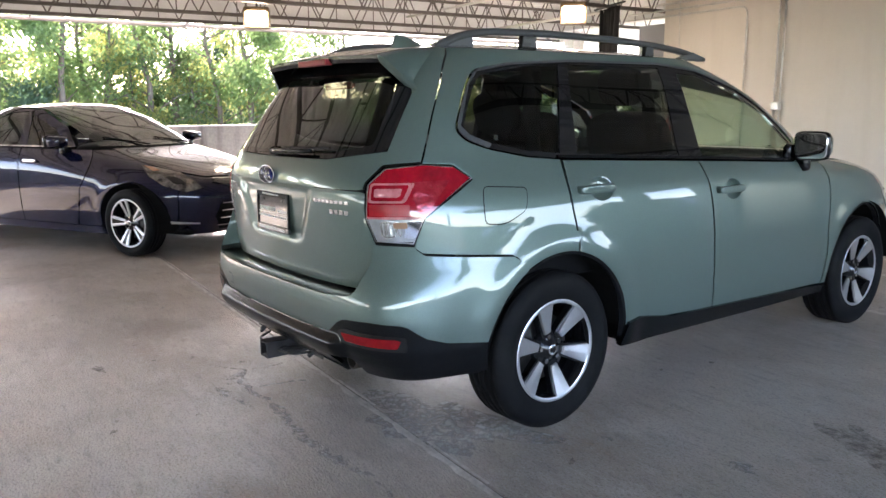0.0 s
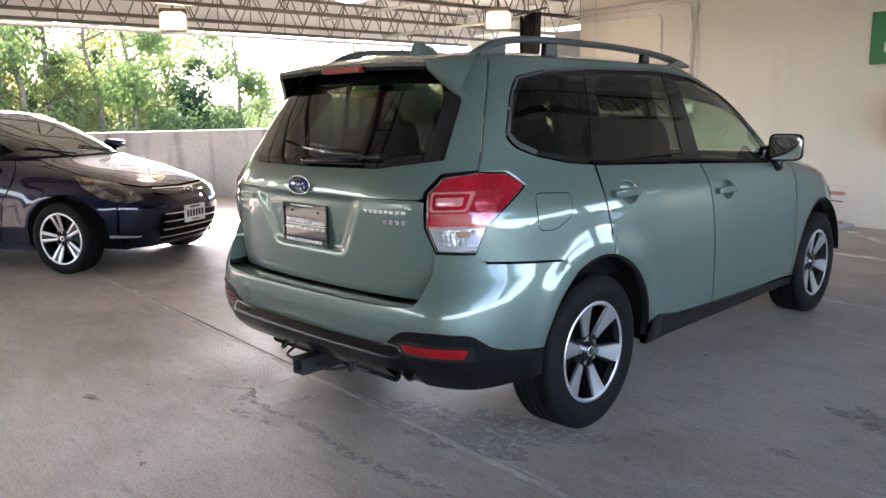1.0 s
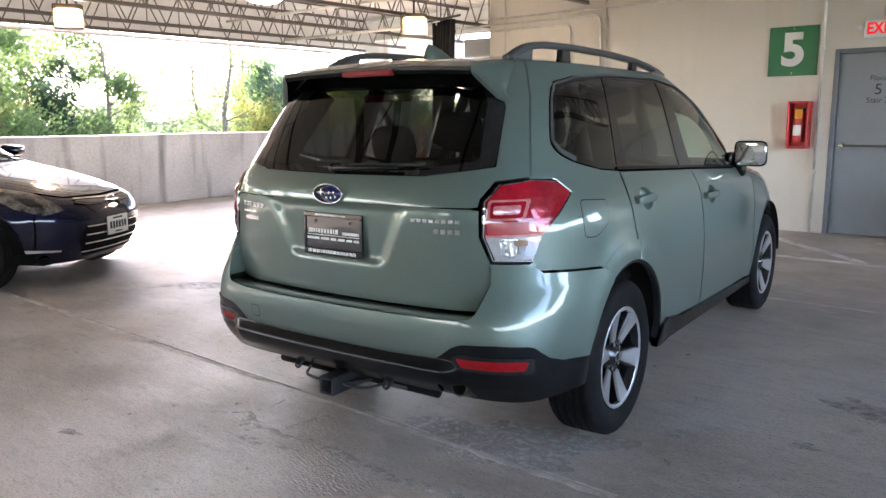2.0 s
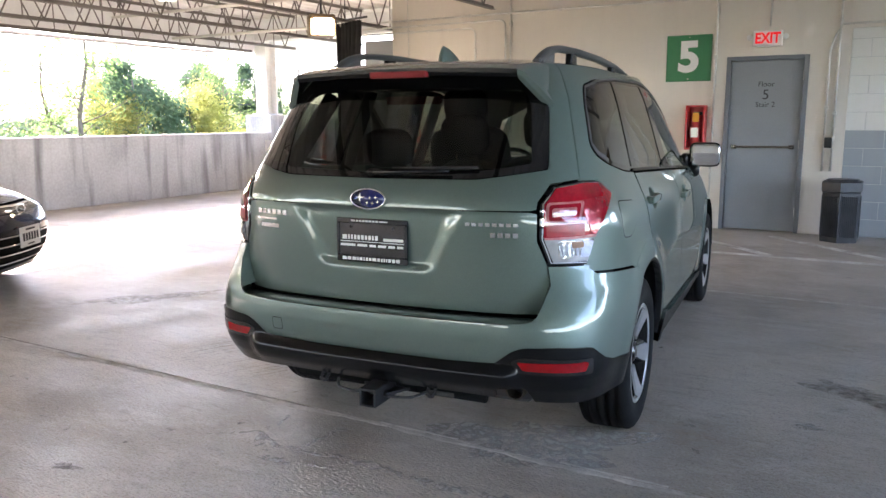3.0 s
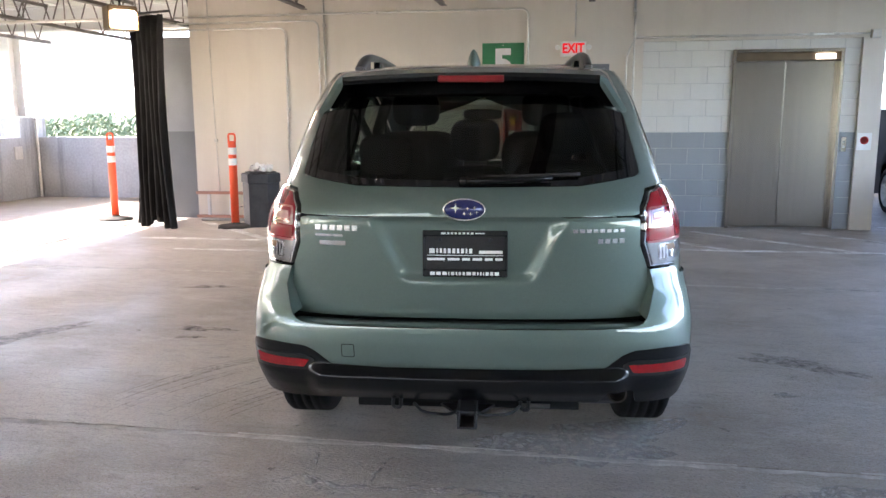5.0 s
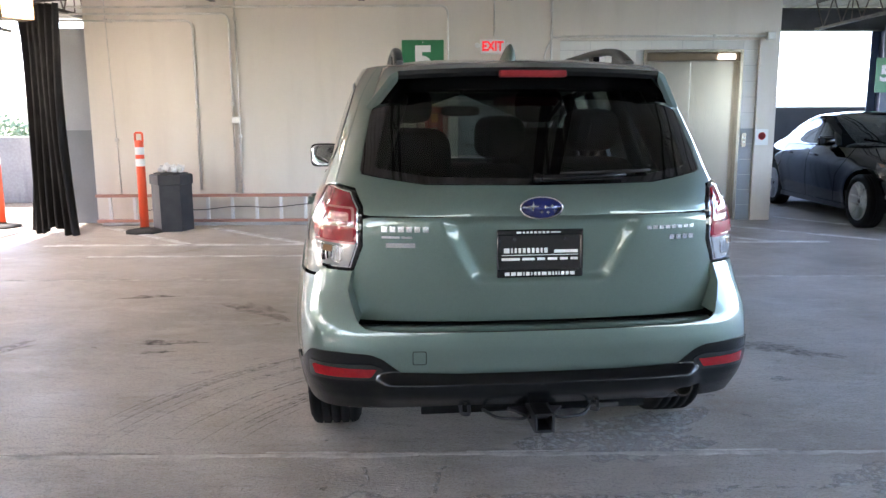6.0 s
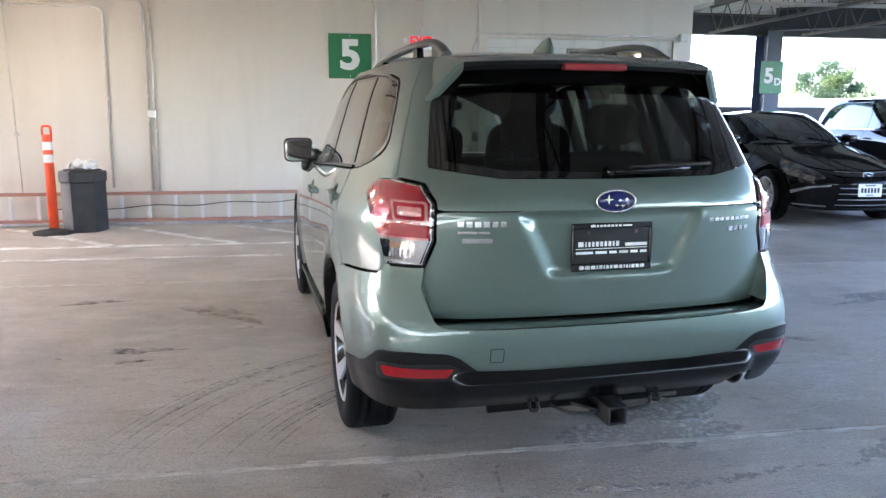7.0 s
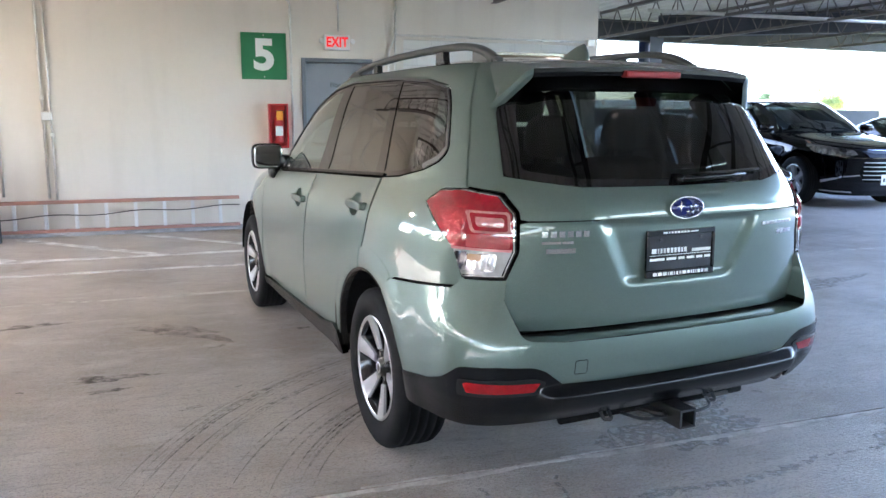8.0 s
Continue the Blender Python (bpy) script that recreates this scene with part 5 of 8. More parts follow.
sides("window_bead", body, side_poly(SURROUND[8:] + SURROUND[:3]) + [(q, z + 0.010) for q, z in side_poly([(-0.335, 1.193), (-0.425, 1.228), (-0.455, 1.262)])] + side_poly([(-0.374, 1.428), (-0.318, 1.484), (-0.14, 1.514), (0.19, 1.534), (0.79, 1.541), (1.10, 1.515), (1.448, 1.431), (1.722, 1.315)]), mat("bead_grey", (0.07, 0.072, 0.075), 0.35, metal=0.3), "thin grey bead round the side windows", off=0.002, gap=0, rim=0.004, step=0.03)
for w, g, nm in zip(WINDOWS, (G_DARK, G_DARK, G_CLEAR), ("dark privacy glass", "dark privacy glass", "clear green-tinted glass")):
    sides("side_window", body, side_poly(w), g, nm, off=-0.006, gap=-0.004, rim=0, step=0.05)
sides("belt_moulding", body, side_poly([(0.0, 1.136), (0.95, 1.093), (1.80, 1.048), (1.80, 1.058), (0.95, 1.104), (0.0, 1.148)]), M_TRIM, off=0.004, gap=0, rim=0.008, step=0.05)
sides("sill", body, side_poly([(0.33, 0.29), (2.12, 0.275), (2.12, 0.318), (1.6, 0.340), (0.70, 0.368), (0.46, 0.405), (0.368, 0.395)]), M_TRIM, "black plastic sill cladding", off=0.016, gap=0, rim=0.03, step=0.04)
sides("arch_lip", body, side_poly(arch_arc(*RA, AR + 0.003, 117, -8, 14) + arch_arc(*RA, AR - 0.012, -8, 117, 14)), M_TRIM, off=0.0, gap=0, rim=0.03, step=0.03)
sides("arch_lip", body, side_poly(arch_arc(*FA, AR + 0.003, 188, -8, 18) + arch_arc(*FA, AR - 0.012, -8, 188, 18)), M_TRIM, off=0.0, gap=0, rim=0.03, step=0.03)

# pressed flare over the rear wheel, running out on the door
def flare_band(a0, a1):
    rad = lambda a: AR + 0.006 + 0.078 * smooth((128 - a) / 9) * smooth((a - 25) / 45)
    arc = np.linspace(a0, a1, 15)
    up = [(RA[0] + rad(a) * math.cos(radians(a)), RA[1] + rad(a) * math.sin(radians(a))) for a in arc]
    lowr = [(RA[0] + (AR + 0.001) * math.cos(radians(a)), RA[1] + (AR + 0.001) * math.sin(radians(a))) for a in arc[::-1]]
    return side_poly(up + lowr)


sides("arch_flare", body, flare_band(120, 79.2), P_GREEN, off=0.0035, gap=0.0, rim=0.006, step=0.02)
sides("arch_flare", body, flare_band(77.2, 28), P_GREEN, off=0.0035, gap=0.0, rim=0.006, step=0.02)

# fuel flap on one flank
flap = side_poly([(-0.424, 1.048, 0.025), (-0.210, 1.033, 0.03), (-0.232, 0.945, 0.03), (-0.346, 0.896, 0.04), (-0.438, 0.905, 0.02)])
panel("fuel_flap", patch(body, flap, off=0.0025, gap=0.004, rim=0.004, step=0.03), P_GREEN, CAR)
# no real gap here: a black sheet under the flap paints its shade
panel("fuel_flap_gap", patch(body, flap, off=0.0012, gap=0.0, rim=0, step=0.03), M_UNDER, CAR, "thin black sheet painting the shade of the gap round the fuel flap")

# tailgate
GLASS_HALF = [(0.40, 1.150), (0.630, 1.184), (0.585, 1.40), (0.55, 1.46), (0.50, 1.54)]
glass_outline = [E(0.0, 1.146)] + [E(x, z) for x, z in GLASS_HALF] + [E(-x, z) for x, z in GLASS_HALF[::-1]]
half = [E(0.597, 1.040), E(0.618, 1.045), E(0.619, 1.072), E(0.645, 1.131)] + [(q - 0.0015, z) for q, z in SEAM] + [E(0.50, 1.582), E(0.25, 1.585)]
upper = half + [(-q, z) for q, z in half[::-1]]
panel("tailgate_upper", patch(body, upper, holes=[glass_outline], step=0.025), P_GREEN, CAR)
lo_half = [E(0.597, 1.037), E(0.620, 1.031), E(0.623, 0.935), E(0.657, 0.846), E(0.680, 0.777), (*E(0.650, 0.662), 0.02)]
lower = lo_half + [(-p[0], *p[1:]) for p in lo_half[::-1]]
panel("tailgate_lower", patch(body, lower, step=0.016, zstep=0.014), P_GREEN, CAR)
inner_half = [(0.38, 1.176), (0.575, 1.206), (0.525, 1.42), (0.48, 1.48)]
inner = [E(0.0, 1.168)] + [E(x, z) for x, z in inner_half] + [E(-x, z) for x, z in inner_half[::-1]]
panel("glass_border", patch(body, glass_outline, off=-0.002, holes=[inner], gap=0.001, step=0.03, radius=0.02), M_GLOSSBLACK, CAR, "black printed border of the rear window")
panel("rear_window", patch(body, inner, off=-0.002, gap=0.0, rim=0, step=0.05, radius=0.02), G_REAR, CAR, "dark tinted rear window")

# spoiler with its wings
W_Q = SEAM[-1][0]
W_TOP = body.point(W_Q - 0.045, 1.573, 0.006)


def spoiler_grid(drop, shrink):
    n, m = 44, 6
    rows = []
    for j in range(m + 1):
        t = j / m
        line = []
        for i in range(n + 1):
            s = -1 + 2 * i / n
            a = abs(s)
            if a < 0.8:
                u = a / 0.8
                x = 0.50 * u
                fr = Vector((W_TOP.x * u, -0.45 + (W_TOP.y + 0.45) * u ** 2, 1.598 + (W_TOP.z - 1.598) * u ** 2))
                rr = Vector((x, -0.692 + 0.020 * u ** 2.5, 1.556 - 0.014 * u ** 2))
            else:
                u = (a - 0.8) / 0.2
                fr = body.point(W_Q - 0.045 - 0.040 * u, 1.573 - 0.150 * u, 0.006)
                rr = Vector((0.50, -0.672, 1.542)).lerp(body.point(*E(0.592, 1.412), 0.012), u)
            p = fr.lerp(rr, t)
            p.z += 0.008 * math.sin(math.pi * t) - drop * (0.35 + 0.65 * t)
            p.x = (p.x - shrink * (1 if a >= 0.8 else 0)) * (1 if s >= 0 else -1)
            p.y += shrink * 0.5 * t
            line.append(p)
        rows.append(line)
    return rows


def sheet_mesh(rows, flip=False):
    n = len(rows[0])
    verts = [p for r in rows for p in r]
    faces = []
    for j in range(len(rows) - 1):
        for i in range(n - 1):
            f = (j * n + i, j * n + i + 1, (j + 1) * n + i + 1, (j + 1) * n + i)
            faces.append(f[::-1] if flip else f)
    return verts, faces


top, under = spoiler_grid(0.0, 0.0), spoiler_grid(0.030, 0.020)
part("spoiler", sheet_mesh(top, True), P_GREEN, CAR, "", True)
for lo_i, hi_i, mm in ((5, 40, M_TRIM), (0, 6, P_GREEN), (39, 45, P_GREEN)):
    ta, ua = top[-1][lo_i:hi_i], under[-1][lo_i:hi_i]
    part("spoiler_edge", sheet_mesh([ta, [a.lerp(b, 0.5) + Vector((0, -0.004, 0)) for a, b in zip(ta, ua)], ua], True), mm, CAR)
part("spoiler_underside", sheet_mesh(under), M_TRIM, CAR)
part("brake_light", box((-0.118, -0.708, 1.520), (0.128, -0.672, 1.545), 0.006, None, 2), M_BRAKERED, CAR, "narrow red high-mounted brake light")

# lights
for s in (False, True):
    lamp = new("tail_light")
    lamp.parent = CAR
    lamp["label"] = "tail light with red upper lens and clear lower lens"
    outline = [E(0.661, 0.850), E(0.630, 0.94), E(0.627, 1.066), E(0.653, 1.124), S(-0.64, 1.138), S(-0.526, 1.128), (*S(-0.458, 1.077), 0.012), S(-0.671, 0.944), S(-0.711, 0.844)]
    dark_in = inset(dense([Vector(p[:2]) for p in outline], 0.03), 0.0065)
    panel("bezel", patch(body, outline, off=0.003, gap=0.001, rim=0.016, step=0.03), M_GLOSSBLACK, lamp, "gloss black lamp surround", s)
    panel("chrome_edge", patch(body, dark_in, off=0.006, gap=0.0, rim=0.006, step=0.03, holes=[inset(dense([Vector(p[:2]) for p in outline], 0.03), 0.0105)]), M_CHROME, lamp, "thin bright line round the lens", s)
    red = [E(0.642, 0.948), E(0.638, 1.03), E(0.639, 1.062), E(0.662, 1.114), S(-0.638, 1.128), S(-0.530, 1.118), S(-0.478, 1.077), S(-0.672, 0.948)]
    panel("red_lens", patch(body, red, off=0.010, gap=0.0, rim=0.010, step=0.03), M_REDLENS, lamp, "", s)
    clear = [E(0.672, 0.858), E(0.643, 0.942), S(-0.678, 0.943), S(-0.712, 0.858)]
    panel("clear_lens", patch(body, clear, off=0.0095, gap=0.0, rim=0.010, step=0.02, radius=0.006), M_CLEARLAMP, lamp, "clear lower lens over silver reflectors", s)
    # light guide box over the inner half, with a brighter bar inside
    panel("lens_rim", patch(body, [E(0.645, 0.998), E(0.643, 1.066), E(0.742, 1.066), E(0.742, 0.998)], off=0.0125, gap=0.0, rim=0.004, step=0.03, radius=0.012), M_PINKLENS, lamp, "pale light guide frame", s)
    panel("lens_field", patch(body, [E(0.653, 1.005), E(0.651, 1.059), E(0.735, 1.059), E(0.735, 1.005)], off=0.0145, gap=0.0, rim=0.003, step=0.03, radius=0.010), M_REDLENS, lamp, "", s)
    panel("lens_core", patch(body, [E(0.662, 1.017), E(0.660, 1.047), E(0.726, 1.047), E(0.726, 1.017)], off=0.0170, gap=0.0, rim=0.003, step=0.02, radius=0.008), M_PINKLENS, lamp, "bright inner light bar", s)
    panel("deep_lens", patch(body, [E(0.650, 0.952), E(0.648, 0.992), E(0.752, 0.992), E(0.756, 0.952)], off=0.0125, gap=0.0, rim=0.003, step=0.02, radius=0.006), M_REDDEEP, lamp, "", s)
    panel("facet_lens", patch(body, [S(-0.695, 0.956), S(-0.700, 1.070), S(-0.560, 1.072), S(-0.664, 0.956)], off=0.0125, gap=0.0, rim=0.004, step=0.03, radius=0.006), M_REDFACET, lamp, "bright faceted red lens", s)
    panel("divider", patch(body, [E(0.645, 0.941), E(0.643, 0.949), S(-0.672, 0.949), S(-0.676, 0.941)], off=0.0125, gap=0.0, rim=0.004, step=0.02), M_PINKLENS, lamp, "", s)
    # reflector bowls behind the clear lens
    panel("reflector_bowl", patch(body, [E(0.690, 0.872), E(0.682, 0.934), S(-0.752, 0.934), S(-0.765, 0.872)], off=0.0120, gap=0.0, rim=0.003, step=0.02, radius=0.016), M_BOWL, lamp, "", s)
    panel("reflector_bowl", patch(body, [S(-0.742, 0.872), S(-0.732, 0.934), S(-0.684, 0.934), S(-0.708, 0.872)], off=0.0120, gap=0.0, rim=0.003, step=0.02, radius=0.010), M_CHROME, lamp, "", s)
    for k in range(4):
        x = 0.694 + 0.014 * k
        panel("lens_rib", patch(body, [E(x, 0.880), E(x - 0.004, 0.926), E(x + 0.001, 0.926), E(x + 0.005, 0.880)], off=0.0150, gap=0.0, rim=0.003, step=0.03), M_CHROME, lamp, "", s)
    panel("amber_bulb", patch(body, [E(0.722, 0.908), E(0.720, 0.930), E(0.752, 0.930), E(0.754, 0.908)], off=0.0155, gap=0.0, rim=0.003, step=0.02, radius=0.008), M_AMBER, lamp, "", s)

# rear bumper: painted skin, step, black lower valance, reflectors
SB, EB, SL, EL = bump.side, bump.end, low.side, low.end
def whole(half):
    """A full-width shape from its half, which runs from the middle of the lower edge to the middle of the upper."""
    return half + [(-p[0], *p[1:]) for p in half[::-1]]


bh = [EB(0.30, 0.490), EB(0.50, 0.497), EB(0.56, 0.543), (*EB(0.60, 0.561), 0.02), EB(0.72, 0.566), (*EB(0.818, 0.560), 0.02), SB(-0.715, 0.503), SB(-0.63, 0.476), SB(-0.465, 0.457)]
bh += [SB(*p) for p in arch_arc(*RA, AR, 165.5, 119, 7)]
bh += [SB(-0.266, 0.741), SB(-0.320, 0.774), SB(-0.688, 0.808), SB(-0.714, 0.832), EB(0.784, 0.841), EB(0.661, 0.845), EB(0.676, 0.779), (*EB(0.637, 0.655), 0.04), EB(0.50, 0.645), EB(0.25, 0.643)]
panel("bumper", patch(bump, whole(bh), step=0.025, gap=0.001, rim=0.006), P_GREEN, CAR)
edge_line = [Vector(p) for p in ((0.661, 0.845), (0.676, 0.779), (0.652, 0.700), (0.640, 0.668))]
for s in (1, -1):
    outer_e, inner_e = [], []
    for a, b in zip(edge_line, edge_line[1:]):
        for k in range(5):
            p = a.lerp(b, k / 5)
            outer_e.append(bump.point(*EB(s * p.x, p.y), -0.001))
            inner_e.append(body.point(*E(s * (p.x - 0.012), p.y + 0.006), -0.010))
    part("bumper_return", sheet_mesh([outer_e, inner_e], s > 0), P_GREEN, CAR, "", True)
xs = np.linspace(-0.64, 0.64, 41)
outer = [bump.point(*EB(float(x) if abs(x) > 1e-6 else 1e-4, 0.646), 0.001) for x in xs]
part("bumper_step", sheet_mesh([outer, [p + Vector((0, 0.012, 0.004)) for p in outer], [p + Vector((0, 0.062, 0.007)) for p in outer], [Vector((p.x * 0.98, p.y + 0.12, p.z - 0.002)) for p in outer]]), P_GREEN, CAR, "", True)
lh = [EL(0.3, 0.355), EL(0.55, 0.345), SL(-0.75, 0.335), SL(-0.44, 0.34), SL(-0.467, 0.459), SL(-0.63, 0.479), SL(-0.715, 0.506), (*EL(0.818, 0.563), 0.02), EL(0.72, 0.570), (*EL(0.60, 0.565), 0.02), EL(0.56, 0.547), EL(0.50, 0.500), EL(0.30, 0.493)]
notched = lh[:1] + [EL(0.485, 0.350), (*EL(0.505, 0.408), 0.015), (*EL(0.605, 0.408), 0.015), EL(0.625, 0.343)] + lh[2:]
panel("bumper_valance", patch(low, notched + [(-p[0], *p[1:]) for p in lh[::-1]], step=0.02, zstep=0.011, gap=0.0), M_TRIM, CAR, "black plastic lower bumper")
for s in (False, True):
    panel("reflector_bezel", patch(low, [EL(0.555, 0.512), EL(0.585, 0.470), EL(0.82, 0.462), EL(0.822, 0.522), EL(0.60, 0.530)], off=0.003, gap=0, rim=0.006, step=0.03, radius=0.015), M_GLOSSBLACK, CAR, "", s)
    panel("reflector", patch(low, [EL(0.580, 0.512), EL(0.600, 0.481), EL(0.800, 0.476), EL(0.810, 0.506), EL(0.800, 0.513)], off=0.0045, gap=0, rim=0.003, step=0.03, radius=0.006), M_REFLECTOR, CAR, "thin red rear reflector", s)
tow = [EB(-0.457, 0.527), EB(-0.457, 0.578), EB(-0.408, 0.578), EB(-0.408, 0.527)]
# black sheet on the closed bumper skin, painting shade round the tow cover
panel("tow_cover_gap", patch(bump, tow, off=0.0008, gap=0, rim=0, radius=0.008, step=0.02), M_UNDER, CAR)
panel("tow_cover", patch(bump, tow, off=0.0016, gap=0.003, rim=0.002, radius=0.008, step=0.02), P_GREEN, CAR)

# roof, hood, nose, windscreen
def roof_data(z0, rise, q0, lift=0.0):
    verts, faces, n, m = [], [], 96, 10
    th = np.linspace(-math.pi, math.pi, n, endpoint=False)
    c = Vector((0, 0.25, 0))
    for j in range(m + 1):
        t = j / m
        for a in th:
            ty = a if abs(a) <= math.pi / 2 else math.copysign(math.pi - abs(a), a)
            x, y = body.plan(ty, z0)
            x = x if abs(a) <= math.pi / 2 else -x
            k = 1 - t
            verts.append(Vector((x * k, c.y + (y - c.y) * k, z0 + rise * (1 - k ** 2.2) + lift)))
    for j in range(m):
        for i in range(n):
            f = (j * n + i, j * n + (i + 1) % n, (j + 1) * n + (i + 1) % n, (j + 1) * n + i)
            faces.append(f)
    return verts, faces


part("roof", roof_data(1.578, 0.058, 0), P_GREEN, CAR, "", True)
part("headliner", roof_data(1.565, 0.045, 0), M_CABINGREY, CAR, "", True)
QM = float(body.q[-1]) + 0.004
hood = [S(2.10, 1.047), S(2.6, 1.02), S(3.05, 0.955), S(3.28, 0.826), (QM, 0.82), (QM, 1.072), E(0.6, 1.072, True)]
hp = patch(body, hood, step=0.05, zstep=0.012, gap=0.002)
panel("bonnet", merged(hp, mirrored(hp)), P_GREEN, CAR)
nose = [S(3.04, 0.36), S(3.2, 0.55), S(3.285, 0.82), (QM, 0.815), (QM, 0.25), S(3.1, 0.25)]
np_ = patch(body, nose, step=0.06, gap=0.002)
panel("front_bumper", merged(np_, mirrored(np_)), P_GREEN, CAR)
wind = [S(2.145, 1.095), S(1.87, 1.372), S(1.505, 1.545), S(1.16, 1.578), (QM, 1.578), (QM, 1.08), E(0.6, 1.08, True)]
wp = patch(body, wind, step=0.06, gap=0.0, rim=0)
panel("windscreen", merged(wp, mirrored(wp)), G_CLEAR, CAR, "clear windscreen")
for s in (False, True):
    hl = [S(2.98, 0.80), S(3.2, 0.66), (E(0.55, 0.66, True)), E(0.62, 0.80, True)]
    panel("head_lamp", patch(body, hl, off=0.004, gap=0, rim=0.01, step=0.04), M_CLEARLAMP, CAR, "", s)

# wheels
for x, y in ((0.760, -0.060), (-0.760, -0.060), (0.760, 2.580), (-0.760, 2.580)):
    w = spoke_wheel("wheel", pose(x, y, 0.338, 0, 0, 0 if x > 0 else 180), 0.338, 0.219, 0.225, "five", CAR)
    liner = bmesh.new()
    for j in range(2):
        xx = (0.50 if j == 0 else 0.862) * (1 if x > 0 else -1)
        for i in range(21):
            a = radians(3 + 174 * i / 20)
            liner.verts.new((xx, y + 0.422 * math.cos(a), 0.352 + 0.422 * math.sin(a)))
    liner.verts.ensure_lookup_table()
    for i in range(20):
        liner.faces.new((liner.verts[i], liner.verts[i + 1], liner.verts[22 + i], liner.verts[21 + i]))
    cap = [liner.verts[i] for i in range(21)]
    liner.faces.new(cap)
    part("wheel_well", liner, M_UNDER, CAR, "black wheel well liner")

# floor pan, exhaust, hitch
pan = box((-0.60, -0.45, 0.27), (0.60, 3.2, 0.32), 0.02)
box((-0.80, 0.45, 0.26), (0.80, 2.15, 0.36), 0.02, pan)
box((-0.60, -0.80, 0.40), (0.60, -0.35, 0.62), 0.02, pan)
part("floor_pan", pan, M_UNDER, CAR)
part("muffler", box((0.16, -0.78, 0.30), (0.60, -0.55, 0.42), 0.05, None, 3), M_DARKMETAL, CAR)
part("exhaust_tip", lathe([(0.030, -0.885), (0.036, -0.885), (0.036, -0.70), (0.030, -0.70)], 20, "y"), mat("sooty_steel", (0.09, 0.075, 0.06), 0.5, metal=0.8, vary=0.5, scale=12), CAR, "dull brown exhaust tip", True).matrix_basis = pose(0.555, 0.02, 0.382)
hitch = new("tow_hitch")
hitch.parent = CAR
hitch["label"] = "black square tow hitch receiver"
rc = bmesh.new()
for lo_, hi_ in (((-0.032, -0.985, 0.277), (-0.023, -0.70, 0.348)), ((0.031, -0.985, 0.277), (0.040, -0.70, 0.348)), ((-0.023, -0.985, 0.277), (0.031, -0.70, 0.286)), ((-0.023, -0.985, 0.339), (0.031, -0.70, 0.348))):
    box(lo_, hi_, 0.002, rc)
part("receiver", rc, M_DARKMETAL, hitch)
part("receiver_back", box((-0.022, -0.88, 0.287), (0.030, -0.86, 0.338)), M_UNDER, hitch)
part("cross_tube", tube([(-0.42, -0.80, 0.315), (0.42, -0.80, 0.315)], 0.022, 10), M_UNDER, hitch, "", True)
part("chain_loop", tube(bend([(-0.20, -0.86, 0.325), (-0.16, -0.93, 0.318), (-0.06, -0.95, 0.318), (-0.035, -0.90, 0.318)], 0.03), 0.006, 8), M_DARKMETAL, hitch, "", True)
part("chain_loop", tube(bend([(0.20, -0.86, 0.325), (0.16, -0.93, 0.318), (0.06, -0.95, 0.318), (0.039, -0.90, 0.318)], 0.03), 0.006, 8), M_DARKMETAL, hitch, "", True)
part("gusset", prism([(-0.13, -0.78), (0.13, -0.78), (0.042, -0.92), (-0.034, -0.92)], 0.01), M_DARKMETAL, hitch).matrix_basis = pose(0, 0, 0.305)
part("wiring_tag", box((0.20, -0.862, 0.318), (0.31, -0.855, 0.334), 0.002), M_STEELCUT, hitch, "small pale label plate")
for x in (0.2, -0.28):
    part("tow_hook", tube(bend([(x, -0.84, 0.35), (x, -0.87, 0.315), (x + 0.03, -0.88, 0.315), (x + 0.03, -0.84, 0.35)], 0.012), 0.007, 6), M_DARKMETAL, CAR)

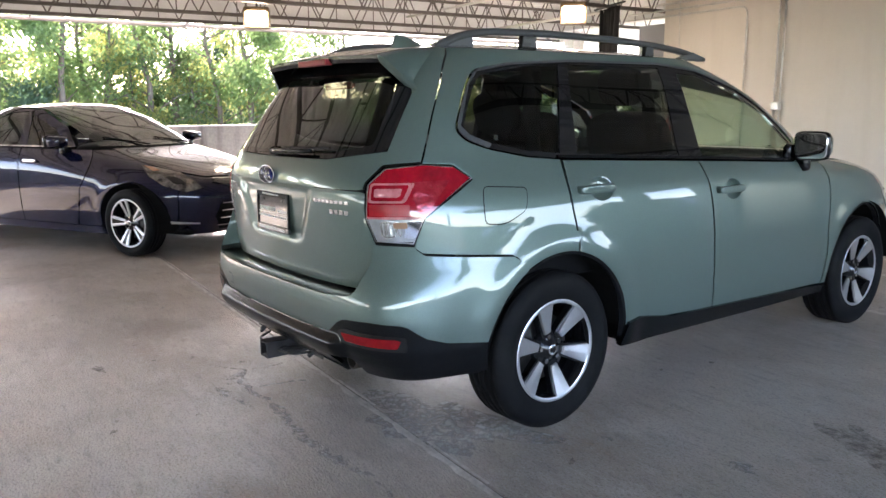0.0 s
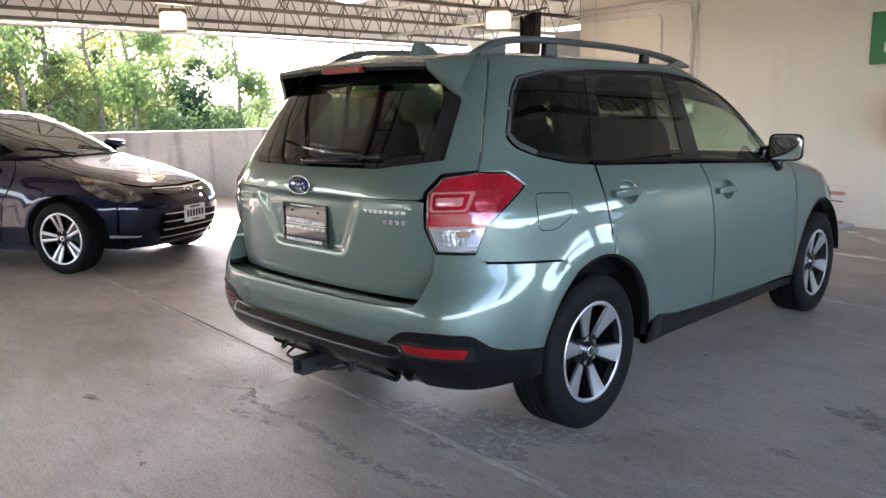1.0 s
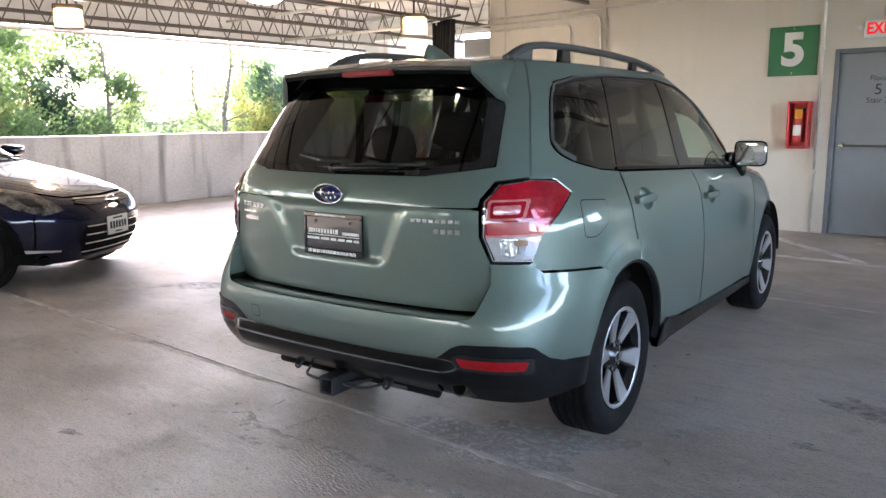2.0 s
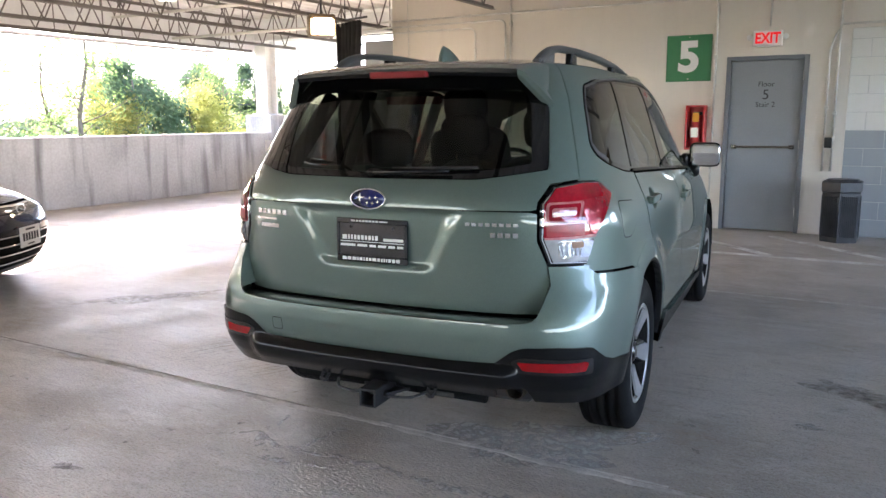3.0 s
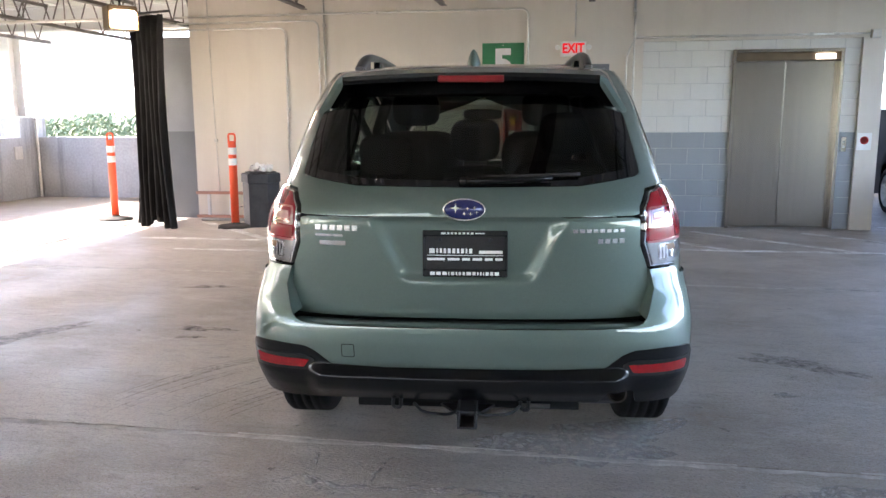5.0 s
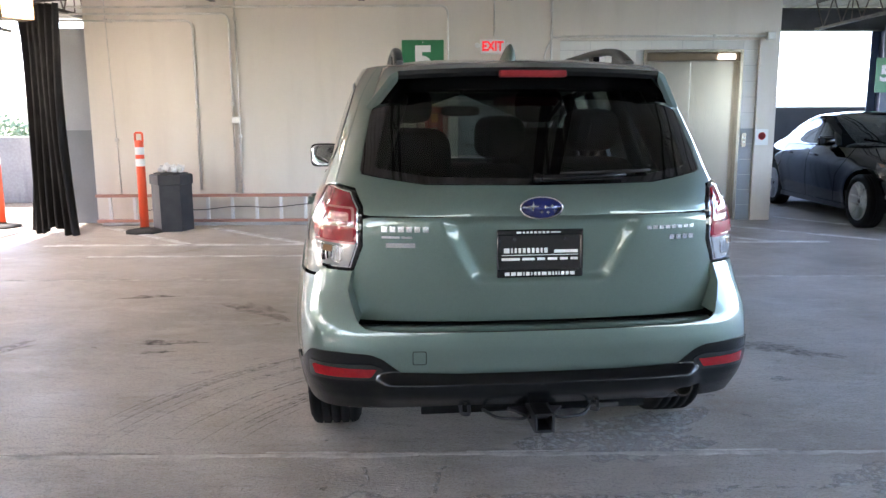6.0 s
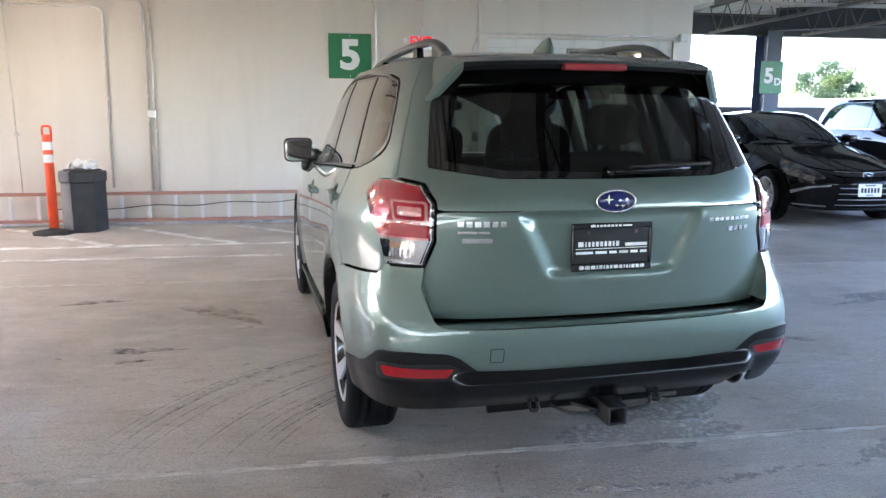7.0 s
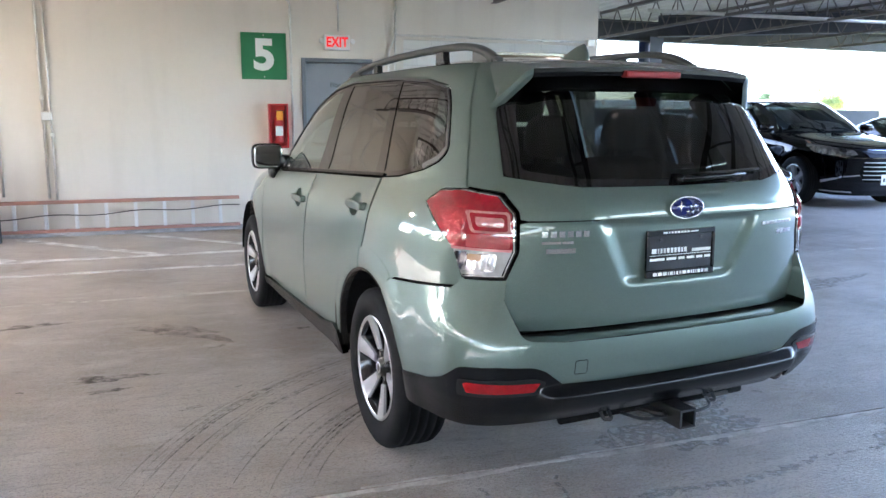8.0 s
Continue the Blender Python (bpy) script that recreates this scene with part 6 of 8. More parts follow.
# roof rails, fin, mirrors, handles, wiper
RAIL_X = 0.468
for s in (1, -1):
    rail = new("roof_rail")
    rail.parent = CAR
    rail["label"] = "dark grey arched roof rail"
    pts = [(-0.375, 1.590), (-0.32, 1.618), (-0.22, 1.645), (-0.08, 1.660), (0.2, 1.667), (0.65, 1.664), (1.0, 1.650), (1.24, 1.628), (1.40, 1.596)]
    path = bend([(s * (RAIL_X - 0.01 * max(0, y - 0.6)), y, z) for y, z in pts], 0.05, 3)
    bm = bmesh.new()
    rings = []
    for i, p in enumerate(path):
        d = (path[min(i + 1, len(path) - 1)] - path[max(i - 1, 0)]).normalized()
        n = d.cross(Vector((1, 0, 0))).normalized()
        n = n if n.z > 0 else -n
        rings.append([bm.verts.new(p + Vector((1, 0, 0)) * a * 0.021 + n * b * 0.016) for a, b in ((-1, -0.8), (-0.8, 0.6), (-0.3, 1), (0.3, 1), (0.8, 0.6), (1, -0.8))])
    for A, B in zip(rings, rings[1:]):
        for k in range(6):
            bm.faces.new((A[k], A[(k + 1) % 6], B[(k + 1) % 6], B[k]))
    bm.faces.new(rings[0])
    bm.faces.new(rings[-1][::-1])
    bmesh.ops.recalc_face_normals(bm, faces=bm.faces[:])
    part("bar", bm, mat("rail_grey", (0.075, 0.078, 0.08), 0.38, metal=0.3, vary=0.2, scale=8), rail, "", True)
    for y, w in ((0.12, 0.05), (0.95, 0.035)):
        part("support", prism([(y - w, 1.590), (y + w, 1.590), (y + w * 0.8, 1.655), (y - w * 0.8, 1.655)], 0.03, "x", None, 0.004), M_TRIM, rail).matrix_basis = pose(s * RAIL_X - 0.015, 0, 0)
    for y0, y1 in ((-0.40, -0.20), (1.20, 1.42)):
        part("foot", prism([(y0, 1.585), (y1, 1.585), (y1, 1.602 if y0 > 0 else 1.640), ((y0 + y1) / 2, 1.628), (y0, 1.598)], 0.036, "x", None, 0.006), mat("rail_foot", (0.06, 0.062, 0.064), 0.4, vary=0.2), rail).matrix_basis = pose(s * RAIL_X - 0.018, 0, 0)

fin = bmesh.new()
rings = []
for k in range(9):
    t = k / 8
    z = 1.608 + 0.068 * t
    y0, y1, hw = -0.295 + 0.03 * t ** 2, -0.295 + 0.19 * (1 - t) ** 0.7 + 0.04, 0.030 * (1 - t) ** 0.6 + 0.004
    ring = []
    for i in range(14):
        a = 2 * math.pi * i / 14
        ring.append(fin.verts.new((hw * math.sin(a), (y0 + y1) / 2 - (y1 - y0) / 2 * math.cos(a), z)))
    rings.append(ring)
for A, B in zip(rings, rings[1:]):
    for i in range(14):
        fin.faces.new((A[i], A[(i + 1) % 14], B[(i + 1) % 14], B[i]))
fin.faces.new(rings[-1])
bmesh.ops.recalc_face_normals(fin, faces=fin.faces[:])
part("antenna_fin", fin, P_GREEN, CAR, "", True)


def superbox(c, size, n=4.0, seg=(20, 14), taper=0.0):
    """A softly squared lump."""
    own = bmesh.new()
    U, V = seg
    rows = []
    for j in range(V + 1):
        ph = -math.pi / 2 + math.pi * j / V
        row = []
        for i in range(U):
            th = 2 * math.pi * i / U
            f = lambda v: math.copysign(abs(v) ** (2 / n), v)
            x, y, z = f(math.cos(ph)) * f(math.cos(th)), f(math.cos(ph)) * f(math.sin(th)), f(math.sin(ph))
            k = 1 - taper * (y + 1) / 2
            row.append(own.verts.new((c[0] + x * size[0] / 2 * k, c[1] + y * size[1] / 2, c[2] + z * size[2] / 2 * k)))
        rows.append(row)
    for A, B in zip(rows, rows[1:]):
        for i in range(U):
            own.faces.new((A[i], A[(i + 1) % U], B[(i + 1) % U], B[i]))
    bmesh.ops.remove_doubles(own, verts=own.verts[:], dist=1e-5)
    bmesh.ops.recalc_face_normals(own, faces=own.faces[:])
    return own


def door_mirror(s, parent, y, x, z, paint_m, w=0.225, h=0.15):
    e = new("door_mirror")
    e.parent, e.matrix_basis = parent, pose(s * x, y, z, 0, 0, 5 if s > 0 else 8)
    part("shell", superbox((0, 0.03, 0), (w, 0.15, h), 4.5, taper=0.35), paint_m, e, "", True)
    part("bezel", superbox((0, -0.032, 0), (w * 0.99, 0.045, h * 0.98), 5), M_TRIM, e, "", True)
    part("mirror_glass", superbox((0, -0.055, 0.0), (w * 0.92, 0.006, h * 0.86), 5), mat("mirror", (0.8, 0.82, 0.83), 0.02, metal=1.0), e, "mirror glass", True)
    part("stalk", superbox((-s * w * 0.38, 0.02, -h * 0.62), (0.09, 0.07, 0.09), 4), M_TRIM, e, "", True)
    return e


for s in (1, -1):
    door_mirror(s, CAR, 1.865, 0.893, 1.132, P_GREEN, 0.195, 0.16)
    part("mirror_sail", superbox((s * 0.775, 1.86, 1.095), (0.05, 0.16, 0.09), 4), M_TRIM, CAR, "", True)
    for y, z in HANDLES:
        hd = new("door_handle")
        hd.parent = CAR
        hx = body.point(*S(y, z)).x
        rows = []
        for j in range(7):
            r = 1.04 * (1 - j / 6)
            d = 0.004 + 0.034 * math.sqrt(max(0.0, 1 - (r / 1.04) ** 2))
            ring = []
            for k in range(21):
                cy, cz = y + 0.042 + 0.070 * r * math.cos(2 * math.pi * k / 20), z - 0.002 + 0.050 * r * math.sin(2 * math.pi * k / 20)
                ring.append(Vector((s * (body.point(*S(cy, cz)).x - d), cy, cz)))
            rows.append(ring)
        part("cup", sheet_mesh(rows, s > 0), P_GREEN, hd, "", True)
        part("grip", superbox((s * (hx + 0.020), y, z), (0.022, 0.215, 0.036), 4), P_GREEN, hd, "", True)
        part("foot", superbox((s * (hx + 0.006), y - 0.085, z), (0.034, 0.04, 0.034), 4), P_GREEN, hd, "", True)
        part("foot", superbox((s * (hx + 0.006), y + 0.092, z), (0.034, 0.028, 0.034), 4), P_GREEN, hd, "", True)

wiper = new("rear_wiper")
wiper.parent = CAR
base = body.point(*E(-0.012, 1.168)) + Vector((0, -0.02, 0))
part("pivot", lathe([(0.0, -0.014), (0.014, -0.014), (0.018, 0.0), (0.018, 0.03), (0.0, 0.03)], 16, "y"), M_TRIM, wiper, "", True).matrix_basis = Matrix.Translation(base)
arm = [body.point(*E(x, 1.168 + 0.012 * (x / 0.39))) + Vector((0, -0.026, 0)) for x in (0.0, 0.10, 0.22, 0.30)]
part("arm", tube(arm, [0.013, 0.012, 0.009, 0.007], 8), M_TRIM, wiper, "", True)
blade = [body.point(*E(x, 1.174 + 0.010 * (x / 0.39))) + Vector((0, -0.012, 0.006)) for x in np.linspace(0.07, 0.40, 7)]
part("blade", tube(blade, 0.006, 6), M_RUBBER, wiper, "", True)

# badges and plate
bc = body.point(*E(0.0005, 1.069), 0.004)
e = new("badge")
e.parent, e.matrix_basis = CAR, pose(-0.008, bc.y, bc.z, -2)
oval = lathe([(0.0, 0.0), (0.5, 0.0), (0.5, -0.006 / 0.15), (0.0, -0.009 / 0.15)], 36, "y")
oval.transform(Matrix.Diagonal((0.146, 0.15, 0.074, 1)))
part("field", oval, M_BADGEBLUE, e, "dark blue oval", True)
ringb = bmesh.new()
tube([(0.073 * math.cos(a), -0.006, 0.037 * math.sin(a)) for a in np.linspace(0, 2 * math.pi, 40, endpoint=False)], 0.0032, 6, ringb, True)
part("ring", ringb, M_CHROME, e, "chrome ring", True)
for x, z, r in ((-0.030, 0.006, 0.022), (0.012, 0.004, 0.009), (0.036, 0.007, 0.009), (0.022, -0.015, 0.009), (0.044, -0.010, 0.009), (0.0, -0.014, 0.009)):
    star = []
    for k in range(8):
        rr = r if k % 2 == 0 else r * 0.22
        star.append((x + rr * math.cos(math.pi / 4 * k), z + rr * 0.8 * math.sin(math.pi / 4 * k)))
    part("star", prism(star, -0.004, "y"), M_SILVERTXT, e, "silver four-pointed shape").matrix_basis = pose(0, -0.0085, 0)

pl = new("plate")
pl.parent, pl.matrix_basis = CAR, pose(-0.006, -0.905, 0.909, -1)
pl["label"] = "black dealer plate in a black frame with pale bars"
part("backing", box((-0.146, -0.004, -0.078), (0.146, 0.004, 0.078), 0.003), M_PLATEBLACK, pl)
frm = box((-0.152, -0.010, 0.064), (0.152, 0.004, 0.084), 0.003)
box((-0.152, -0.010, -0.084), (0.152, 0.004, -0.058), 0.003, frm)
box((-0.152, -0.010, -0.058), (-0.142, 0.004, 0.064), 0.002, frm)
box((0.142, -0.010, -0.058), (0.152, 0.004, 0.064), 0.002, frm)
part("frame", frm, M_GLOSSBLACK, pl)


def bars(parent, m, spans, material, gap=0.0035):
    """Unreadable or private writing as plain bars: (left, right, middle height, bar height)."""
    for a, b, z, h in spans:
        ob = part("bar", box((a, -0.0012, z - h / 2), (b, 0.0, z + h / 2)), material, parent)
        ob.matrix_basis = m



def words(x0, x1, z, h, sizes):
    out, x = [], x0
    unit = (x1 - x0) / (sum(sizes) + 0.45 * (len(sizes) - 1))
    for s in sizes:
        out.append((x, x + s * unit, z, h))
        x += (s + 0.45) * unit
    return out


bars(pl, pose(0, -0.0045, 0), words(-0.128, 0.026, 0.010, 0.017, (1.5, 0.5, 0.6, 0.7, 0.8, 0.8, 0.7, 0.8, 0.5, 0.9)) + [(-0.136, 0.136, -0.006, 0.0022), (0.05, 0.134, 0.006, 0.011)] + words(-0.136, 0.134, -0.020, 0.009, (3, 2, 1.3, 1.6, 1.3, 1.2)), M_WHITE)
bars(pl, pose(0, -0.0105, 0), words(-0.125, 0.122, -0.071, 0.012, (1.5, 1.5, 1.5, 0.4, 1.1, 0.5, 0.8, 0.8, 1.5, 1, 0.5, 0.5, 0.4, 1, 1, 1.4)) + words(-0.085, 0.03, 0.074, 0.007, (1.4, 0.6, 0.7, 0.7, 0.8, 0.8, 0.7, 0.8)) + [(0.036, 0.07, 0.074, 0.004)], M_WHITE)
for x in (-0.09, 0.09):
    part("screw", tube([(x, -0.0045, 0.05), (x, -0.007, 0.05)], 0.006, 10), M_DARKMETAL, pl)


def badge_bars(x0, x1, z, h, sizes, material, name):
    e = new(name)
    e.parent = CAR
    for a, b, zz, hh in words(x0, x1, z, h, sizes):
        panel("bar", patch(body, [E(a, zz - hh / 2), E(a, zz + hh / 2), E(b, zz + hh / 2), E(b, zz - hh / 2)], off=0.004, gap=0, rim=0.003, step=0.02), material, e)


badge_bars(-0.555, -0.395, 0.998, 0.019, (1, 1, 1, 1, 1, 1), M_SILVERTXT, "badge_bars")
badge_bars(-0.555, -0.450, 0.970, 0.008, (5, 3), M_SILVERTXT, "badge_bars")
badge_bars(-0.540, -0.440, 0.942, 0.016, (6,), M_SILVERTXT, "badge_bars")
badge_bars(0.375, 0.560, 0.992, 0.012, (1, 1, 1, 1, 1, 1, 1, 1), M_SILVERTXT, "badge_bars")
badge_bars(0.465, 0.560, 0.955, 0.017, (1, 1, 1, 1), M_SILVERTXT, "badge_bars")

# cabin
cab = new("cabin")
cab.parent = CAR
cab["label"] = "dark grey cloth cabin"
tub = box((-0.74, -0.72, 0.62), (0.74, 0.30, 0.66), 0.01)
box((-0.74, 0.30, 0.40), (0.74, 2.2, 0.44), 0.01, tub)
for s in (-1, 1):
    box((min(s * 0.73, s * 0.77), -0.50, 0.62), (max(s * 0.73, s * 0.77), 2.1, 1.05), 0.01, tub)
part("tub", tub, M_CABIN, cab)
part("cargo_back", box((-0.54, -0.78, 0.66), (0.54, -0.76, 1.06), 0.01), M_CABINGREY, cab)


def seat(x, y, wd, recline, rest_w=0.26, tall=0.64, label=""):
    e = new("seat")
    e.parent, e.matrix_basis = cab, pose(x, y, 0.72)
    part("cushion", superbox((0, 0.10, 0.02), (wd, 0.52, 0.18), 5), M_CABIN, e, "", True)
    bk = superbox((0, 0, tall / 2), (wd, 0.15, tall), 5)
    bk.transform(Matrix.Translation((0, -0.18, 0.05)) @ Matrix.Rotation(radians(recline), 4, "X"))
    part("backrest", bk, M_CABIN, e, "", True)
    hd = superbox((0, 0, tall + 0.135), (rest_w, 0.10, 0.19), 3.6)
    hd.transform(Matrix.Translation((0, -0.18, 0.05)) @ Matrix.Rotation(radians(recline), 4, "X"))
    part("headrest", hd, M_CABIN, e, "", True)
    for dx in (-0.055, 0.055):
        p = tube([(dx, 0, tall - 0.03), (dx, 0, tall + 0.06)], 0.006, 8)
        p.transform(Matrix.Translation((0, -0.18, 0.05)) @ Matrix.Rotation(radians(recline), 4, "X"))
        part("post", p, M_CHROME, e)
    return e


for x, w, rest, tall in ((-0.42, 0.50, 0.25, 0.33), (0.0, 0.32, 0.23, 0.40), (0.42, 0.50, 0.25, 0.43)):
    seat(x, 0.30, w, 14, rest, tall)
for x in (-0.37, 0.37):
    seat(x, 1.22, 0.50, 14, 0.27, 0.56)
dash = superbox((0, 1.98, 0.92), (1.42, 0.50, 0.28), 4)
part("dashboard", dash, M_CABINGREY, cab, "", True)
sw_ = bmesh.new()
tube([(0.185 * math.cos(a), 0, 0.185 * math.sin(a)) for a in np.linspace(0, 2 * math.pi, 28, endpoint=False)], 0.016, 8, sw_, True)
box((-0.17, -0.01, -0.02), (0.17, 0.01, 0.02), 0.008, sw_)
part("steering_wheel", sw_, M_CABIN, cab, "", True).matrix_basis = pose(-0.37, 1.68, 0.98, -22)
part("rear_view_mirror", superbox((0, 1.50, 1.42), (0.25, 0.035, 0.065), 4), M_CABIN, cab, "", True)
for s in (-1, 1):
    for y0, y1, x in ((0.80, 0.85, 0.70), (-0.02, 0.05, 0.71)):
        part("pillar_lining", tube([(s * (x - 0.03), y0, 1.06), (s * (x - 0.17), y1, 1.50)], 0.032, 8), M_CABINGREY, cab, "", True)
    part("belt_strap", tube([(s * 0.60, 0.05, 1.50), (s * 0.34, 0.30, 0.85)], 0.02, 6), M_CABIN, cab)
    part("rear_lining", tube([(s * 0.60, -0.64, 1.10), (s * 0.47, -0.42, 1.46)], 0.04, 8), M_CABINGREY, cab, "", True)


# ---- the other parked cars ----
P_NAVY = paint("navy_paint", (0.002, 0.0026, 0.015), (0.005, 0.007, 0.038), 0.22, 1.5, 0.4)
P_BLACK = paint("black_paint", (0.001, 0.001, 0.0015), (0.002, 0.002, 0.003), 0.10, 1.36, 0.0)
M_HEADLAMP = mat("head_lamp_glass", (0.07, 0.07, 0.075), 0.06, metal=0.6, coat=1.0, vary=0.9, scale=13, fine=50, tint=(0.42, 0.40, 0.37))
M_RIMSILVER = mat("silver_wheel", (0.62, 0.62, 0.63), 0.28, metal=0.9, vary=0.15, scale=5)
G_CAR = glass("car_glass", (0.42, 0.50, 0.47))
G_CARSIDE = glass("dark_side_glass", (0.10, 0.115, 0.11))


def tables(rows, ky, kw, kz):
    return tuple((z * kz, v * (kw if kw else ky)) for z, v in rows)


SEDAN = {
    "w": ((0.2, 0.83), (0.40, 0.87), (0.60, 0.885), (0.74, 0.882), (0.86, 0.855), (0.93, 0.815), (0.97, 0.785), (1.15, 0.715), (1.30, 0.645), (1.37, 0.585), (1.42, 0.50)),
    "r": ((0.2, -0.82), (0.5, -0.93), (0.75, -0.93), (0.93, -0.88), (0.985, -0.62), (1.02, -0.40), (1.2, 0.00), (1.34, 0.42), (1.42, 0.75)),
    "f": ((0.18, 3.38), (0.35, 3.50), (0.55, 3.53), (0.64, 3.46), (0.72, 3.22), (0.82, 2.86), (0.92, 2.42), (0.97, 2.22), (1.15, 1.88), (1.33, 1.46), (1.42, 1.15)),
}
SUVT = {
    "w": ((0.25, 0.86), (0.45, 0.91), (0.75, 0.935), (0.98, 0.93), (1.08, 0.90), (1.16, 0.855), (1.40, 0.775), (1.58, 0.70), (1.66, 0.63), (1.71, 0.55)),
    "r": ((0.3, -0.95), (0.6, -1.05), (1.05, -1.05), (1.2, -0.98), (1.6, -0.72), (1.71, -0.55)),
    "f": ((0.25, 3.50), (0.45, 3.66), (0.80, 3.68), (0.92, 3.60), (1.0, 3.3), (1.07, 2.8), (1.12, 2.45), (1.3, 2.15), (1.55, 1.62), (1.71, 1.2)),
}


def parked_car(name, label, m, tab, wb, track, R, rim, zk, colour, style, front, group=""):
    """A parked car: zk holds its heights (sill, bonnet edge, belt, window top, roof edge); front its face."""
    k = wb / 2.70
    sill, edge, belt, wtop, roof_z = zk
    sh = Shell(1.0 * k, tab["w"], tuple((z, v * k) for z, v in tab["r"]), tuple((z, v * k) for z, v in tab["f"]), 4.0, 3.6, ((0, R + 0.01, R + 0.06), (wb, R + 0.01, R + 0.06)), 0.012, 0.03, 0.6)
    car = thing(name, label, "car", group, m)
    S_, E_, Q = sh.side, sh.end, float(sh.q[-1]) + 0.004
    ar = R + 0.045
    za = R + 0.01

    def both(nm, poly, material, lab="", **kw):
        d = patch(sh, [(*S_(p[0], p[1]), *p[2:]) for p in poly] if kw.pop("flank", True) else poly, **kw)
        panel(nm, d, material, car, lab)
        panel(nm, d, material, car, lab, True)

    yd, ym, yf = 0.42 * k, 1.22 * k, 2.10 * k
    st = 0.06
    low_r = sill + 0.02
    aR = lambda a0, a1, n=8: arch_arc(0.0, za, ar, a0, a1, n)
    aF = lambda a0, a1, n=10: arch_arc(wb, za, ar, a0, a1, n)
    both("rear_quarter", [(-0.80, sill + 0.05), (-0.62, sill + 0.02)] + aR(188, 45, 10) + [(0.34 * k, za + ar * 0.9), (0.40 * k, belt), (0.10 * k, belt + 0.02), (-0.45 * k, belt + 0.005), (-0.80, edge + 0.1)], colour, step=st)
    both("rear_door", [(0.345 * k, za + ar * 0.88)] + aR(42, 2, 6) + [(ar + 0.05, sill), (ym - 0.004, sill), (ym - 0.004, belt), (0.408 * k, belt)], colour, step=st)
    both("front_door", [(ym + 0.004, sill), (yf - 0.1, sill), (yf, 0.62), (yf, belt - 0.01), (ym + 0.004, belt)], colour, step=st)
    both("fender", [(yf + 0.008, belt - 0.012), (yf + 0.008, 0.62), (yf - 0.09, sill)] + [(wb - ar - 0.03, sill)] + aF(184, 6, 12) + [(wb + ar + 0.05, za - 0.02), (wb + ar + 0.10, za + 0.25), (wb + 0.35, edge + 0.02), (wb, edge + 0.104 * k), (yf + 0.155, belt - 0.0125)], colour, step=st)
    both("sill", [(ar * 0.9, sill - 0.07), (wb - ar * 0.9, sill - 0.07), (wb - ar, sill + 0.0), (ar, sill + 0.0)], M_TRIM if style == "suv" else colour, off=0.006, step=0.08, gap=0, rim=0.03)
    # roof side, pillars and glass
    yw0, yw1 = (-0.72, 0.10) if style == "suv" else (0.02 * k, 0.36 * k)
    f_at = lambda z: sh.val("f", z)
    r_at = lambda z: sh.val("r", z)
    top_f, top_r = f_at(wtop) - 0.30, r_at(wtop) + 0.28
    rear_low = r_at(belt + 0.03) + (0.30 if style == "suv" else 0.42)
    outer = [(rear_low - 0.12, belt + 0.008), (f_at(belt + 0.02) - 0.42, belt + 0.008), (f_at(belt + 0.02) - 0.36, belt + 0.02), (f_at((belt + wtop) / 2) - 0.24, (belt + wtop) / 2 + 0.02), (top_f + 0.12, wtop + 0.012), (top_f - 0.4, roof_z), (top_r + 0.3, roof_z), (top_r, wtop), (r_at((belt + wtop) / 2) + 0.16, (belt + wtop) / 2)]
    wfront = [(ym + 0.05, belt + 0.02), (f_at(belt + 0.02) - 0.50, belt + 0.02), (f_at((belt + wtop) / 2) - 0.33, (belt + wtop) / 2), (top_f, wtop - 0.01), (ym - 0.02, wtop)]
    wrear = [(rear_low + 0.06, belt + 0.03), (ym - 0.06, belt + 0.02), (ym - 0.10, wtop), (top_r + 0.12, wtop - 0.012), (r_at((belt + wtop) / 2) + 0.30, (belt + wtop) / 2)]
    tosh = lambda poly: [(*S_(p[0], p[1]), *p[2:]) for p in poly]
    both("window_frame", outer, colour if style != "suv" else M_GLOSSBLACK, off=-0.002, holes=[tosh(wfront), tosh(wrear)], gap=0.0, step=st)
    for w in (wfront, wrear):
        both("side_window", w, G_CARSIDE, off=-0.006, gap=-0.004, rim=0, step=0.1)
    both("window_chrome", [(rear_low, belt + 0.010), (f_at(belt + 0.02) - 0.45, belt + 0.010), (f_at(belt + 0.02) - 0.45, belt + 0.022), (rear_low, belt + 0.024)], M_CHROME, off=0.003, gap=0, rim=0.005, step=0.1)
    # bonnet, windscreen, rear
    fb = [S_(yf + 0.16, belt - 0.012), S_(wb, edge + 0.105 * k), S_(wb + 0.36, edge + 0.025), (*E_(0.40, edge - 0.02, True),), (Q, edge - 0.03)]
    fb += [(Q, belt), E_(0.55, belt, True)]
    hp_ = patch(sh, fb, step=0.06, zstep=0.014, gap=0.002)
    panel("bonnet", merged(hp_, mirrored(hp_)), colour, car)
    ws = [E_(0.60, belt + 0.02, True), S_(f_at((belt + wtop) / 2) - 0.20, (belt + wtop) / 2 + 0.02), S_(top_f + 0.16, wtop + 0.012), S_(top_f - 0.1, roof_z), (Q, roof_z), (Q, belt + 0.015)]
    wsd = patch(sh, ws, step=0.08, gap=0.0, rim=0)
    panel("windscreen", merged(wsd, mirrored(wsd)), G_CAR, car, "windscreen")
    nose_ = [S_(wb + ar + 0.055, za - 0.04), S_(wb + ar + 0.105, za + 0.25), S_(wb + 0.365, edge + 0.015), E_(0.40, edge - 0.03, True), (Q, edge - 0.04), (Q, 0.20), S_(wb + ar + 0.1, 0.20)]
    nd = patch(sh, nose_, step=st, gap=0.002)
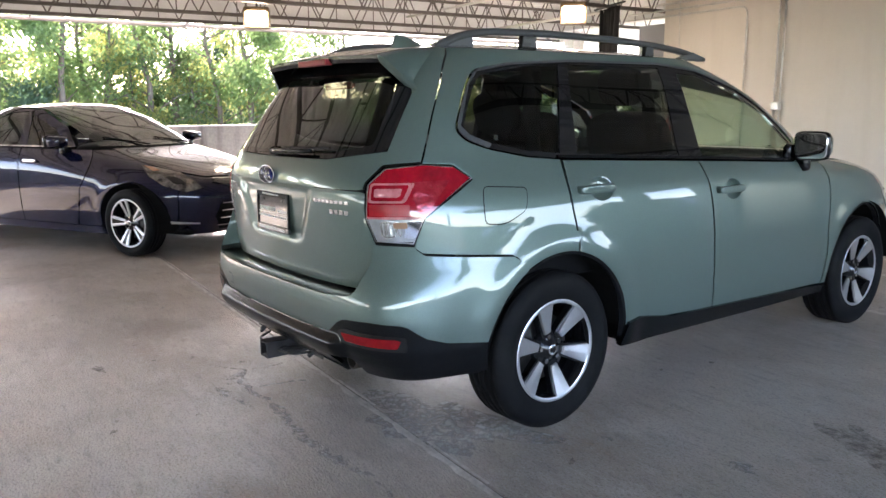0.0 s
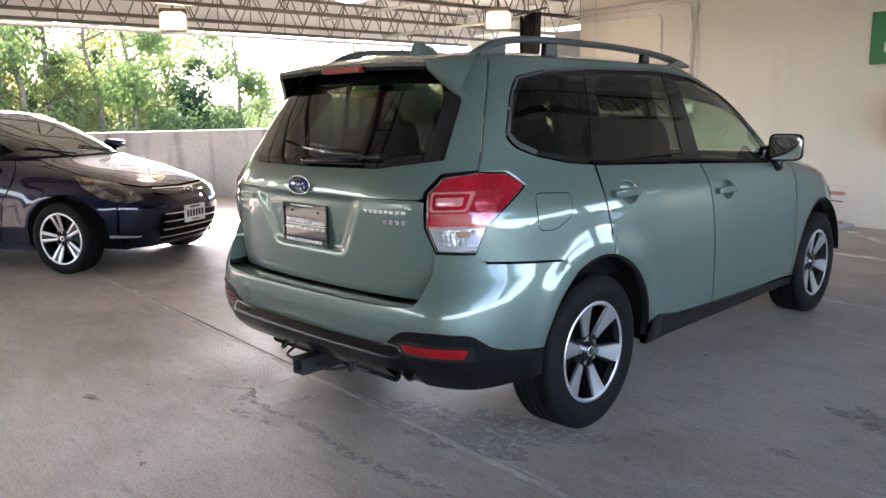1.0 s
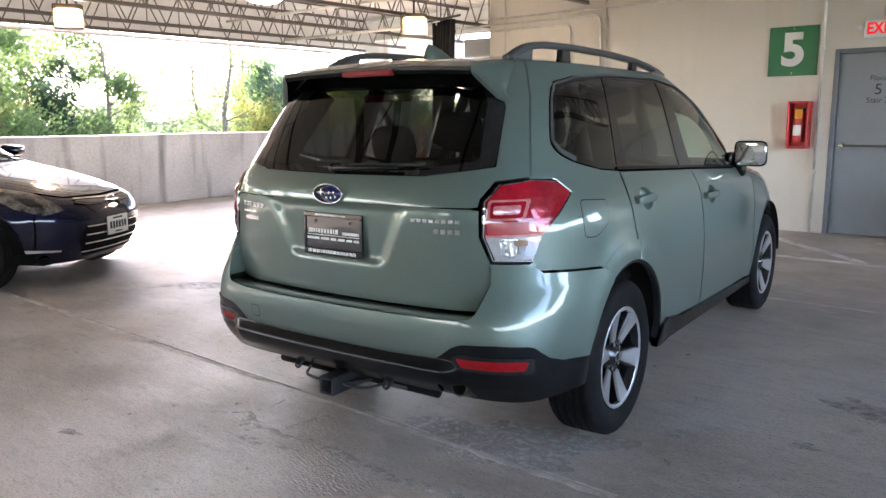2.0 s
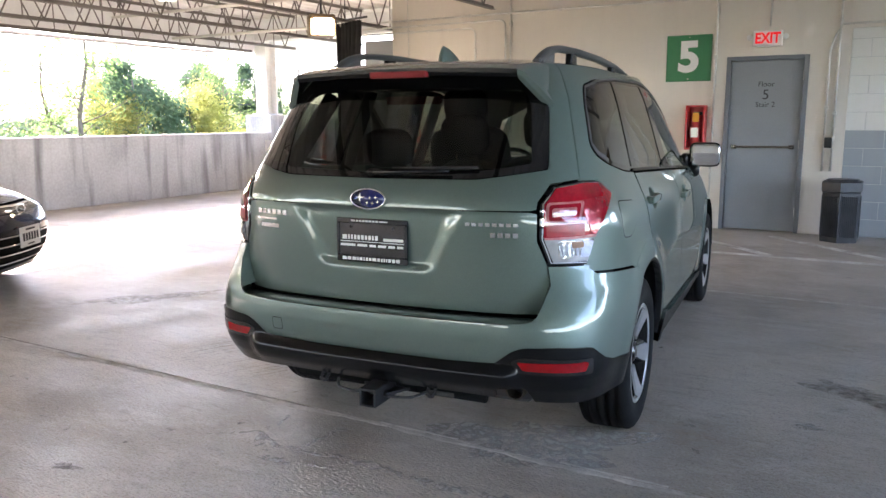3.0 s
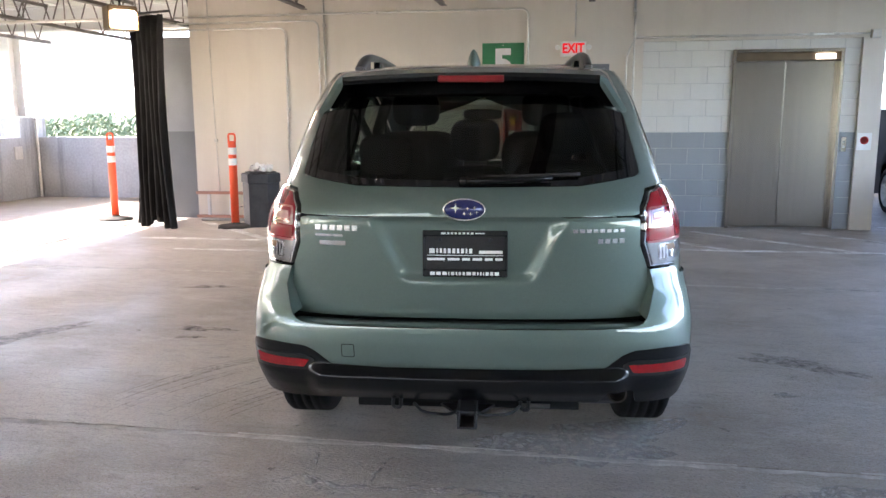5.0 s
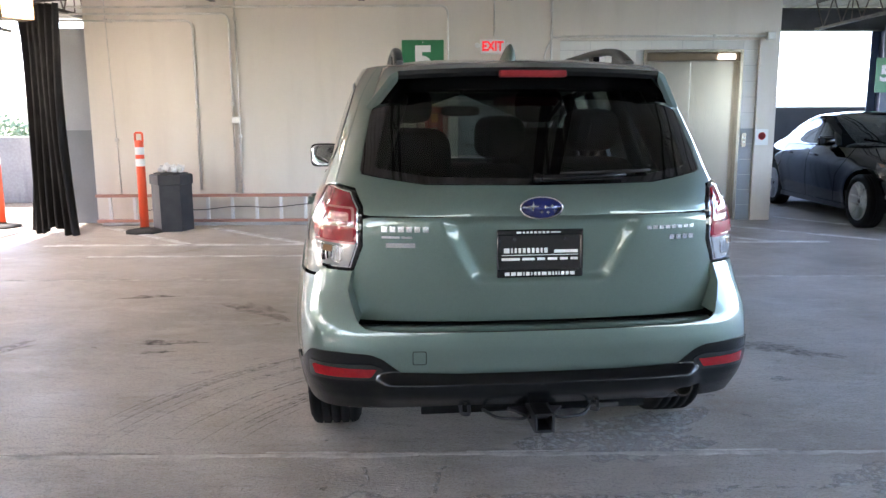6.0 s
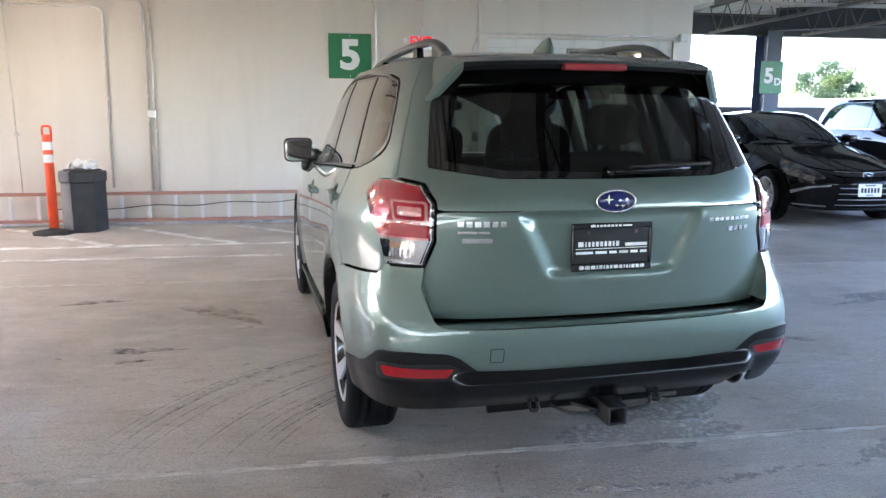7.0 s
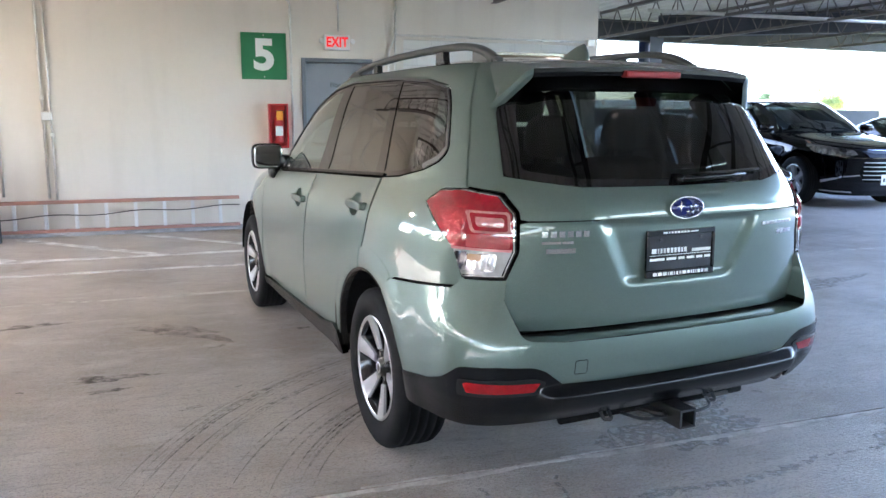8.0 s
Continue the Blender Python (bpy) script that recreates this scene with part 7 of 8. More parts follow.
    panel("front_bumper", merged(nd, mirrored(nd)), colour, car)
    rr_ = [(-0.004, 0.28), (-0.004, belt), E_(0.55, belt), S_(-0.47 * k, belt), S_(-0.805, edge + 0.1), S_(-0.805, sill + 0.05)]
    rd = patch(sh, rr_, step=0.08, gap=0.002)
    panel("tailgate", merged(rd, mirrored(rd)), colour, car)
    if style == "suv":
        rw = [E_(0.0002, belt + 0.01), E_(0.0002, roof_z), E_(0.5, roof_z), E_(0.62, belt + 0.01)]
    else:
        rw = [E_(0.0002, belt + 0.01), E_(0.0002, roof_z), S_(top_r + 0.25, roof_z), S_(rear_low - 0.10, belt + 0.01), E_(0.5, belt + 0.01)]
    rwd = patch(sh, rw, step=0.1, gap=0, rim=0)
    panel("rear_window", merged(rwd, mirrored(rwd)), G_CAR, car)
    # roof cap
    n, mm_ = 72, 7
    cy = (f_at(roof_z) + r_at(roof_z)) / 2
    verts, faces = [], []
    for j in range(mm_ + 1):
        t = 1 - j / mm_
        for i in range(n):
            a = -math.pi + 2 * math.pi * i / n
            ty = a if abs(a) <= math.pi / 2 else math.copysign(math.pi - abs(a), a)
            x, y = sh.plan(ty, roof_z)
            x = x if abs(a) <= math.pi / 2 else -x
            verts.append((x * t, cy + (y - cy) * t, roof_z + 0.05 * (1 - t ** 2.2)))
    for j in range(mm_):
        for i in range(n):
            faces.append((j * n + i, j * n + (i + 1) % n, (j + 1) * n + (i + 1) % n, (j + 1) * n + i))
    part("roof", (verts, faces), colour, car, "", True)
    # face of the car
    for s in (False, True):
        lampm = new("head_light")
        lampm.parent = car
        hl = [S_(wb + 0.01, edge + 0.088), S_(wb + 0.16, edge - 0.002), S_(wb + 0.34, edge - 0.095), E_(0.62, edge - 0.150, True), E_(0.50, edge - 0.115, True), E_(0.53, edge - 0.045, True), S_(wb + 0.37, edge + 0.020), S_(wb + 0.18, edge + 0.060)]
        panel("housing", patch(sh, hl, off=0.004, gap=0, rim=0.008, step=0.04, radius=0.01), M_HEADLAMP, lampm, "clear headlight", s)
        panel("turn_lamp", patch(sh, [S_(wb + 0.04, edge + 0.080), S_(wb + 0.17, edge + 0.034), S_(wb + 0.21, edge + 0.040), S_(wb + 0.13, edge + 0.066)], off=0.007, gap=0, rim=0.004, step=0.03), M_AMBER, lampm, "amber turn lamp", s)
        panel("projector", patch(sh, [E_(0.60, edge - 0.085, True), E_(0.60, edge - 0.02, True), E_(0.66, edge - 0.015, True), E_(0.66, edge - 0.08, True)], off=0.008, gap=0, rim=0.004, step=0.02, radius=0.03), M_GLOSSBLACK, lampm, "", s)
        if front == "wing":
            panel("fog_trim", patch(sh, [E_(0.72, 0.40, True), E_(0.76, 0.42, True), E_(0.70, 0.34, True), E_(0.52, 0.315, True), E_(0.52, 0.305, True), E_(0.72, 0.315, True)], off=0.006, gap=0, rim=0.006, step=0.03), M_ALU, car, "pale fog lamp trim", s)
        else:
            panel("fog_trim", patch(sh, [E_(0.80, 0.26, True), E_(0.83, 0.28, True), E_(0.64, 0.50, True), E_(0.46, 0.53, True), E_(0.46, 0.515, True), E_(0.62, 0.485, True)], off=0.006, gap=0, rim=0.006, step=0.03), M_CHROME, car, "chrome bumper trim", s)
            panel("fog_trim", patch(sh, [E_(0.80, 0.26, True), E_(0.80, 0.275, True), E_(0.45, 0.265, True), E_(0.45, 0.25, True)], off=0.006, gap=0, rim=0.006, step=0.03), M_CHROME, car, "chrome bumper trim", s)
    gr = new("grille")
    gr.parent = car

    def front_poly(pts):
        return [E_(x if abs(x) > 1e-5 else 2e-4, z, True) for x, z in pts]

    def front_both(nm, pts, material, lab="", **kw):
        d = patch(sh, front_poly(pts), **kw)
        panel(nm, merged(d, mirrored(d)), material, gr, lab)

    gz0, gz1, gw = (0.24, 0.50, 0.42) if style != "suv" else (0.42, 0.72, 0.48)
    front_both("opening", [(0, gz0), (0, gz1), (gw * 0.9, gz1), (gw, (gz0 + gz1) / 2), (gw * 0.78, gz0)], M_UNDER, "dark grille opening", off=0.004, gap=0, rim=0.004, step=0.06)
    for i in range(4 if style != "suv" else 5):
        z = gz0 + 0.035 + (gz1 - gz0 - 0.05) * i / (3 if style != "suv" else 4)
        front_both("slat", [(0, z), (0, z + 0.012), (gw * 0.88, z + 0.014), (gw * 0.88, z + 0.004)], M_CHROME if style != "suv" else M_ALU, "", off=0.010, gap=0, rim=0.006, step=0.06)
    front_both("upper_opening", [(0, edge - 0.10), (0, edge - 0.055), (0.34, edge - 0.045), (0.40, edge - 0.07), (0.30, edge - 0.095)], M_GLOSSBLACK, "", off=0.005, gap=0, rim=0.004, step=0.05)
    front_both("chrome_bar", [(0, edge - 0.062), (0, edge - 0.05), (0.36, edge - 0.038), (0.36, edge - 0.046)], M_CHROME, "", off=0.009, gap=0, rim=0.004, step=0.05)
    emb = bmesh.new()
    tube([(0.062 * math.cos(a), 0, 0.034 * math.sin(a)) for a in np.linspace(0, 2 * math.pi, 24, endpoint=False)], 0.006, 6, emb, True)
    tube([(-0.03, 0, -0.015), (0.03, 0, 0.015)], 0.005, 6, emb)
    pf = sh.point(Q - 0.004, edge - 0.085, 0.012)
    part("emblem", emb, M_CHROME, gr, "plain chrome oval", True).matrix_basis = pose(0, pf.y, pf.z)
    pz = 0.47 if style != "suv" else 0.46
    pp = sh.point(Q - 0.004, pz, 0.012)
    plate = new("number_plate")
    plate.parent, plate.matrix_basis = car, pose(0, pp.y, pp.z, 0, 0, 180)
    part("blank", box((-0.152, -0.010, -0.078), (0.152, 0.0, 0.078), 0.003), M_WHITE if front == "wing" else M_ALU, plate)
    bars(plate, pose(0, -0.0105, 0), words(-0.12, 0.12, 0.0, 0.06, (1, 1, 1, 1, 1, 1)) + [(-0.07, 0.07, 0.058, 0.014), (-0.05, 0.05, -0.058, 0.01)], M_DARKTEXT)
    # wheels, mirrors, handles, wipers, cabin
    for x, y in ((track, 0.0), (-track, 0.0), (track, wb), (-track, wb)):
        spoke_wheel("wheel", pose(x, y, R, 0, 0, 0 if x > 0 else 180), R, rim, 0.215, "split", car, (M_RIMDARK, M_RIMCUT) if front == "wing" else (M_RIMSILVER, M_RIMSILVER))
        liner = bmesh.new()
        rings = []
        for xx in (0.50, 0.83):
            rings.append([liner.verts.new((math.copysign(xx, x), y + (ar + 0.015) * math.cos(a), za + (ar + 0.015) * math.sin(a))) for a in np.linspace(radians(-15), radians(195), 16)])
        for i in range(15):
            liner.faces.new((rings[0][i], rings[0][i + 1], rings[1][i + 1], rings[1][i]))
        liner.faces.new(rings[0])
        part("wheel_well", liner, M_UNDER, car)
    wm = sh.val("w", belt)
    for s in (1, -1):
        door_mirror(s, car, f_at(belt + 0.03) - 0.40, wm + 0.075, belt + 0.07, colour, 0.21, 0.13)
        for y in (yd + 0.18, ym + 0.2):
            z = belt - 0.12
            hx = sh.point(*S_(y, z)).x
            part("door_handle", superbox((s * (hx + 0.018), y, z), (0.02, 0.20, 0.03), 4), M_CHROME if front == "wing" else colour, car, "", True)
        p0 = sh.point(*E_(0.15 if s > 0 else 0.45, belt + 0.012, True), 0.015)
        p1 = sh.point(*E_(0.50, belt + 0.09, True), 0.012) if s > 0 else sh.point(*E_(0.05, belt + 0.08, True), 0.012)
        part("wiper", tube([(s * p0.x, p0.y, p0.z), (s * p1.x, p1.y, p1.z)], 0.008, 6), M_TRIM, car)
    part("floor_pan", box((-0.62, -0.7, 0.20), (0.62, wb + 0.5, 0.26), 0.02), M_UNDER, car)
    tub_ = box((-0.70, -0.25, 0.40), (0.70, wb - 0.55, 0.45), 0.01)
    part("cabin_floor", tub_, M_CABIN, car)
    part("dashboard", superbox((0, f_at(belt) - 0.42, belt - 0.06), (1.25, 0.5, 0.22), 4), M_CABINGREY, car, "", True)
    part("engine_cover", superbox((0, wb + 0.1, edge - 0.18), (1.1, 1.0, 0.3), 5), M_UNDER, car)
    for x in (-0.36, 0.36):
        part("seat", superbox((x, 1.05 * k, belt - 0.16), (0.46, 0.16, 0.62), 4), M_CABIN, car, "dark cloth seat", True)
        part("headrest", superbox((x, 1.0 * k, belt + 0.22), (0.25, 0.10, 0.18), 4), M_CABIN, car, "", True)
    part("rear_bench", superbox((0, 0.22 * k, belt - 0.14), (1.2, 0.18, 0.5), 5), M_CABIN, car, "dark cloth rear bench", True)
    swc = bmesh.new()
    tube([(0.18 * math.cos(a), 0, 0.18 * math.sin(a)) for a in np.linspace(0, 2 * math.pi, 20, endpoint=False)], 0.016, 6, swc, True)
    part("steering_wheel", swc, M_CABIN, car, "", True).matrix_basis = pose(-0.36, f_at(belt) - 0.72, belt - 0.02, -22)
    part("rear_view_mirror", superbox((0, f_at(wtop) - 0.32, wtop - 0.03), (0.24, 0.03, 0.06), 4), M_CABIN, car, "", True)
    return car


SEDAN_A = {
    "w": ((0.2, 0.83), (0.40, 0.87), (0.60, 0.885), (0.78, 0.882), (0.90, 0.858), (0.97, 0.815), (1.01, 0.785), (1.17, 0.715), (1.31, 0.645), (1.38, 0.585), (1.43, 0.50)),
    "r": SEDAN["r"],
    "f": ((0.18, 3.30), (0.35, 3.42), (0.55, 3.46), (0.68, 3.40), (0.77, 3.20), (0.87, 2.84), (0.95, 2.46), (1.0, 2.26), (1.17, 1.92), (1.34, 1.48), (1.43, 1.15)),
}
parked_car("sedan", "dark navy sedan with five-spoke alloy wheels parked by the parapet", pose(-10.10, 0.09, 0, 0, 0, -59), SEDAN_A, 2.70, 0.755, 0.315, 0.225, (0.26, 0.755, 0.985, 1.345, 1.385), P_NAVY, "sedan", "wing", "parked cars")
SEDAN_B = {"w": tuple((z * 1.01, w * 1.03) for z, w in SEDAN["w"]), "r": tuple((z * 1.01, v * 1.02) for z, v in SEDAN["r"]), "f": tuple((z * 1.01, v * 1.005) for z, v in SEDAN["f"])}
black = parked_car("sedan", "glossy black sedan with silver wheels parked beyond the lift", pose(2.875, 10.26, 0, 0, 0, -182.9), SEDAN_B, 2.82, 0.78, 0.335, 0.235, (0.26, 0.72, 0.975, 1.35, 1.39), P_BLACK, "sedan", "blade", "parked cars")
big = parked_car("suv", "glossy black large SUV with a slatted chrome grille", pose(6.0, 10.87, 0, 0, 0, -187.8), SUVT, 2.79, 0.82, 0.385, 0.255, (0.34, 0.94, 1.13, 1.60, 1.65), P_BLACK, "suv", "blade", "parked cars")
tagged(copy_thing(black, pose(9.6, 11.2, 0, 0, 0, -184)), "glossy black sedan at the end of the parked row", "car")


# ---- outside: ground, trees, hills, poles, buildings ----
GZ = -9.0
M_GRASS = mat("far_ground", (0.10, 0.125, 0.045), 0.9, vary=0.7, scale=0.06, fine=1.5, bump=0.2, tint=(0.20, 0.19, 0.13))
M_BARK = mat("bark", (0.12, 0.095, 0.07), 0.9, vary=0.6, scale=3, fine=30, bump=0.5)
M_LEAF = [mat("leaf_green", (0.125, 0.185, 0.07), 0.6, vary=0.7, scale=0.8, fine=9, tint=(0.09, 0.15, 0.04), per=0.25), mat("leaf_yellow", (0.30, 0.30, 0.095), 0.6, vary=0.7, scale=0.8, fine=9, tint=(0.22, 0.26, 0.06), per=0.25), mat("leaf_dark", (0.07, 0.115, 0.065), 0.65, vary=0.7, scale=0.8, fine=9, tint=(0.045, 0.09, 0.04), per=0.2)]
for m_ in M_LEAF:
    b_ = m_.node_tree.nodes["Principled BSDF"]
    b_.inputs["Transmission Weight"].default_value = 0.0
    tr_, mx_ = m_.node_tree.nodes.new("ShaderNodeBsdfTranslucent"), m_.node_tree.nodes.new("ShaderNodeMixShader")
    mx_.inputs[0].default_value = 0.7
    m_.node_tree.links.new(b_.inputs["Base Color"].links[0].from_socket, tr_.inputs["Color"])
    m_.node_tree.links.new(b_.outputs[0], mx_.inputs[1])
    m_.node_tree.links.new(tr_.outputs[0], mx_.inputs[2])
    m_.node_tree.links.new(mx_.outputs[0], m_.node_tree.nodes["Material Output"].inputs["Surface"])

bm = bmesh.new()
bmesh.ops.create_grid(bm, x_segments=60, y_segments=60, size=1500)
for v in bm.verts:
    d = v.co.length
    v.co.z = GZ - 0.5 + (noise.noise(v.co * 0.004) * 14 if d > 250 else 0) + max(0, d - 350) * 0.03
structure("ground", bm, M_GRASS, "green and tan ground falling away around the garage", "ground")
structure("garage_wall", box((-12.75, -26, GZ - 3), (12.75, 13.9, -0.26)), M_PARAPET, "lower storeys of the garage", "wall")


def tree(name, label, h, spread, leaves, leaf_mat, seed, crown_from=0.35, leaf=0.16, group="trees"):
    rg = random.Random(seed)
    e = thing(name, label, "tree", group)
    wood = bmesh.new()
    tips = []
    n = 7
    pts = [Vector((0.25 * math.sin(i * 1.3 + seed), 0.25 * math.cos(i * 1.7 + seed) - 0.25, h * 0.92 * i / n)) for i in range(n + 1)]
    tube(pts, [0.17 * h / 12 * (1 - 0.88 * i / n) + 0.012 for i in range(n + 1)], 7, wood)
    for k in range(26):
        s = crown_from + (1 - crown_from) * (k + rg.random()) / 26
        base = pts[min(n - 1, int(s * n))].lerp(pts[min(n, int(s * n) + 1)], s * n - int(s * n))
        a = rg.uniform(0, 2 * math.pi)
        ln = spread * (1.05 - 0.5 * max(0, s - crown_from) / (1 - crown_from)) * rg.uniform(0.55, 1.1)
        mid_ = base + Vector((math.cos(a) * ln * 0.5, math.sin(a) * ln * 0.5, ln * rg.uniform(0.1, 0.4)))
        end = base + Vector((math.cos(a) * ln, math.sin(a) * ln, ln * rg.uniform(0.1, 0.6)))
        tube([base, mid_, end], [0.03 * h / 12, 0.018 * h / 12, 0.006], 4, wood)
        tips += [(mid_, 0.30 * ln), (end, 0.34 * ln), (mid_.lerp(end, 0.5), 0.3 * ln)]
        for _ in range(2):
            tw = mid_.lerp(end, rg.random()) + Vector((rg.gauss(0, 1), rg.gauss(0, 1), rg.gauss(0.2, 0.7))) * ln * 0.25
            tube([mid_.lerp(end, 0.3), tw], [0.01, 0.004], 3, wood)
            tips.append((tw, 0.25 * ln))
    part("trunk", wood, M_BARK, e, "grey-brown trunk and limbs", True)
    verts, faces = [], []
    for i in range(leaves):
        c, r = tips[rg.randrange(len(tips))]
        r = max(r, 0.35)
        p = c + Vector((rg.gauss(0, 0.8), rg.gauss(0, 0.8), rg.gauss(0, 0.7))) * r
        d = Vector((rg.gauss(0, 1), rg.gauss(0, 1), rg.gauss(0, 0.7))).normalized()
        u = d.orthogonal().normalized()
        v = d.cross(u)
        s = leaf * rg.uniform(0.6, 1.4)
        b = len(verts)
        verts += [p - u * s, p - v * s * 0.45, p + u * s, p + v * s * 0.45 + d * s * 0.15]
        faces += [(b, b + 1, b + 2, b + 3)]
    part("crown", (verts, faces), leaf_mat, e, "loose uneven crown of leaves")
    return e


kinds = [
    tree("tree", "tall broadleaf tree with sunlit yellow-green leaves", 17, 2.7, 15000, M_LEAF[1], 1, 0.22, 0.085),
    tree("tree", "tall thin broadleaf tree with green leaves", 18, 2.5, 14000, M_LEAF[0], 2, 0.25, 0.085),
    tree("tree", "dark green dense tree behind the parapet", 15, 2.5, 16000, M_LEAF[2], 3, 0.2, 0.10),
    tree("tree", "sparse tall tree with thin branches", 17, 2.6, 4500, M_LEAF[0], 5, 0.35, 0.08),
]
rg = random.Random(11)
spots = []
# a loose belt of tall trees beyond the west parapet, thinning out to the north: (y, kind, height factor)
belt = [(-24, 1, 1.0), (-20, 0, 1.0), (-16.5, 1, 1.05), (-13, 2, 0.95), (-10, 1, 1.05), (-7.6, 0, 0.95), (-5.6, 1, 1.0), (-4.0, 3, 1.0), (-2.6, 1, 0.95), (-1.2, 2, 0.74), (-0.2, 3, 1.0), (1.0, 3, 1.05), (1.9, 2, 0.80),
        (3.0, 1, 1.0), (3.8, 3, 1.0), (4.6, 3, 0.95), (5.3, 0, 0.86), (6.2, 3, 1.05), (7.2, 1, 1.05), (8.0, 0, 0.80), (8.9, 3, 1.0), (10.0, 1, 0.98), (11.0, 0, 0.74), (12.3, 1, 0.80), (13.2, 2, 0.92), (14.1, 1, 0.86), (15.0, 2, 0.70), (16.6, 3, 0.86), (17.2, 2, 0.62), (18.3, 2, 0.70), (19.4, 3, 0.98), (20.4, 3, 0.90), (21.4, 0, 0.72), (22.3, 2, 0.92), (23.4, 0, 0.80), (24.5, 2, 0.88), (25.5, 0, 0.78), (26.4, 0, 0.72), (28.0, 3, 0.88), (28.8, 0, 0.64)]
for y, k, s in belt:
    spots.append((-32 - rg.uniform(-1.5, 2.5), y + rg.uniform(-0.3, 0.3), k, s))
for i, y in enumerate((-8, -5, -2.2, 0.4, 2.6, 4.4, 6.6, 8.6, 9.8, 11.2, 12.6)):
    spots.append((-37.5 - rg.uniform(0, 2), y, (1, 0, 1, 2, 0)[i % 5], rg.uniform(0.84, 1.0)))
for i in range(7):
    spots.append((-45 - rg.uniform(0, 6), -32 + i * 6.5, (1, 3, 0)[i % 3], rg.uniform(1.0, 1.15)))
for x, y, k, s in ((-50, 44.5, 2, 1.05), (-51, 46.5, 2, 1.0), (-45, 38.4, 0, 0.78), (-45.5, 40.2, 2, 0.98), (-46, 41.2, 2, 0.92), (-46, 42.8, 1, 0.80), (-45, 44.8, 2, 1.04), (-46, 46.3, 2, 0.92), (-46, 49.2, 3, 0.86), (-46, 51, 0, 0.70), (-47, 53, 2, 0.72), (-45, 35, 0, 0.84), (-44, 33, 3, 0.98), (-44, 31.2, 0, 0.86), (39.8, 60, 2, 1.06), (38.2, 60.6, 2, 1.0), (41.6, 60.6, 2, 1.0), (36.8, 61, 0, 0.80), (43.4, 61.5, 1, 0.84), (40.6, 59, 1, 0.86), (45, 62, 1, 0.74), (20.6, 62, 0, 0.74), (23.5, 63, 1, 0.72), (27, 62, 0, 0.76), (52, 62, 2, 0.90), (56, 60, 1, 0.78), (59, 61, 0, 0.82)):
    spots.append((x, y, k, s))
first = set()
for x, y, k, s in spots:
    turn = Matrix.Translation((x, y, GZ - 0.4)) @ Matrix.Rotation(rg.uniform(0, 6.28), 4, "Z")
    if k not in first:
        first.add(k)
        kinds[k].scale = (s, s, s)
        kinds[k].location = (x, y, GZ - 0.4)
    else:
        c = copy_thing(kinds[k], turn)
        c.scale = (s, s, s)

# low shrubs and far woods as one mass each
def thicket(name, label, spans, size, count, leaf_mat, seed):
    rg = random.Random(seed)
    verts, faces = [], []
    for i in range(count):
        x0, y0, x1, y1, h = spans[rg.randrange(len(spans))]
        t = rg.random()
        hh = h * (0.80 + 0.20 * math.sin(t * 37 + seed) * math.sin(t * 11))
        p = Vector((x0 + (x1 - x0) * t + rg.gauss(0, size * 3), y0 + (y1 - y0) * t + rg.gauss(0, size * 3), GZ + rg.random() ** 0.8 * hh))
        d = Vector((rg.gauss(0, 1), rg.gauss(0, 1), rg.gauss(0, 0.7))).normalized()
        u = d.orthogonal().normalized()
        v = d.cross(u)
        s = size * rg.uniform(0.5, 1.3)
        b = len(verts)
        verts += [p - u * s, p - v * s * 0.6, p + u * s, p + v * s * 0.6]
        faces.append((b, b + 1, b + 2, b + 3))
    return tagged(finish(name, (verts, faces), leaf_mat), label, "foliage", "", "stuff")


thicket("shrubs", "sunlit undergrowth at the foot of the tree belt", [(-30, -30, -32, 14, 10.2), (-36, -34, -38, 27, 10.6)], 0.11, 42000, M_LEAF[1], 4)
thicket("hedgerow", "dark hedge and bushes beyond the parapet", [(-44, 16, -60, 50, 9.6), (-70, 30, -95, 75, 10.5)], 0.16, 26000, M_LEAF[2], 6)
thicket("far_woods", "hazy line of far woods", [(-170, 60, -120, 190, 13.5), (-120, 190, 60, 260, 14.5), (60, 260, 200, 190, 15.5), (200, 190, 260, 60, 16)], 0.55, 60000, mat("far_leaf", (0.17, 0.20, 0.11), 0.8, vary=0.6, scale=0.05, fine=0.6, tint=(0.10, 0.13, 0.08)), 8)


def pole(x, y, h, label):
    e = thing("utility_pole", label, "pole", "utility poles", pose(x, y, GZ))
    part("post", tube([(0, 0, 0), (0, 0, h)], [0.14, 0.09], 8), M_BARK, e, "", True)
    part("crossarm", box((-0.05, -1.1, h - 0.9), (0.05, 1.1, h - 0.78)), M_BARK, e)
    for yy in (-1, 0, 1):
        part("insulator", tube([(0, yy, h - 0.78), (0, yy, h - 0.6)], 0.04, 6), M_WHITE, e)


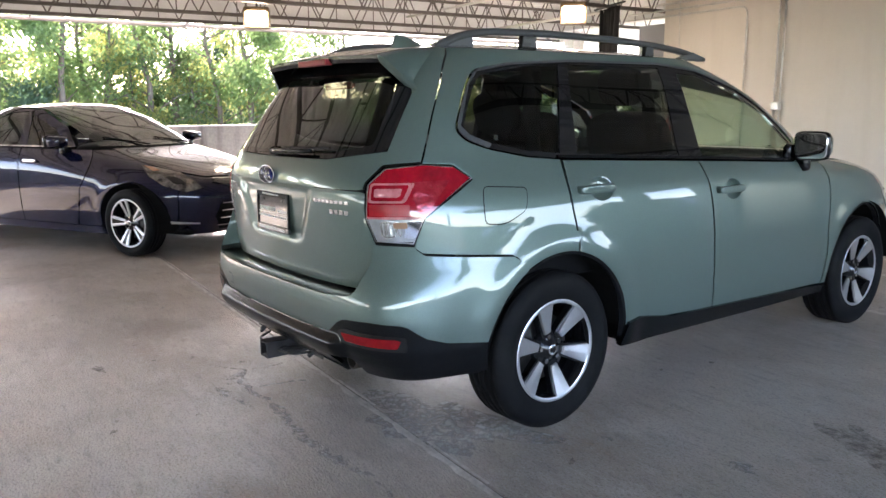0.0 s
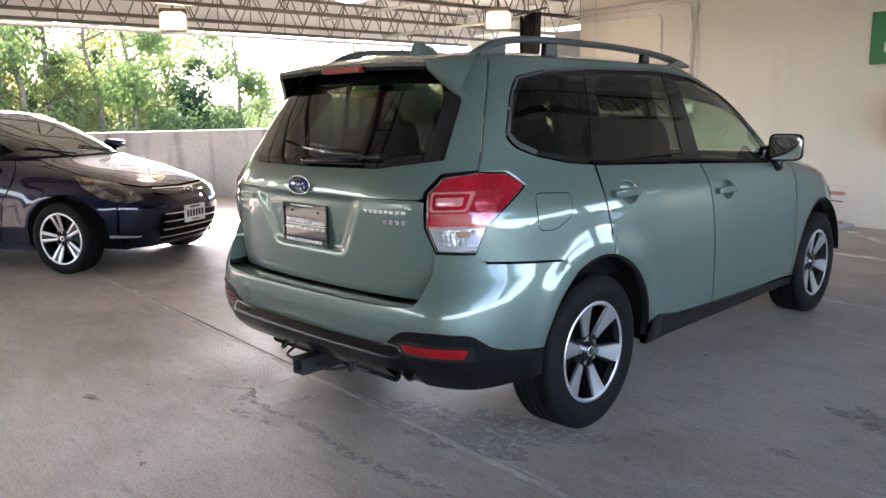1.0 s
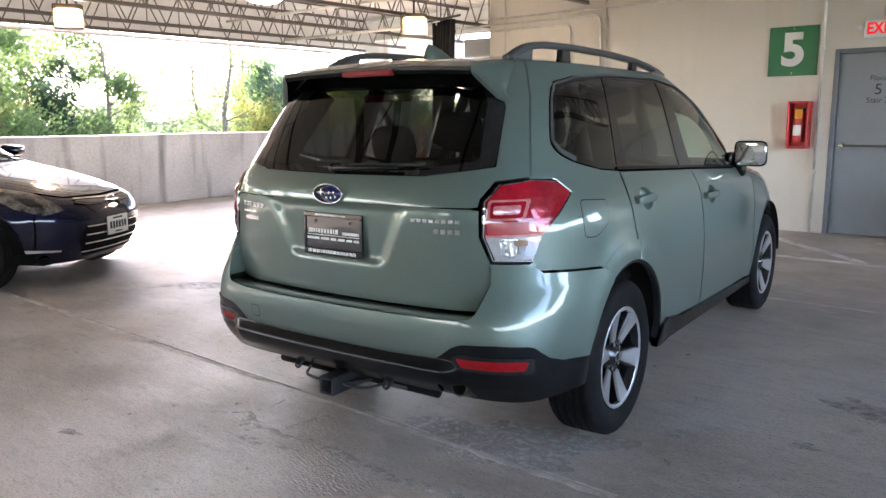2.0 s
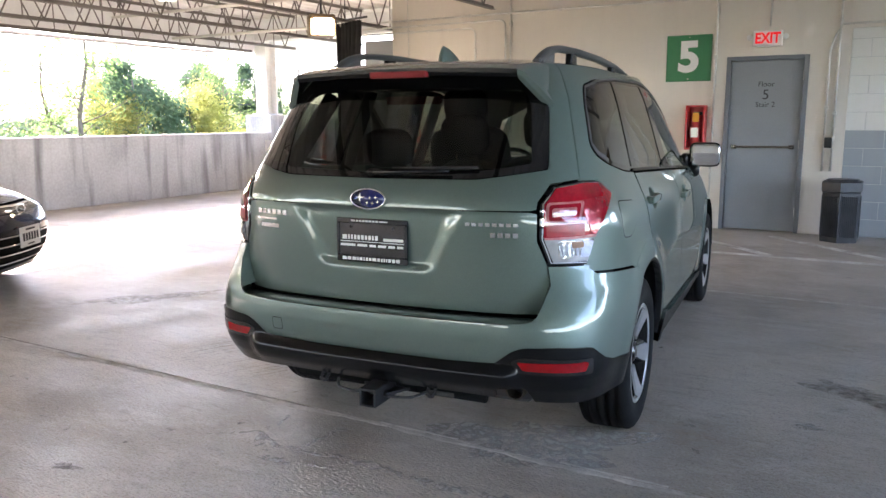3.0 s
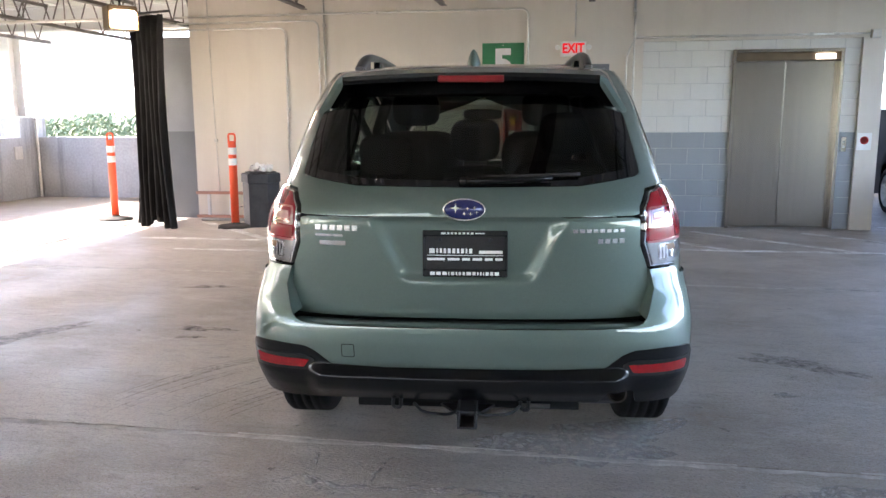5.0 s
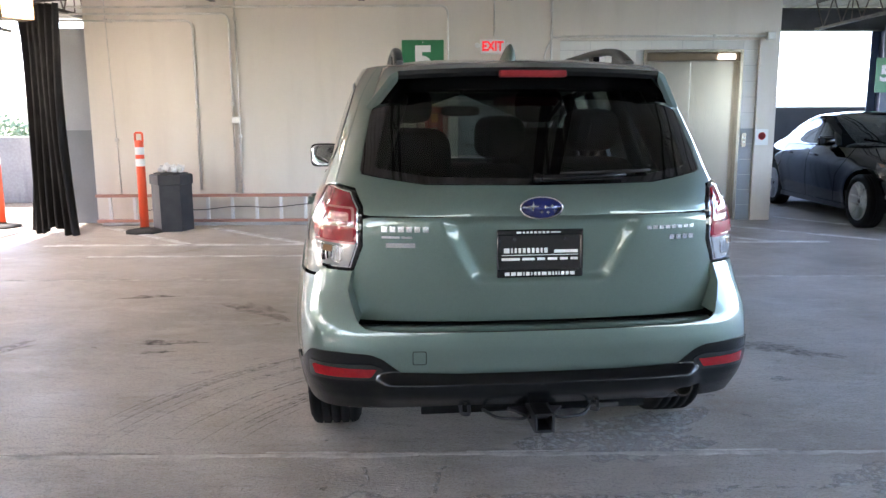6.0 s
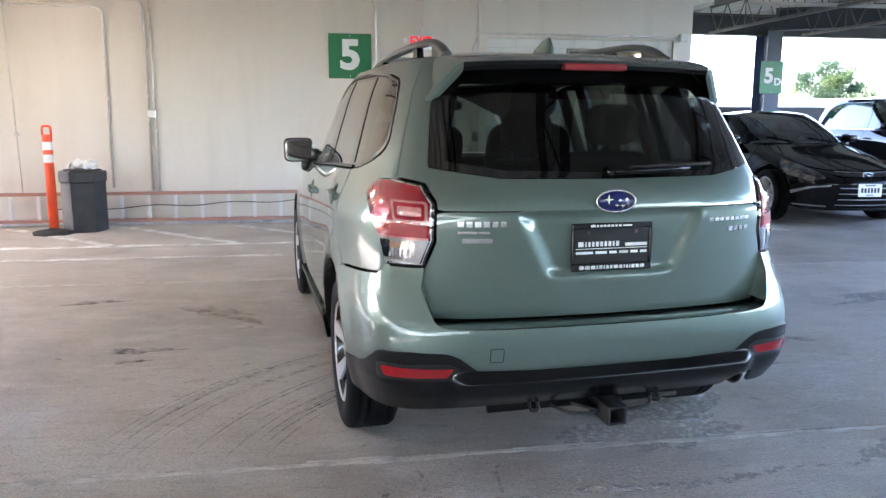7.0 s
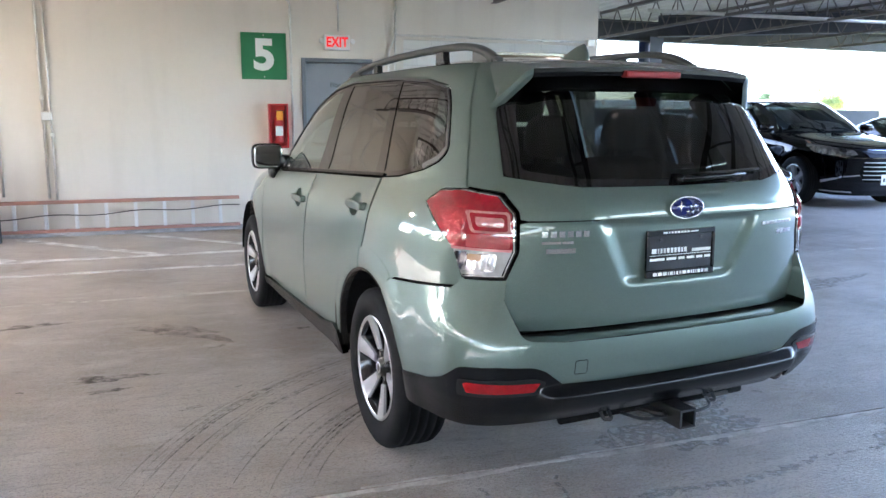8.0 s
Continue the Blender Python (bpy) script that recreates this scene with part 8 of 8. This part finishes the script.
poles = [(-46, 12, 13.5), (-44, 30, 14.5), (-43, 48, 14.5)]
for x, y, h in poles:
    pole(x, y, h, "wooden utility pole beyond the parapet")
for z in (-0.6, -1.6, -2.4):
    for (xa, ya, ha), (xb, yb, hb) in zip(poles, poles[1:]):
        pts = [(xa + (xb - xa) * i / 14, ya + (yb - ya) * i / 14, GZ + (ha + (hb - ha) * i / 14) + z - 0.7 * math.sin(math.pi * i / 14)) for i in range(15)]
        tagged(finish("overhead_wire", tube(pts, 0.03, 4), M_DARKMETAL), "overhead wire between poles", "wire", "overhead wires")
for x, y, h in ((-38, 25, 8.5), (-40, 28, 8.3), (-37, 31, 8.4), (60, 60, 14), (82, 70, 13)):
    e = thing("lamp_post", "slim pale lamp post", "lamp post", "lamp posts", pose(x, y, GZ))
    part("post", tube([(0, 0, 0), (0, 0, h)], [0.10, 0.06], 8), M_WHITESTEEL, e, "", True)
    part("head", box((-0.5, -0.12, h - 0.05), (0.5, 0.12, h + 0.08), 0.03), M_WHITESTEEL, e)


def shed(x, y, w, d, h, turn, wall_m, label):
    e = thing("building", label, "building", "far buildings", pose(x, y, GZ, 0, 0, turn))
    part("wall", box((-w / 2, -d / 2, 0), (w / 2, d / 2, h)), wall_m, e)
    part("roof", box((-w / 2 - 0.3, -d / 2 - 0.3, h + 0.004), (w / 2 + 0.3, d / 2 + 0.3, h + 0.5), 0.05), M_WHITESTEEL, e)
    for k in range(max(2, int(w / 4))):
        xx = -w / 2 + (k + 0.5) * w / max(2, int(w / 4))
        win = part("window", box((xx - 0.9, -d / 2 - 0.03, h * 0.45), (xx + 0.9, -d / 2 + 0.05, h * 0.75)), M_GLOSSBLACK, e)


paleb = mat("pale_building", (0.55, 0.55, 0.55), 0.7, vary=0.3, scale=0.3, fine=4)
bluebld = mat("blue_grey_building", (0.16, 0.20, 0.28), 0.7, vary=0.3, scale=0.3, fine=4)
shed(-60, 46, 24, 12, 8.6, 100, paleb, "low pale commercial building among trees")
shed(-75, 72, 30, 14, 9.4, 120, paleb, "low pale commercial building among trees")
shed(20, 42, 24, 10, 10.8, 5, bluebld, "low blue-grey building beyond the dark parapet")
shed(75, 80, 40, 14, 9.5, -20, paleb, "low pale building under trees")
